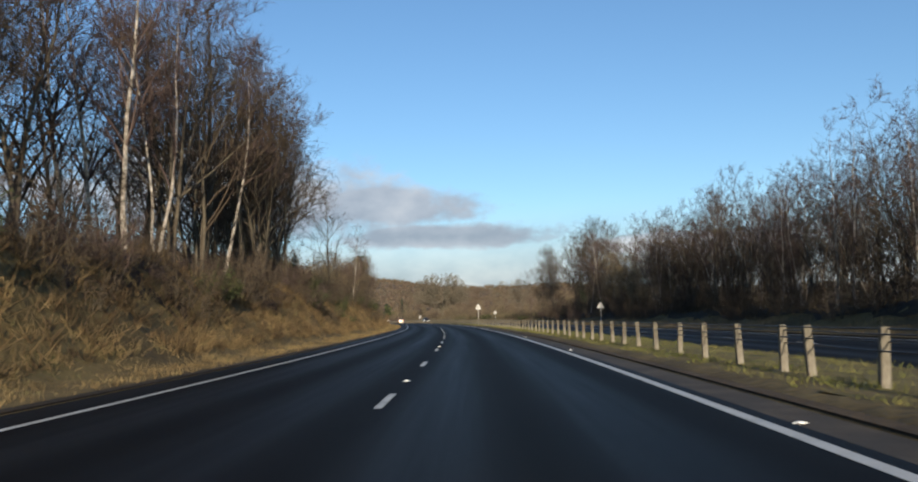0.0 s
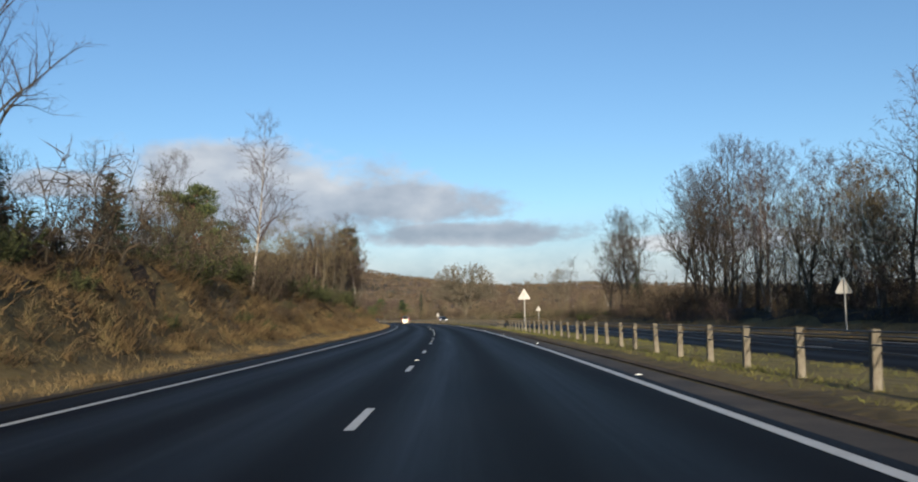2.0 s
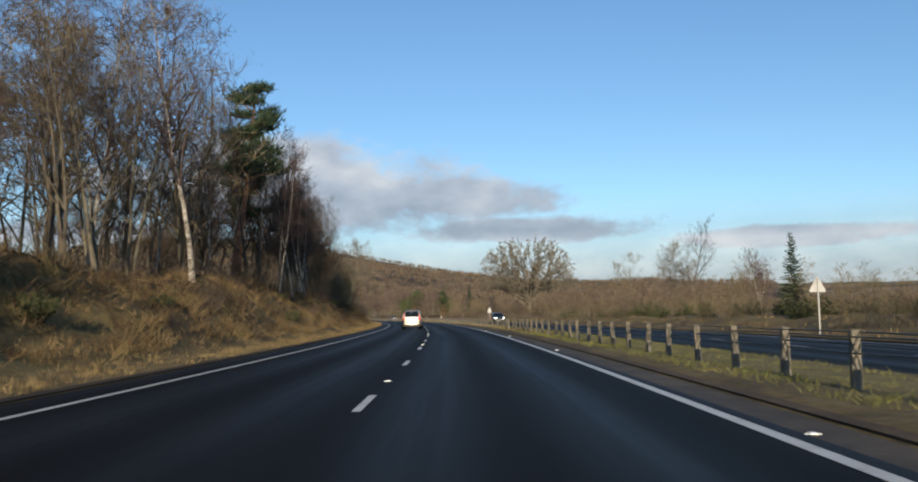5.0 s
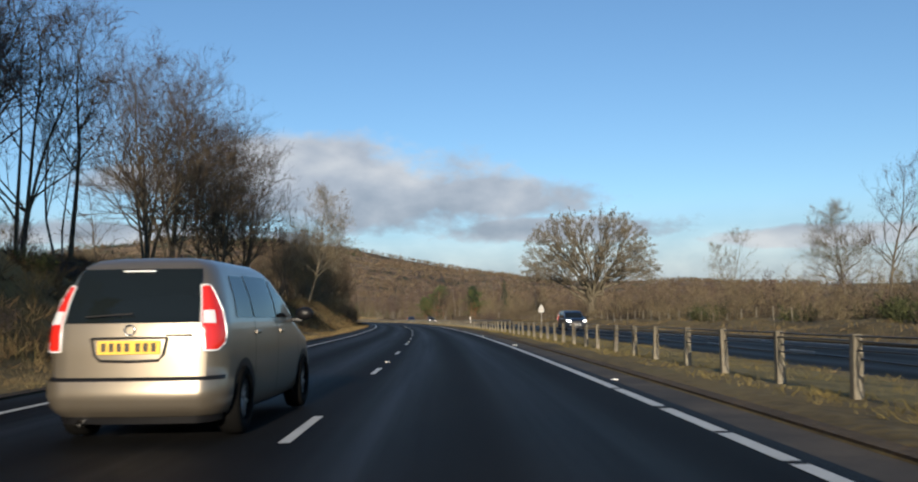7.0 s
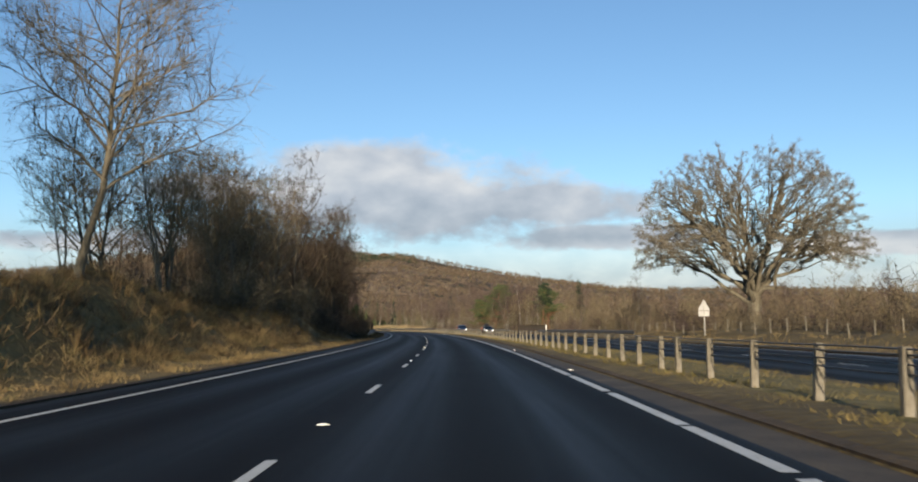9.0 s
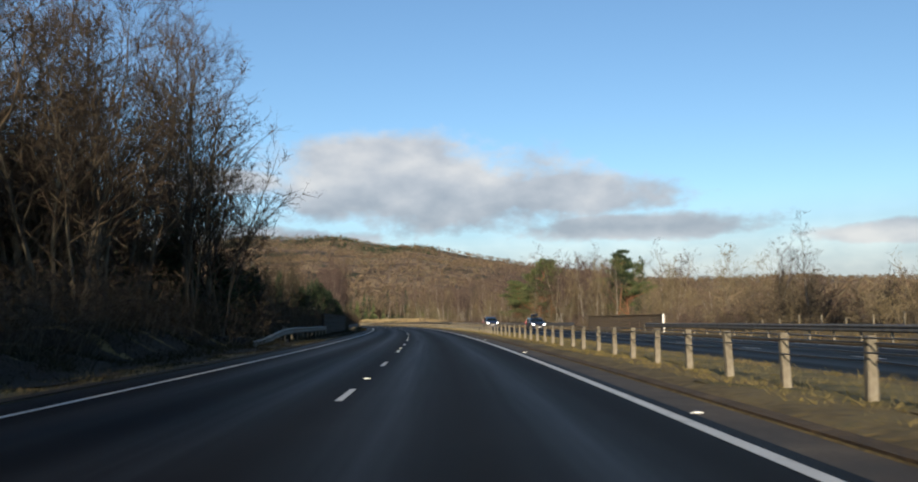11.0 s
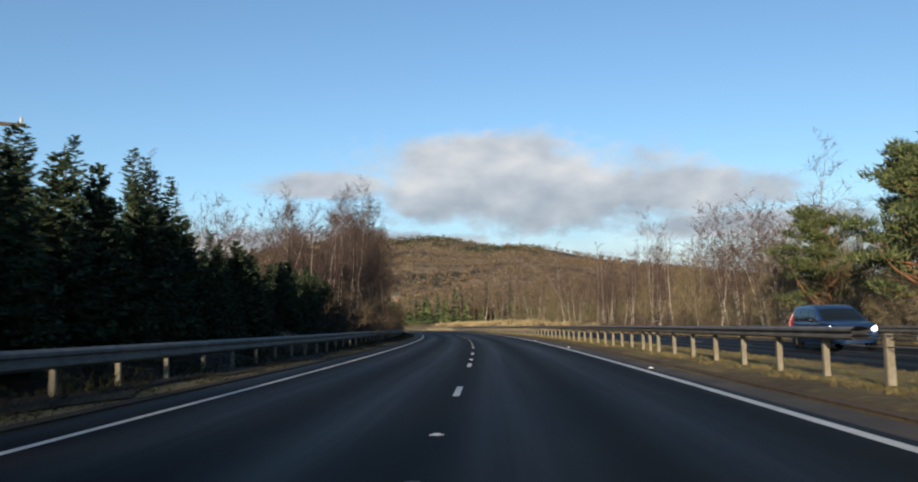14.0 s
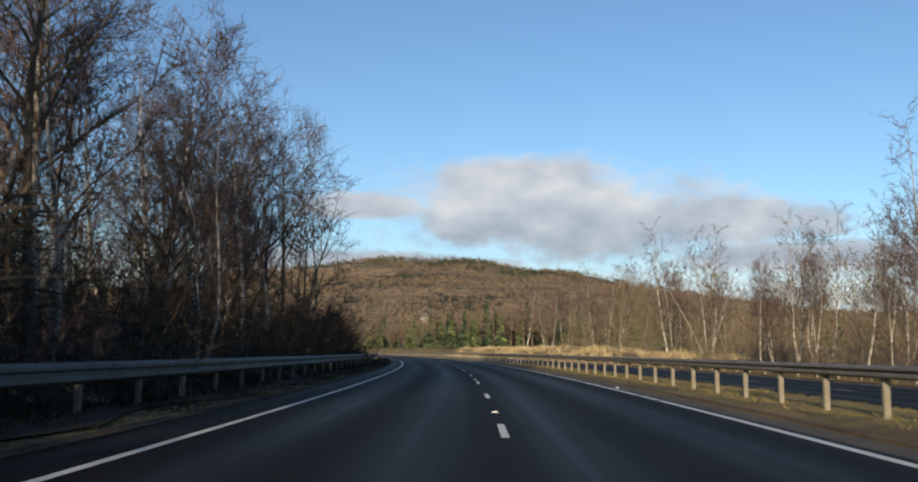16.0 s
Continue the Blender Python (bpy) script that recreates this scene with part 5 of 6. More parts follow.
# ---------------------------------------------------------------- studs and marker posts
M_STUD = plain("stud_white", (0.75, 0.75, 0.72), 0.4)
sb = bmesh.new()
box_into(sb, (0.11, 0.09, 0.022), (0, 0, 0.013), 0.006)
box_into(sb, (0.24, 0.035, 0.010), (0, 0, 0.008), 0.003)
stud_me = bpy.data.meshes.new("stud")
sb.to_mesh(stud_me)
sb.free()
stud_me.materials.append(M_STUD)
for d0, ph, lab in ((0.0, 14.76, "reflecting road studs between the lane dashes"), (-3.95, 8.0, "reflecting road studs along the edge line")):
    row = new("road_studs")
    tagged(row, lab, "road stud", kind="structure")
    for k in range(-1, 38):
        part("stud", stud_me, None, row).matrix_basis = stand(ph + 18 * k, d0, 0.0) @ Matrix.Diagonal((0.55, 0.8, 0.8, 1))

pole_w = Wood()
pole_w.tube([(0, 0, -0.5), (0, 0, 4), (0, 0, 9.2)], [0.15, 0.13, 0.10], 10)
upole = new("utility_pole")
tagged(upole, "wooden utility pole with a crossarm rising behind the spruces", "pole")
part("pole", pole_w.mesh("pole", M_BARK, True), None, upole)
ub = bmesh.new()
box_into(ub, (1.9, 0.12, 0.12), (0, 0, 8.9), 0.01)
part("crossarm", ub, M_BARK, upole)
for x in (-0.8, 0, 0.8):
    w = Wood()
    w.tube([(x, 0, 8.95), (x, 0, 9.08), (x, 0, 9.2)], [0.05, 0.06, 0.03], 8)
    part("insulator", w.mesh("insulator", M_ALU, True), None, upole)
upole.matrix_basis = stand(487, 16.5, float(land(487, 16.5)) - 0.7, 30)


# ---------------------------------------------------------------- field fence and far houses
def field_fence(s0, s1, d, label):
    e = new("field_fence")
    tagged(e, label, "fence")
    bm = bmesh.new()
    box_into(bm, (0.075, 0.075, 1.2), (0, 0, 0.35), 0.01)
    me = bpy.data.meshes.new("post")
    bm.to_mesh(me)
    bm.free()
    me.materials.append(M_POST)
    jr = rnd(9)
    ss = np.arange(s0, s1, 3.0)
    for s in ss:
        part("post", me, None, e).matrix_basis = stand(s, d, float(land(s, d)), jr.randn() * 8) @ pose(0, 0, 0, jr.randn() * 2, jr.randn() * 2, 0)
    for h in (0.35, 0.6, 0.85):
        w = Wood()
        w.tube(at_many(ss, d + 0 * ss, land(ss, d + 0 * ss) + h), np.full(len(ss), 0.006), 3)
        part("wire", w.mesh("wire", M_ROPE), None, e)
    return e


field_fence(285, 425, -24.5, "wooden post and wire fence along the field")

M_RENDER = surface("cream_render", [(0.25, (0.24, 0.184, 0.144)), (0.6, (0.32, 0.248, 0.2)), (0.8, (0.368, 0.296, 0.24))], 0.8, 12.0, 0.9, 0, 0.2, 0.01)
M_SLATE = surface("slate_roof", [(0.25, (0.05, 0.052, 0.058)), (0.7, (0.11, 0.11, 0.115))], 1.5, 14.0, 0.8, 0, 0.4, 0.02)


def house(x, y, z, turn, w, l, h, label):
    e = new("house")
    tagged(e, label, "house")
    b = bmesh.new()
    box_into(b, (w, l, h + 2), (0, 0, h / 2 - 1), 0.02)
    wall = part("wall", b, M_RENDER, e)
    r = bmesh.new()
    rows = []
    for yy in (-l / 2 - 0.3, l / 2 + 0.3):
        rows.append([r.verts.new(p) for p in ((-w / 2 - 0.4, yy, h - 0.2), (0, yy, h + w * 0.42), (w / 2 + 0.4, yy, h - 0.2), (0, yy, h - 0.1))])
    for i_ in range(4):
        r.faces.new((rows[0][i_], rows[0][(i_ + 1) % 4], rows[1][(i_ + 1) % 4], rows[1][i_]))
    r.faces.new(rows[0])
    r.faces.new(rows[1][::-1])
    bmesh.ops.recalc_face_normals(r, faces=r.faces)
    roof_ = part("roof", r, M_SLATE, e)
    g = bmesh.new()
    vs = [g.verts.new(p) for p in ((-w / 2, -l / 2 - 0.005, h - 0.2), (w / 2, -l / 2 - 0.005, h - 0.2), (0, -l / 2 - 0.005, h + w * 0.40))]
    g.faces.new(vs)
    bmesh.ops.solidify(g, geom=g.faces[:], thickness=0.1)
    part("gable", g, M_RENDER, e)
    c = bmesh.new()
    box_into(c, (0.7, 0.5, 1.6), (0, l * 0.4, h + w * 0.42 + 0.3), 0.02)
    part("chimney", c, M_RENDER, roof_)
    for xx in (-w * 0.25, w * 0.25):
        for zz in (1.4, 3.8):
            if zz < h:
                k = bmesh.new()
                box_into(k, (0.95, 0.06, 1.2), (xx, -l / 2 - 0.02, zz), 0.01)
                win = part("window", k, plain("window_frame", (0.6, 0.6, 0.58), 0.6), e)
                p_ = bmesh.new()
                box_into(p_, (0.8, 0.02, 1.05), (xx, -l / 2 - 0.06, zz), 0.003)
                part("pane", p_, M_PANE, win)
    e.matrix_basis = pose(x, y, z, 0, 0, turn)
    return e


M_PANE = plain("dark_pane", (0.02, 0.022, 0.025), 0.1)
house(-538, 1414, float(fell(1150, 0.435)) - 0.3, 25, 12, 20, 7.0, "cream rendered house with a slate roof below the hill")

# ---------------------------------------------------------------- cars
def paint(name, colour, rough=0.32, metal=0.5):
    m = plain(name, colour, rough, metal, 0.5, 0.6)
    m.node_tree.nodes["Principled BSDF"].inputs["Coat Roughness"].default_value = 0.08
    return m


M_SILVER = paint("beige_metallic_paint", (0.27, 0.235, 0.185), 0.36, 0.75)
M_NAVY = paint("navy_paint", (0.006, 0.010, 0.022), 0.35, 0.05)
M_BLUE = paint("blue_paint", (0.010, 0.030, 0.085), 0.3, 0.4)
M_BLACK = plain("black_plastic", (0.007, 0.007, 0.008), 0.4, 0.0, 0.25)
M_TYRE = plain("tyre_rubber", (0.006, 0.006, 0.006), 0.95, 0.0, 0.05)
M_RIM = plain("alloy_rim", (0.42, 0.42, 0.42), 0.35, 0.8)
M_GLASS = plain("tinted_window", (0.008, 0.011, 0.012), 0.06, 0.0, 0.35)
M_RED = plain("red_lens", (0.55, 0.02, 0.012), 0.18, 0.0, 0.6, 0.6)
M_LENS = plain("clear_lens", (0.72, 0.72, 0.72), 0.15, 0.1, 0.7, 0.5)
M_HEAD = plain("lit_headlamp", (1.0, 0.97, 0.9), 0.2, 0.0, 0.5, 0.0, 0.0, 3.0)
M_YELLOW = plain("yellow_plate", (0.78, 0.48, 0.04), 0.45)
M_WPLATE = plain("white_plate", (0.78, 0.78, 0.76), 0.45)
M_DARKBAR = plain("dark_print", (0.04, 0.03, 0.02), 0.6)
M_CHROME = plain("chrome", (0.6, 0.6, 0.6), 0.15, 1.0)


def sheet(fn, us, vs, thick=0.0):
    """A mesh over a grid of parameters."""
    bm = bmesh.new()
    g = [[bm.verts.new(fn(u, v)) for v in vs] for u in us]
    for i in range(len(us) - 1):
        for j in range(len(vs) - 1):
            bm.faces.new((g[i][j], g[i + 1][j], g[i + 1][j + 1], g[i][j + 1]))
    bmesh.ops.remove_doubles(bm, verts=bm.verts, dist=0.0004)
    bmesh.ops.recalc_face_normals(bm, faces=bm.faces)
    if thick:
        bmesh.ops.solidify(bm, geom=bm.faces[:], thickness=thick)
    for f in bm.faces:
        f.smooth = True
    return bm


def car(name, label, body_mat, length=4.2, half=0.84, belt=1.0, roof=1.62, hood=0.92, clear=0.24, roof_pts=None, lit=False, box=False, plate_rear=M_YELLOW):
    e = new(name)
    tagged(e, label, "car")
    L = length
    # plan: half width by distance from the rear
    py = [0.0, 0.03, 0.10, 0.22, 0.5, L - 0.75, L - 0.35, L - 0.12, L]
    px = [half * k for k in (0.74, 0.84, 0.94, 0.985, 1.0, 0.985, 0.90, 0.74, 0.52)]
    wy = lambda y: float(np.interp(y, py, px))
    ty = [0, 0.03, 0.12, L - 1.35, L - 0.95, L - 0.35, L - 0.08, L]
    tz = [belt - 0.10, belt - 0.03, belt, belt - 0.01, hood + 0.03, hood - 0.06, hood - 0.20, hood - 0.34]
    top = lambda y: float(np.interp(y, ty, tz))
    wheel_y, wheel_r = (0.80, L - 0.83), 0.315
    cut = lambda y: max([clear] + [math.sqrt(max(0, (wheel_r + 0.055) ** 2 - (y - c) ** 2)) + wheel_r - 0.02 for c in wheel_y if abs(y - c) < wheel_r + 0.05])
    ys = sorted(set([0.0, 0.03, 0.07, 0.12, 0.2, 0.3, L - 0.2, L - 0.1, L - 0.04, L] + list(np.round(np.arange(0.36, L - 0.25, 0.06), 3))))

    def hull(y, v):
        """v: 0 bottom of the side, 1 the belt, 2 the middle of the deck."""
        w, zt, zb = wy(y), top(y), cut(y)
        if v <= 1:
            z = zb + (zt - zb) * v
            rel = (z - clear) / (zt - clear)
            return (w * (0.955 + 0.06 * math.sin(min(1, max(0, rel)) * 2.3) - 0.035 * rel), y, z)
        k = v - 1
        return (w * 0.965 * (1 - k), y, zt + 0.02 * math.sin(k * 1.57))

    for sgn in (1, -1):
        def half_hull(y, v, q=sgn):
            x, yy, z = hull(y, v)
            return (q * x, yy, z)
        part("side_panel", sheet(half_hull, ys, [0, 0.15, 0.35, 0.55, 0.75, 0.9, 1.0, 1.12, 1.5, 2.0]), body_mat, e)
    # tailgate and nose
    end = lambda y0: (lambda u, z: (u * (hull(y0, (z - cut(y0)) / (top(y0) - cut(y0)))[0]), y0 - 0.0 + (0.0), z))
    zs = np.linspace(cut(0.0), top(0.0), 7)
    tail = part("tailgate", sheet(lambda u, z: (u * hull(0.0, (z - zs[0]) / (zs[-1] - zs[0]))[0], -0.012 * (1 - u * u), z), np.linspace(-1, 1, 9), zs), body_mat, e)
    zs2 = np.linspace(cut(L), top(L), 6)
    part("nose", sheet(lambda u, z: (u * hull(L, (z - zs2[0]) / (zs2[-1] - zs2[0]))[0], L + 0.03 * (1 - u * u), z), np.linspace(-1, 1, 9), zs2), body_mat, e)
    part("underbody", sheet(lambda u, y: (u * wy(y) * 0.93, y, clear + 0.03), (-1, 1), ys), M_BLACK, e)
    # greenhouse
    rp = roof_pts or [(0.03, belt - 0.04), (0.10, belt + 0.18), (0.20, belt + 0.44), (0.30, roof - 0.055), (0.42, roof - 0.02), (0.9, roof), (1.6, roof), (2.1, roof - 0.035), (2.45, roof - 0.13), (2.8, belt + 0.30), (3.12, belt + 0.06), (3.25, belt - 0.04)]
    ry, rz = [p[0] for p in rp], [p[1] for p in rp]
    rt = lambda y: float(np.interp(y, ry, rz))

    def cabin(y, u, out=0.0):
        a = abs(u)
        zt, zb = rt(y), belt - 0.05
        wb = wy(max(y, 0.06)) * 0.955
        wt = wb - 0.25 * (zt - zb)
        if a > 0.5:
            t = (1 - a) / 0.5
            x, z = wb + (wt - wb) * t, zb + (zt - 0.03 - zb) * t
            x += 0.03 * math.sin(t * 3.14)
        else:
            k = a / 0.5
            x, z = wt * k, zt - 0.03 * k ** 3
        return (math.copysign(x + (out if a > 0.5 else 0), u) if u else 0.0, y - (out if y < 0.35 and a <= 0.5 else 0) + (out if y > 2.2 and a <= 0.5 else 0), z + (out * 0.5 if a <= 0.5 else 0))

    us = [-1, -0.9, -0.75, -0.6, -0.52, -0.5, -0.47, -0.4, -0.2, 0, 0.2, 0.4, 0.47, 0.5, 0.52, 0.6, 0.75, 0.9, 1]
    gy = sorted(set(list(np.round(np.linspace(ry[0], ry[-1], 40), 3)) + [round(v, 3) for v in ry]))
    part("cabin", sheet(lambda y, u: cabin(y, u), gy, us), body_mat, e)
    r0, r1 = ry[1] - 0.03, ry[3] + 0.01
    rear = part("rear_window", sheet(lambda y, u: cabin(y, u, 0.006), np.linspace(r0 - 0.02, r1, 8), np.linspace(-0.48, 0.48, 11)), M_GLASS, e, "dark tinted rear window")
    wb_ = bmesh.new()
    box_into(wb_, (0.44, 0.014, 0.014), (-0.18, -0.005, belt + 0.10), 0.004, Matrix.Rotation(0.05, 4, "Y"))
    part("wiper", wb_, M_BLACK, rear)
    bl = bmesh.new()
    box_into(bl, (0.26, 0.02, 0.02), (0, 0.22, roof - 0.10), 0.004)
    part("brake_light", bl, M_LENS, rear)
    f0, f1 = ry[-4] + 0.05, ry[-1] - 0.09
    part("windscreen", sheet(lambda y, u: cabin(y, u, 0.006), np.linspace(f0, f1, 7), np.linspace(-0.45, 0.45, 9)), M_GLASS, e, "dark windscreen")
    spans = ((0.42, 1.02), (1.08, 1.82), (1.90, 2.70)) if L < 4.4 else ((0.5, 1.15), (1.22, 2.0), (2.08, 2.8))
    for sgn in (1, -1):
        for a, b in spans:
            part("side_window", sheet(lambda y, t: cabin(y, sgn * (0.94 - t * 0.36), 0.006), np.linspace(a, b, 8), np.linspace(0, 1, 5)), M_GLASS, e)
        # tail lamps wrap round the corner
        def lamp(a, t, z0=belt - 0.27, z1=belt + 0.33):
            z = z0 + (z1 - z0) * t
            bulge = 0.05 * math.sin(3.14 * t)
            x = half * (0.80 + (0.185 + bulge) * a)
            y = 0.0 if a <= 0 else float(np.interp(x / half, [0.74, 0.84, 0.94, 0.985, 1.02], [0, 0.03, 0.10, 0.22, 0.30]))
            x -= max(0, z - belt + 0.02) * 0.25
            y += max(0, z - belt + 0.04) * 0.42
            return (sgn * x, y - 0.022, z)
        tl = part("tail_lamp", sheet(lamp, np.linspace(0, 1, 7), np.linspace(0, 1, 13), 0.03), M_RED, e, "tall red tail lamp")
        part("reversing_lens", sheet(lambda a, t: tuple(np.array(lamp(0.08 + 0.5 * a, 0.44 + 0.17 * t)) + np.array((0, -0.012, 0))), np.linspace(0, 1, 4), np.linspace(0, 1, 4)), M_LENS, tl)
        rim_l = Wood()
        edge = [lamp(-0.04, t) for t in np.linspace(-0.02, 1.02, 9)] + [lamp(a, 1.03) for a in np.linspace(0, 1, 5)] + [lamp(1.04, t) for t in np.linspace(1.02, -0.02, 9)] + [lamp(a, -0.03) for a in np.linspace(1, 0, 5)]
        rim_l.tube(np.array(edge), np.full(len(edge), 0.011), 5)
        part("surround", rim_l.mesh("surround", M_LENS), None, tl, "pale lamp surround")
        # head lamps
        def head(a, t):
            y = L - 0.05 - 0.42 * a
            return (sgn * (wy(y) * (0.985 - 0.0 * t) + 0.012), y + 0.01, hood - 0.30 + 0.05 * a + 0.14 * t)
        part("headlamp", sheet(head, np.linspace(0, 1, 5), np.linspace(0, 1, 4), 0.02), M_HEAD if lit else M_LENS, e)
        if lit:
            hb = bmesh.new()
            bmesh.ops.create_uvsphere(hb, u_segments=12, v_segments=8, radius=0.085, matrix=Matrix.Translation((sgn * half * 0.66, L - 0.03, hood - 0.24)) @ Matrix.Diagonal((1.3, 0.6, 0.9, 1)))
            part("lamp_bulb", hb, M_HEAD, e)
        # mirror
        mb = bmesh.new()
        bmesh.ops.create_uvsphere(mb, u_segments=14, v_segments=9, radius=0.10, matrix=Matrix.Translation((sgn * (half + 0.13), 2.72 * L / 4.2, belt + 0.07)) @ Matrix.Diagonal((1.15, 0.62, 0.78, 1)))
        box_into(mb, (0.16, 0.05, 0.05), (sgn * (half + 0.02), 2.75 * L / 4.2, belt + 0.01), 0.01)
        for f in mb.faces:
            f.smooth = True
        part("mirror", mb, M_BLACK, e, "black door mirror")
        for yh in (1.25, 2.25):
            db = bmesh.new()
            box_into(db, (0.03, 0.19, 0.035), (sgn * (half * 0.985 + 0.01), yh * L / 4.2, belt - 0.13), 0.01)
            part("door_handle", db, body_mat, e)
        # rubbing strip and door seams
        sb_ = sheet(lambda y, t: (sgn * (hull(y, 0.42)[0] + 0.009), y, hull(y, 0.42)[2] * 0 + 0.60 + 0.045 * t), np.linspace(1.25, L - 1.3, 12), (0, 1), 0.01)
        part("side_strip", sb_, body_mat if body_mat is M_SILVER else M_BLACK, e)
        for yd in (1.16, 2.0, 3.0):
            yd = yd * L / 4.2
            part("door_seam", sheet(lambda z, t: (sgn * (hull(yd, min(1, (z - cut(yd)) / (top(yd) - cut(yd))))[0] + 0.0015), yd + 0.006 * t, z), np.linspace(max(cut(yd), clear + 0.08), belt - 0.04, 8), (0, 1)), M_BLACK, e)
        # wheels
        for c in wheel_y:
            wv = bmesh.new()
            prof = [(0.19, 0.10), (0.27, 0.105), (0.305, 0.085), (0.315, 0.04), (0.315, -0.04), (0.305, -0.085), (0.27, -0.105), (0.19, -0.10)]
            rings = []
            for a in np.linspace(0, 2 * math.pi, 29)[:-1]:
                rings.append([wv.verts.new((k, r * math.cos(a), r * math.sin(a))) for r, k in prof])
            m_ = len(rings)
            for i_ in range(m_):
                for j_ in range(len(prof)):
                    wv.faces.new((rings[i_][j_], rings[i_][(j_ + 1) % len(prof)], rings[(i_ + 1) % m_][(j_ + 1) % len(prof)], rings[(i_ + 1) % m_][j_]))
            bmesh.ops.recalc_face_normals(wv, faces=wv.faces)
            for f in wv.faces:
                f.smooth = True
            wheel = part("tyre", wv, M_TYRE, e)
            wheel.matrix_basis = pose(sgn * (half - 0.115), c, wheel_r)
            rb = bmesh.new()
            bmesh.ops.create_cone(rb, cap_ends=True, segments=24, radius1=0.195, radius2=0.195, depth=0.10, matrix=Matrix.Rotation(math.pi / 2, 4, "Y"))
            for a in range(7):
                box_into(rb, (0.02, 0.035, 0.15), (sgn * 0.055, 0.10 * math.sin(a * 0.898), 0.10 * math.cos(a * 0.898)), 0.004, Matrix.Rotation(-a * 0.898, 4, "X"))
            rim = part("rim", rb, M_RIM, wheel, "spoked alloy rim")
    # bumpers
    def bump_line(a, t, rear_=True):
        x = a * half * 1.0
        k = abs(a)
        y = -0.055 + 0.045 * k ** 2 + 0.42 * max(0, k - 0.80) / 0.2 * max(0, k - 0.80) / 0.2 * 0.9
        z = clear + 0.04 + (0.34) * t
        return (x * (1.0 + 0.012 * math.sin(3.1 * t)), y - 0.03 * math.sin(3.1 * t), z)
    bu = part("rear_bumper", sheet(bump_line, np.linspace(-1, 1, 25), np.linspace(0, 1, 8), 0.03), body_mat, e)
    part("bumper_groove", sheet(lambda a, t: tuple(np.array(bump_line(a, 1.0)) + np.array((0, 0.012, 0.005 + 0.018 * t))), np.linspace(-0.97, 0.97, 21), (0, 1)), M_BLACK, bu)
    part("front_bumper", sheet(lambda a, t: (bump_line(a, t)[0] * 0.93, L + 0.03 - 0.9 * bump_line(a, t)[1] - 0.10, bump_line(a, t)[2]), np.linspace(-1, 1, 21), np.linspace(0, 1, 6), 0.03), body_mat, e)
    gr = bmesh.new()
    box_into(gr, (0.82 * half, 0.05, 0.12), (0, L + 0.01, hood - 0.30), 0.02)
    part("grille", gr, M_BLACK, e)
    # plates
    rec = sheet(lambda u, z: (u * (0.345 + 0.06 * (z - belt + 0.42) / 0.23), -0.024, z), np.linspace(-1, 1, 5), np.linspace(belt - 0.42, belt - 0.17, 4), 0.004)
    part("plate_recess", rec, M_DARKBAR, tail)
    rc2 = sheet(lambda u, z: (u * (0.325 + 0.05 * (z - belt + 0.42) / 0.23), -0.029, z), np.linspace(-1, 1, 5), np.linspace(belt - 0.395, belt - 0.19, 4), 0.003)
    part("plate_panel", rc2, body_mat, tail)
    for yy, mt, zz, par in ((-0.036, plate_rear, belt - 0.295, tail), (L + 0.09, M_WPLATE, hood - 0.50, e)):
        pb = bmesh.new()
        box_into(pb, (0.52, 0.008, 0.115), (0, yy, zz), 0.003)
        pl = part("number_plate", pb, mt, par, "yellow number plate with dark bars" if mt is M_YELLOW else "white number plate with dark bars")
        for i_, x in enumerate((-0.20, -0.135, -0.07, -0.005, 0.095, 0.16, 0.225)):
            qb = bmesh.new()
            box_into(qb, (0.042, 0.003, 0.074), (x - 0.01, yy + (-0.0055 if yy < 1 else 0.0055), zz), 0.001)
            part("bar", qb, M_DARKBAR, pl)
    ba = bmesh.new()
    bmesh.ops.create_cone(ba, cap_ends=True, segments=20, radius1=0.045, radius2=0.04, depth=0.015, matrix=Matrix.Translation((0, -0.026, belt - 0.095)) @ Matrix.Rotation(math.pi / 2, 4, "X"))
    part("badge", ba, M_DARKBAR, tail, "round dark badge")
    bb = bmesh.new()
    box_into(bb, (0.24, 0.004, 0.018), (0.47, -0.02, belt - 0.13), 0.001)
    part("script_badge", bb, M_CHROME, tail, "thin chrome bar of lettering")
    ex = Wood()
    ex.tube([(-0.42, 0.25, clear), (-0.42, 0.05, clear - 0.01), (-0.42, -0.02, clear - 0.02)], [0.03, 0.03, 0.032], 10)
    part("exhaust", ex.mesh("exhaust", M_CHROME, True), None, e)
    if box:
        bx = bmesh.new()
        bmesh.ops.create_uvsphere(bx, u_segments=20, v_segments=12, radius=1.0, matrix=Matrix.Translation((0, 1.35, roof + 0.24)) @ Matrix.Diagonal((0.42, 0.95, 0.17, 1)))
        for f in bx.faces:
            f.smooth = True
        part("roof_box", bx, M_BLACK, e, "black roof box")
        for yb in (0.85, 1.85):
            rbm = bmesh.new()
            box_into(rbm, (1.15, 0.05, 0.05), (0, yb, roof + 0.06), 0.01)
            part("roof_bar", rbm, M_BLACK, e)
    return e


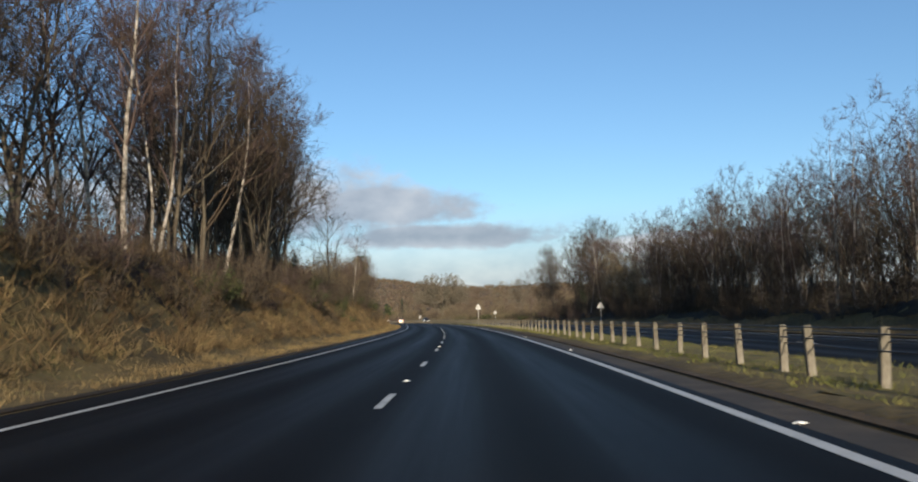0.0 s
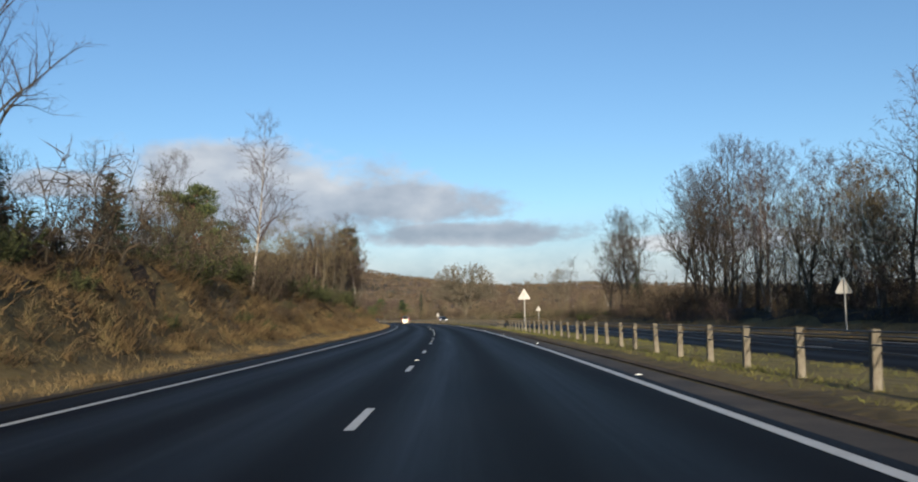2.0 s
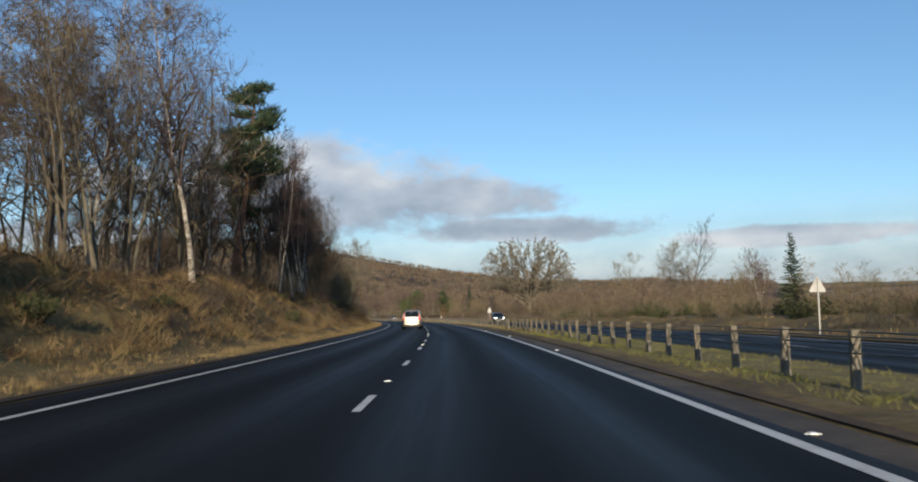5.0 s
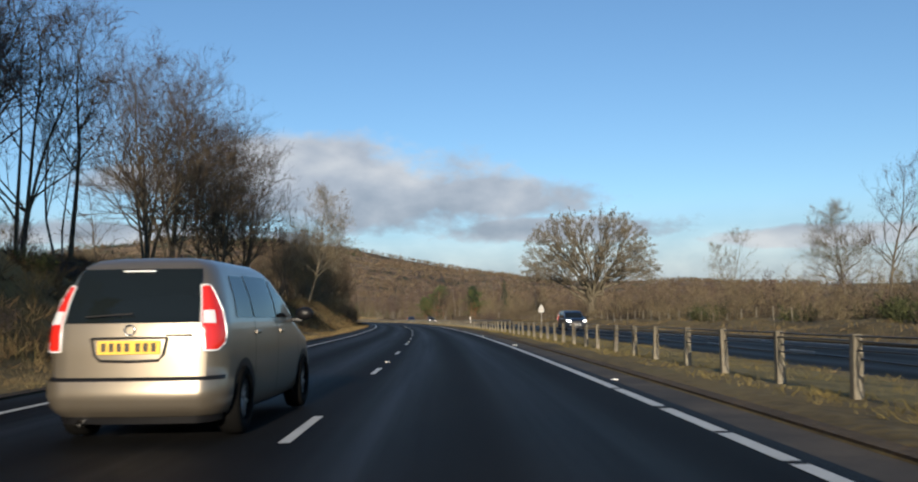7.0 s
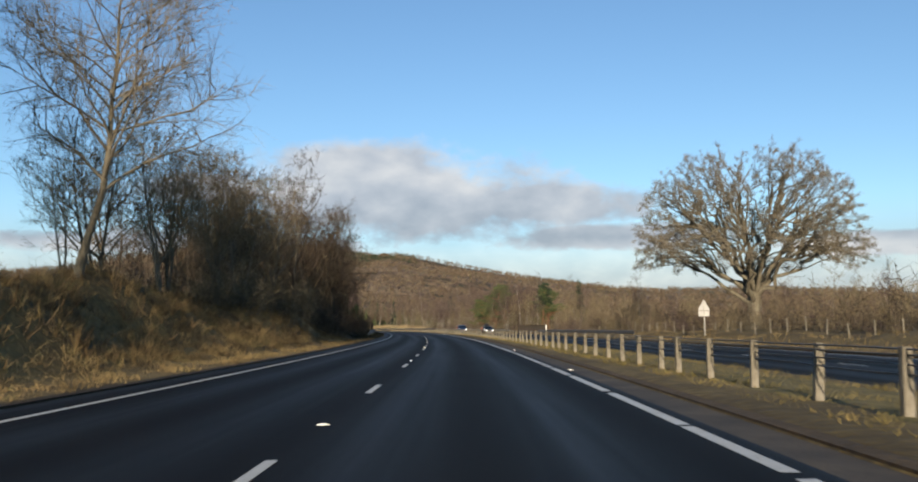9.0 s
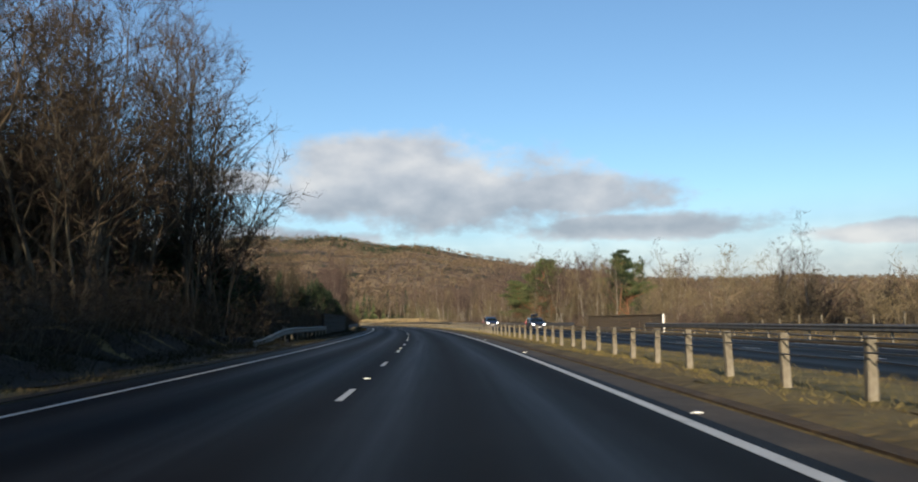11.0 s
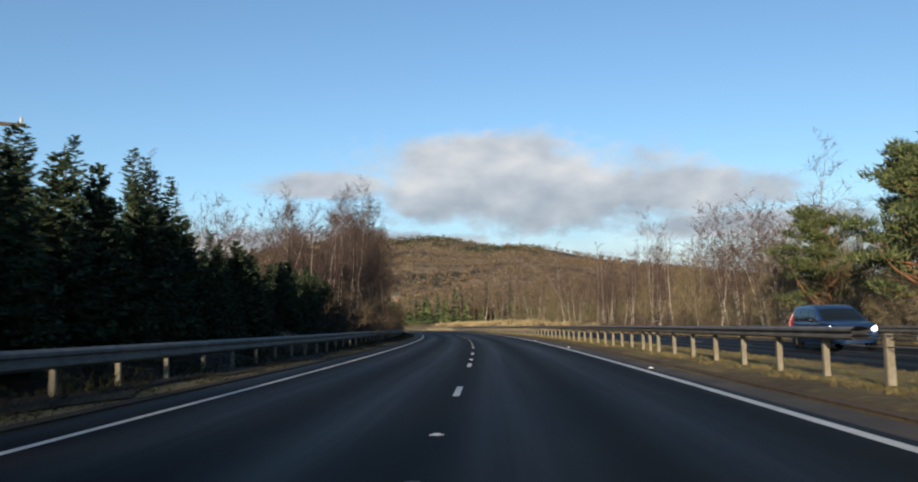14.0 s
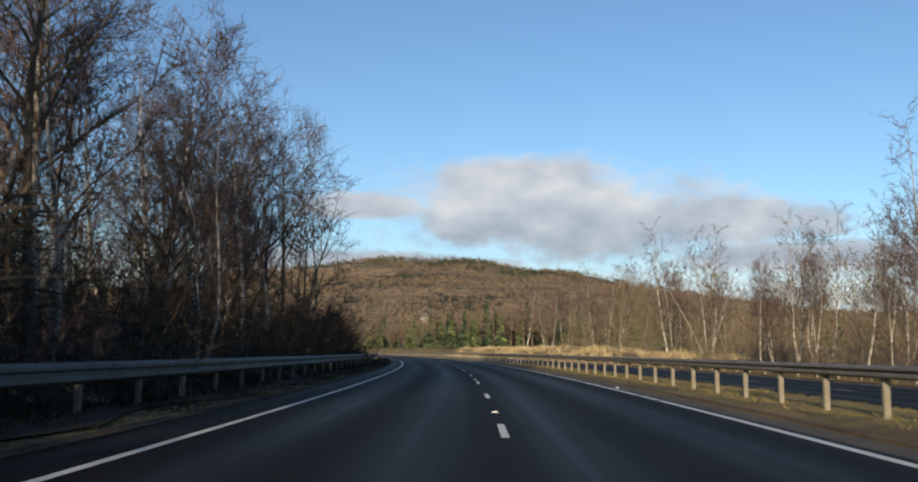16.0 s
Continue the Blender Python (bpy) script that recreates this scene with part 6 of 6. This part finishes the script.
def tall_car(label, body):
    """A tall boxy family car: one shell over height, with panels, glass and lamps laid on it."""
    e = new("family_car")
    tagged(e, label, "car")
    L = 4.2
    Z = [0.23, 0.29, 0.41, 0.545, 0.56, 0.80, 1.00, 1.02, 1.22, 1.42, 1.50, 1.56, 1.59, 1.60]
    YR = [0.10, 0.02, -0.01, 0.00, 0.03, 0.035, 0.055, 0.07, 0.15, 0.26, 0.33, 0.43, 0.62, 1.1]
    YF = [4.05, 4.16, 4.20, 4.18, 4.17, 3.98, 3.20, 3.12, 2.78, 2.42, 2.22, 2.02, 1.80, 1.6]
    W = [0.69, 0.73, 0.75, 0.757, 0.757, 0.762, 0.747, 0.742, 0.695, 0.625, 0.585, 0.52, 0.38, 0.02]
    RX = [0.20, 0.21, 0.21, 0.21, 0.20, 0.20, 0.19, 0.19, 0.17, 0.14, 0.13, 0.13, 0.13, 0.01]
    ip = lambda z, v: float(np.interp(z, Z, v))
    swell = lambda y: 0.08 * float(smooth(0.3, 2.4, y))

    def shell(q, z, out=0.0, sgn=1):
        """q: 0 to 1 rear face, to 2 rear corner, to 3 side, to 4 front corner, to 5 front."""
        w, yr, yf, rx = ip(z, W), ip(z, YR), ip(z, YF), ip(z, RX)
        ry, fx = min(0.34, (yf - yr) * 0.25), min(0.5, w * 0.6)
        fy = min(float(np.interp(z, [0.9, 1.1], [0.5, 0.26])), (yf - yr) * 0.25)
        crown = 0.035
        if q <= 1:
            x, y, nx, ny = q * (w - rx), yr + crown * q * q, 0.1 * q, -1
        elif q <= 2:
            a = (q - 1) * math.pi / 2
            x, y, nx, ny = w - rx + rx * math.sin(a), yr + crown + (ry - crown) * (1 - math.cos(a)), math.sin(a), -math.cos(a)
        elif q <= 3:
            y = yr + ry + (yf - fy - yr - ry) * (q - 2)
            x, nx, ny = w + min(1, w * 2) * swell(y), 1, 0
        elif q <= 4:
            w += min(1, w * 2) * swell(yf - fy)
            a = (q - 3) * math.pi / 2
            x, y, nx, ny = w - fx + fx * math.cos(a), yf - fy + fy * 0.8 * math.sin(a), math.cos(a), math.sin(a)
        else:
            x, y, nx, ny = (5 - q) * (w + min(1, w * 2) * swell(yf - fy) - fx), yf - 0.2 * fy * (1 - (q - 4)) ** 2, 0, 1
        return (sgn * (x + out * nx), y + out * ny, z + out * (0.3 if z > 1.05 else 0))

    def flank(y, z, out=0.0, sgn=1):
        return (sgn * (ip(z, W) + swell(y) + out), y, z)

    qs = [0, 0.5, 0.8, 1] + list(np.linspace(1.1, 2, 9)) + list(np.linspace(2.08, 3, 14)) + list(np.linspace(3.15, 4, 7)) + [4.3, 4.65, 5]
    zs = sorted(set(Z + [0.35, 0.48, 0.65, 0.73, 0.88, 0.94, 1.12, 1.32, 1.37, 1.46, 1.53]))
    both = lambda fn: (lambda u, v: fn(abs(u), v, 1 if u >= 0 else -1))
    mirror_q = [-q for q in qs[:0:-1]] + qs
    part("body", sheet(both(lambda q, z, g: shell(q, z, 0, g)), mirror_q, zs), body, e)
    # tailgate, seams and bumper
    uq = list(np.linspace(-1.22, 1.22, 17))
    tail = part("tailgate", sheet(both(lambda q, z, g: shell(q, z, 0.010, g)), uq, np.linspace(0.562, 1.008, 9)), body, e)
    bu = part("rear_bumper", sheet(both(lambda q, z, g: shell(q, z, 0.012 + 0.014 * math.sin(min(1, max(0, (z - 0.29) / 0.25)) * 3.0), g)), np.linspace(-2.02, 2.02, 43), np.linspace(0.235, 0.532, 10)), body, e)
    part("bumper_groove", sheet(both(lambda q, z, g: shell(q, z, 0.004, g)), np.linspace(-1.75, 1.75, 31), (0.526, 0.546, 0.566)), M_BLACK, bu)
    lipb = sheet(both(lambda q, z, g: shell(q, z, -0.02, g)), np.linspace(-2, 2, 31), (0.17, 0.24))
    part("bumper_skirt", lipb, M_BLACK, bu, "black lower edge")
    ub = bmesh.new()
    box_into(ub, (1.30, 3.4, 0.12), (0, 2.10, 0.22), 0.03)
    part("underbody", ub, M_BLACK, e)
    # rear window with a dark border
    rear = part("rear_window", sheet(lambda a, z: shell(abs(a) * np.interp(z, [1.0, 1.46], [1.0, 1.2]), z, 0.014, 1 if a >= 0 else -1), np.linspace(-1, 1, 19), np.linspace(1.012, 1.47, 9)), M_GLASS, e, "dark tinted rear window")
    wb = bmesh.new()
    box_into(wb, (0.40, 0.012, 0.014), (-0.18, 0.045, 1.075), 0.004, Matrix.Rotation(-0.06, 4, "Y"))
    part("wiper", wb, M_BLACK, rear)
    bl = bmesh.new()
    box_into(bl, (0.28, 0.02, 0.016), (0, 0.25, 1.452), 0.004)
    part("brake_light", bl, M_LENS, rear)
    part("windscreen", sheet(both(lambda q, z, g: shell(5 - q, z, 0.008, g)), np.linspace(-1.6, 1.6, 17), np.linspace(1.04, 1.49, 7)), M_GLASS, e, "dark windscreen")
    for g in (1, -1):
        # tail lamps at the corners
        def lamp(a, t, out=0.020):
            z = 0.775 + 0.545 * t
            q0 = 1.08 + 0.04 * t
            q1 = float(np.interp(t, [0, 0.08, 0.25, 0.6, 0.9, 1], [1.45, 1.62, 1.70, 1.62, 1.45, 1.36]))
            return shell(q0 + (q1 - q0) * a, z, out + 0.012 * math.sin(a * 3.14), g)
        tl = part("tail_lamp", sheet(lamp, np.linspace(0, 1, 9), np.linspace(0, 1, 17)), M_RED, e, "tall red tail lamp")
        part("reversing_lens", sheet(lambda a, t: lamp(0.06 + 0.50 * a, 0.42 + 0.18 * t, 0.026), np.linspace(0, 1, 5), np.linspace(0, 1, 5)), M_LENS, tl)
        edge = [lamp(-0.03, t) for t in np.linspace(0, 1, 11)] + [lamp(a, 1.0) for a in np.linspace(0.1, 0.9, 5)] + [lamp(1.03, t) for t in np.linspace(1, 0, 11)] + [lamp(a, 0.0) for a in np.linspace(0.9, 0, 5)]
        rw = Wood()
        rw.tube(np.array(edge), np.full(len(edge), 0.010), 5)
        part("surround", rw.mesh("surround", M_LENS), None, tl, "pale lamp surround")
        # side glass, wheel arches, seams
        for y0, y1, z1 in ((0.62, 1.12, 1.43), (1.17, 1.92, 1.45), (1.98, 2.72, 1.43)):
            def pane(a, t):
                z = 1.05 + (z1 - 1.05) * t
                ye = y1 if y0 < 1.9 else max(y0 + 0.04, ip(z, YF) - 0.34)
                return flank(y0 + 0.10 * t * (y0 < 1) * (1 - a) + (ye - y0) * a, z, 0.006, g)
            part("side_window", sheet(pane, np.linspace(0, 1, 7), np.linspace(0, 1, 6)), M_GLASS, e)
        for yd in (1.145, 1.95, 3.0):
            part("door_seam", sheet(lambda z, t: flank(yd + 0.012 * t, z, 0.004, g), np.linspace(0.30, 1.02, 12), (0, 1)), M_BLACK, e)
        part("side_strip", sheet(lambda y, z: flank(y, z, 0.012, g), np.linspace(1.22, 2.95, 9), (0.55, 0.58)), body, e)
        for yh in (1.25, 2.15):
            db = bmesh.new()
            box_into(db, (0.03, 0.18, 0.035), (g * (0.755 + swell(yh)), yh, 0.91), 0.01)
            part("door_handle", db, body, e)
        mb = bmesh.new()
        bmesh.ops.create_uvsphere(mb, u_segments=14, v_segments=9, radius=0.095, matrix=Matrix.Translation((g * 0.97, 2.72, 1.09)) @ Matrix.Diagonal((1.1, 0.6, 0.78, 1)))
        box_into(mb, (0.16, 0.06, 0.05), (g * 0.87, 2.74, 1.02), 0.01)
        for f in mb.faces:
            f.smooth = True
        part("mirror", mb, M_BLACK, e, "black door mirror")
        part("headlamp", sheet(lambda a, t: shell(3.25 + 0.6 * a, 0.56 + 0.18 * t, 0.008, g), np.linspace(0, 1, 6), np.linspace(0, 1, 4)), M_LENS, e)
        for c in (0.80, 3.35):
            part("wheel_arch", sheet(lambda r, a: (lambda y, z: flank(y, z, 0.004, g))(c + r * math.cos(a), max(0.20, 0.315 + r * math.sin(a))), (0.0, 0.2, 0.37), np.linspace(0, 6.283, 25)), M_BLACK, e)
            wv = bmesh.new()
            prof = [(0.19, 0.10), (0.27, 0.105), (0.305, 0.085), (0.315, 0.04), (0.315, -0.04), (0.305, -0.085), (0.27, -0.105), (0.19, -0.10)]
            rings = [[wv.verts.new((k, r * math.cos(a), r * math.sin(a))) for r, k in prof] for a in np.linspace(0, 2 * math.pi, 29)[:-1]]
            for i_ in range(28):
                for j_ in range(8):
                    wv.faces.new((rings[i_][j_], rings[i_][(j_ + 1) % 8], rings[(i_ + 1) % 28][(j_ + 1) % 8], rings[(i_ + 1) % 28][j_]))
            bmesh.ops.recalc_face_normals(wv, faces=wv.faces)
            for f in wv.faces:
                f.smooth = True
            wheel = part("tyre", wv, M_TYRE, e)
            wheel.matrix_basis = pose(g * (0.675 + swell(c)), c, 0.315)
            rb = bmesh.new()
            bmesh.ops.create_cone(rb, cap_ends=True, segments=24, radius1=0.195, radius2=0.195, depth=0.12, matrix=Matrix.Rotation(math.pi / 2, 4, "Y"))
            for a in range(7):
                box_into(rb, (0.02, 0.035, 0.15), (g * 0.065, 0.10 * math.sin(a * 0.898), 0.10 * math.cos(a * 0.898)), 0.004, Matrix.Rotation(-a * 0.898, 4, "X"))
            part("rim", rb, M_RIM, wheel, "spoked alloy rim")
    # plate in its trough
    fr = Wood()
    loop = [(-0.315, 0.026, 0.885), (-0.285, 0.024, 0.745), (-0.24, 0.020, 0.70), (0, 0.014, 0.692), (0.24, 0.020, 0.70), (0.285, 0.024, 0.745), (0.315, 0.026, 0.885)]
    fr.tube(np.array(loop), np.full(7, 0.013), 6)
    fr.tube(np.array([loop[0], (0, 0.014, 0.888), loop[-1]]), np.full(3, 0.009), 6)
    part("plate_surround", fr.mesh("plate_surround", M_BLACK), None, tail)
    pb = bmesh.new()
    box_into(pb, (0.52, 0.008, 0.112), (0, 0.012, 0.808), 0.003)
    pl = part("number_plate", pb, M_YELLOW, tail, "yellow number plate with dark bars")
    for x in (-0.20, -0.135, -0.07, -0.005, 0.085, 0.15, 0.215):
        qb = bmesh.new()
        box_into(qb, (0.040, 0.003, 0.072), (x - 0.008, 0.0065, 0.808), 0.001)
        part("bar", qb, M_DARKBAR, pl)
    ba = Wood()
    ba.tube(np.array([(0.042 * math.cos(a), 0.026, 0.95 + 0.042 * math.sin(a)) for a in np.linspace(0, 6.283, 17)]), np.full(17, 0.007), 5)
    part("badge", ba.mesh("badge", M_CHROME), None, tail, "round badge ring")
    bb = bmesh.new()
    box_into(bb, (0.22, 0.004, 0.016), (0.41, 0.036, 0.905), 0.001)
    part("script_badge", bb, M_CHROME, tail, "thin chrome bar of lettering")
    ex = Wood()
    ex.tube([(-0.42, 0.4, 0.20), (-0.42, 0.15, 0.19), (-0.42, 0.05, 0.18)], [0.03, 0.03, 0.032], 10)
    part("exhaust", ex.mesh("exhaust", M_CHROME, True), None, e)
    return e


silver_car = tall_car("beige metallic compact family car driving in the inside lane", M_SILVER)
silver_car.matrix_basis = stand(235.15, 1.225, 0.008, -1.2) @ Matrix.Scale(0.97, 4)
SUV_ROOF = [(0.05, 1.04), (0.14, 1.30), (0.24, 1.52), (0.36, 1.66), (0.6, 1.70), (1.2, 1.72), (2.0, 1.70), (2.35, 1.66), (2.6, 1.56), (2.95, 1.36), (3.3, 1.14), (3.42, 1.02)]
suv = car("off_roader", "dark off-roader with lit headlamps coming the other way", M_NAVY, 4.55, 0.90, 1.08, 1.72, 1.06, 0.30, SUV_ROOF, True, False)
suv.matrix_basis = stand(306, -13.6, 0.008 + OPP_Z, 180)
estate = car("estate_car", "dark blue estate car with a black roof box and lit headlamps", M_NAVY, 4.5, 0.85, 0.93, 1.44, 0.86, 0.20, [(0.05, 0.89), (0.2, 1.12), (0.36, 1.30), (0.5, 1.39), (0.7, 1.42), (1.2, 1.44), (1.9, 1.44), (2.3, 1.40), (2.6, 1.30), (2.95, 1.12), (3.25, 0.96), (3.4, 0.88)], True, True)
estate.matrix_basis = stand(463.0, -15.0, 0.008 + OPP_Z, 180)
blue_suv = car("off_roader", "dark blue off-roader with lit headlamps coming the other way", M_BLUE, 4.5, 0.90, 1.05, 1.70, 1.02, 0.28, SUV_ROOF, True, False)
blue_suv.matrix_basis = stand(493.0, -13.6, 0.008 + OPP_Z, 180)

# ---------------------------------------------------------------- grass, bracken and far woods
def tufts(name, label, mat, s0, s1, d0, d1, per_m2, blades, lo, hi, width, seed, lean=0.45, clump=0.0):
    """Blades of grass over a band of ground, as one mesh."""
    rng = rnd(seed)
    n = int(abs((s1 - s0) * (d1 - d0)) * per_m2)
    s, d = s0 + (s1 - s0) * rng.rand(n), d0 + (d1 - d0) * rng.rand(n)
    if clump:
        keep = 0.5 + 0.5 * np.sin(s * 0.9 + 2 * np.sin(d * 1.3)) * np.sin(d * 1.7 + s * 0.23) + 0.5 * rng.randn(n) > clump
        s, d = s[keep], d[keep]
    n = len(s)
    base = at_many(s, d, land(s, d) - 0.03)
    lump = 0.5 + 0.25 * np.sin(s * 1.9 + 1.5 * np.sin(d * 1.1 + s * 0.37)) + 0.25 * np.sin(d * 2.3 - s * 0.83 + 2 * np.sin(s * 0.31))
    size = (lo + (hi - lo) * rng.rand(n) ** 1.5) * (0.4 + 1.0 * lump)
    w = Wood()
    for _ in range(blades):
        b = base + np.concatenate([rng.normal(size=(n, 2)) * 0.06, np.zeros((n, 1))], 1)
        tip = b + np.concatenate([rng.normal(size=(n, 2)) * lean * size[:, None], (size * (0.6 + 0.5 * rng.rand(n)))[:, None]], 1)
        w.slivers(b, tip, width * (0.7 + 0.6 * rng.rand(n)), rng)
    ob = new(name, w.mesh(name, mat))
    return tagged(ob, label, "grass", kind="stuff")


M_PALE = surface("pale_dead_grass", [(0.0, (0.195, 0.143, 0.0675)), (0.5, (0.33, 0.255, 0.135)), (1.0, (0.42, 0.338, 0.195))], 1, 3.0, 0.9, 0, 0, by="island", amount=0.25)
tufts("verge_grass", "short olive grass along the road's edge", M_STRAW, -4, 380, 4.75, 5.6, 60, 3, 0.06, 0.18, 0.016, 1, 0.35)
# these blades carry the verge's shade in their colour
tufts("verge_grass", "short grass along the road's edge, coloured dark for its shade", M_SHADED_GRASS, 372, 640, 4.75, 5.7, 80, 3, 0.05, 0.16, 0.016, 31, 0.6)
tufts("bank_grass", "dry straw-coloured grass at the foot of the bank", M_STRAW, 4, 372, 5.4, 7.2, 34, 5, 0.08, 0.26, 0.013, 2, 0.5, 0.1)
tufts("bank_grass", "tall straw-coloured tussocks on the bank", M_STRAW, 8, 150, 6.6, 9.8, 20, 9, 0.18, 0.58, 0.013, 3, 0.45, 0.45)
tufts("bank_grass", "tall straw-coloured tussocks on the bank", M_STRAW, 150, 372, 6.6, 9.8, 15, 9, 0.18, 0.58, 0.014, 33, 0.45, 0.45)
tufts("bracken", "dead red-brown bracken under the trees", M_BRACKEN, 4, 180, 6.7, 12, 24, 6, 0.2, 0.62, 0.022, 4, 0.75, 0.15)
tufts("bracken", "dead red-brown bracken on the bank", M_BRACKEN, 180, 300, 6.7, 12, 20, 6, 0.2, 0.62, 0.022, 5, 0.7, 0.3)
tufts("bank_grass", "thick golden dead grass on the sunlit bank", M_STRAW, 292, 345, 6.4, 13, 34, 6, 0.18, 0.5, 0.014, 34, 0.6, 0.1)
tufts("bracken", "patches of dead bracken among the golden grass", M_BRACKEN, 296, 372, 6.8, 12, 8, 6, 0.3, 0.7, 0.034, 35, 0.5, 0.55)
tufts("median_grass", "green winter turf of the median", M_GREEN, 4, 215, -5.0, -9.15, 38, 4, 0.05, 0.17, 0.013, 6, 0.6)
tufts("median_grass", "yellow-green winter turf of the median", M_TURF, 215, 600, -5.1, -9.15, 34, 4, 0.05, 0.17, 0.013, 16, 0.6)
tufts("far_verge_grass", "dry grass of the verge across the road", M_STRAW, -2, 690, -17.7, -23, 10, 3, 0.12, 0.38, 0.022, 8, 0.35, 0.2)
tufts("verge_grass", "thin grass behind the rail, coloured dark for its shade", M_SHADED_GRASS, 372, 640, 5.7, 9, 30, 3, 0.12, 0.4, 0.03, 9, 0.5)
tufts("field_grass", "pale dry grass on the bank where the road bends away", M_PALE, 600, 735, -18.5, -27, 6, 3, 0.3, 0.8, 0.07, 10, 0.3)


def far_wood(name, label, mat, spots, lo, hi, width, seed, conifer=False, blades=26):
    """Distant trees, each a trunk and a loose crown of slivers, joined."""
    rng = rnd(seed)
    w = Wood()
    n = len(spots)
    h = lo + (hi - lo) * rng.rand(n)
    w.slivers(spots, spots + np.stack([rng.randn(n) * 0.4, rng.randn(n) * 0.4, h * 0.9], -1), 0.035 * h, rng)
    for _ in range(blades):
        f = rng.rand(n)
        a = rng.rand(n) * 6.28
        if conifer:
            r = h * 0.26 * (1 - f)
            b = spots + np.stack([0 * h, 0 * h, h * (0.12 + 0.86 * f)], -1)
            t = b + np.stack([np.cos(a) * r, np.sin(a) * r, -0.35 * r], -1)
        else:
            r = h * 0.30 * (0.35 + np.sin(f * 2.8))
            b = spots + np.stack([0.2 * np.cos(a) * r, 0.2 * np.sin(a) * r, h * (0.15 + 0.6 * f)], -1)
            t = b + np.stack([np.cos(a) * r, np.sin(a) * r, h * (0.1 + 0.2 * rng.rand(n))], -1)
        w.slivers(b, t, width * h, rng)
    ob = new(name, w.mesh(name, mat))
    return tagged(ob, label, "trees", kind="stuff")


def hill_spots(n, a0, a1, r0, r1, seed, clump=0.0):
    rng = rnd(seed)
    a, r = np.radians(a0 + (a1 - a0) * rng.rand(n)), r0 + (r1 - r0) * rng.rand(n)
    if clump:
        keep = np.sin(a * 40 + 3 * np.sin(r * 0.012)) * np.sin(r * 0.017 + a * 9) + 0.4 * rng.randn(n) > clump
        a, r = a[keep], r[keep]
    return np.stack([HILL_C[0] - r * np.sin(a), HILL_C[1] + r * np.cos(a), fell(r, a) - 0.5], -1)


def off_road(spots, keep):
    """Only those spots that lie well clear of the road."""
    line = at_many(S_GRID[::5], 0 * S_GRID[::5], 0 * S_GRID[::5])
    far = np.min(np.hypot(spots[:, None, 0] - line[None, :, 0], spots[:, None, 1] - line[None, :, 1]), 1)
    return spots[far > keep]


M_FARTWIG = surface("far_twigs", [(0.0, (0.055, 0.040, 0.029)), (0.4, (0.108, 0.078, 0.054)), (0.75, (0.16, 0.12, 0.08)), (1.0, (0.085, 0.080, 0.046))], 1, 3.0, 0.95, 0, 0, by="island", amount=0.2)
M_FARGOLD = surface("far_golden_scrub", [(0.0, (0.0978, 0.0667, 0.0414)), (0.5, (0.178, 0.124, 0.0736)), (1.0, (0.132, 0.113, 0.0575))], 1, 3.0, 0.95, 0, 0, by="island", amount=0.2)
far_wood("far_woods", "brown leafless woods across the lower hillside", M_FARTWIG, off_road(hill_spots(4600, -30, 60, 420, 1300, 21, -0.2), 60), 6, 11, 0.045, 22, False, 22)
far_wood("far_woods", "golden scrub and larch on the hillside", M_FARGOLD, off_road(hill_spots(7000, -30, 60, 500, 2200, 41, -0.1), 60), 6, 12, 0.09, 42, False, 8)
far_wood("far_conifers", "dark plantations of conifers on the hillside", M_SPRUCE, off_road(hill_spots(3000, -20, 55, 700, 2200, 43, 0.5), 60), 8, 15, 0.13, 44, True, 9)
far_wood("far_woods", "brown leafless woods high on the hill", M_FARTWIG, hill_spots(14000, -14, 45, 1100, 2320, 23, 0.0), 8, 15, 0.13, 24, False, 7)
far_wood("far_conifers", "dark conifers along the top of the hill", M_SPRUCE, hill_spots(6000, 16, 33, 1960, 2330, 25, -0.5), 5, 10, 0.42, 26, True, 7)
far_wood("far_conifers", "dark conifers at the foot of the hill", M_PINE, off_road(hill_spots(420, 5, 48, 340, 620, 27, 0.1), 45), 7, 14, 0.10, 28, True, 26)
far_wood("mid_woods", "tan leafless trees and scrub beyond the fields", M_FARTWIG, off_road(hill_spots(2600, -75, 50, 120, 520, 29, -0.2), 58), 5, 10, 0.03, 30, False, 34)


def bend_spots(n, seed, s0=722, s1=880, d0=-24, d1=-90):
    rng = rnd(seed)
    s, d = s0 + (s1 - s0) * rng.rand(n), d0 + (d1 - d0) * rng.rand(n)
    return at_many(s, d, land(s, d) - 0.3)


far_wood("mid_conifers", "dark spruces beyond the bend of the road", M_SPRUCE, bend_spots(70, 77), 7, 14, 0.07, 78, True, 80)
far_wood("mid_conifers", "olive pines beyond the bend of the road", M_PINE, bend_spots(120, 79, 715, 860, -22, -70), 5, 10, 0.07, 80, True, 80)
far_wood("mid_woods", "brown leafless trees beyond the bend of the road", M_FARTWIG, bend_spots(170, 81), 6, 12, 0.010, 82, False, 170)
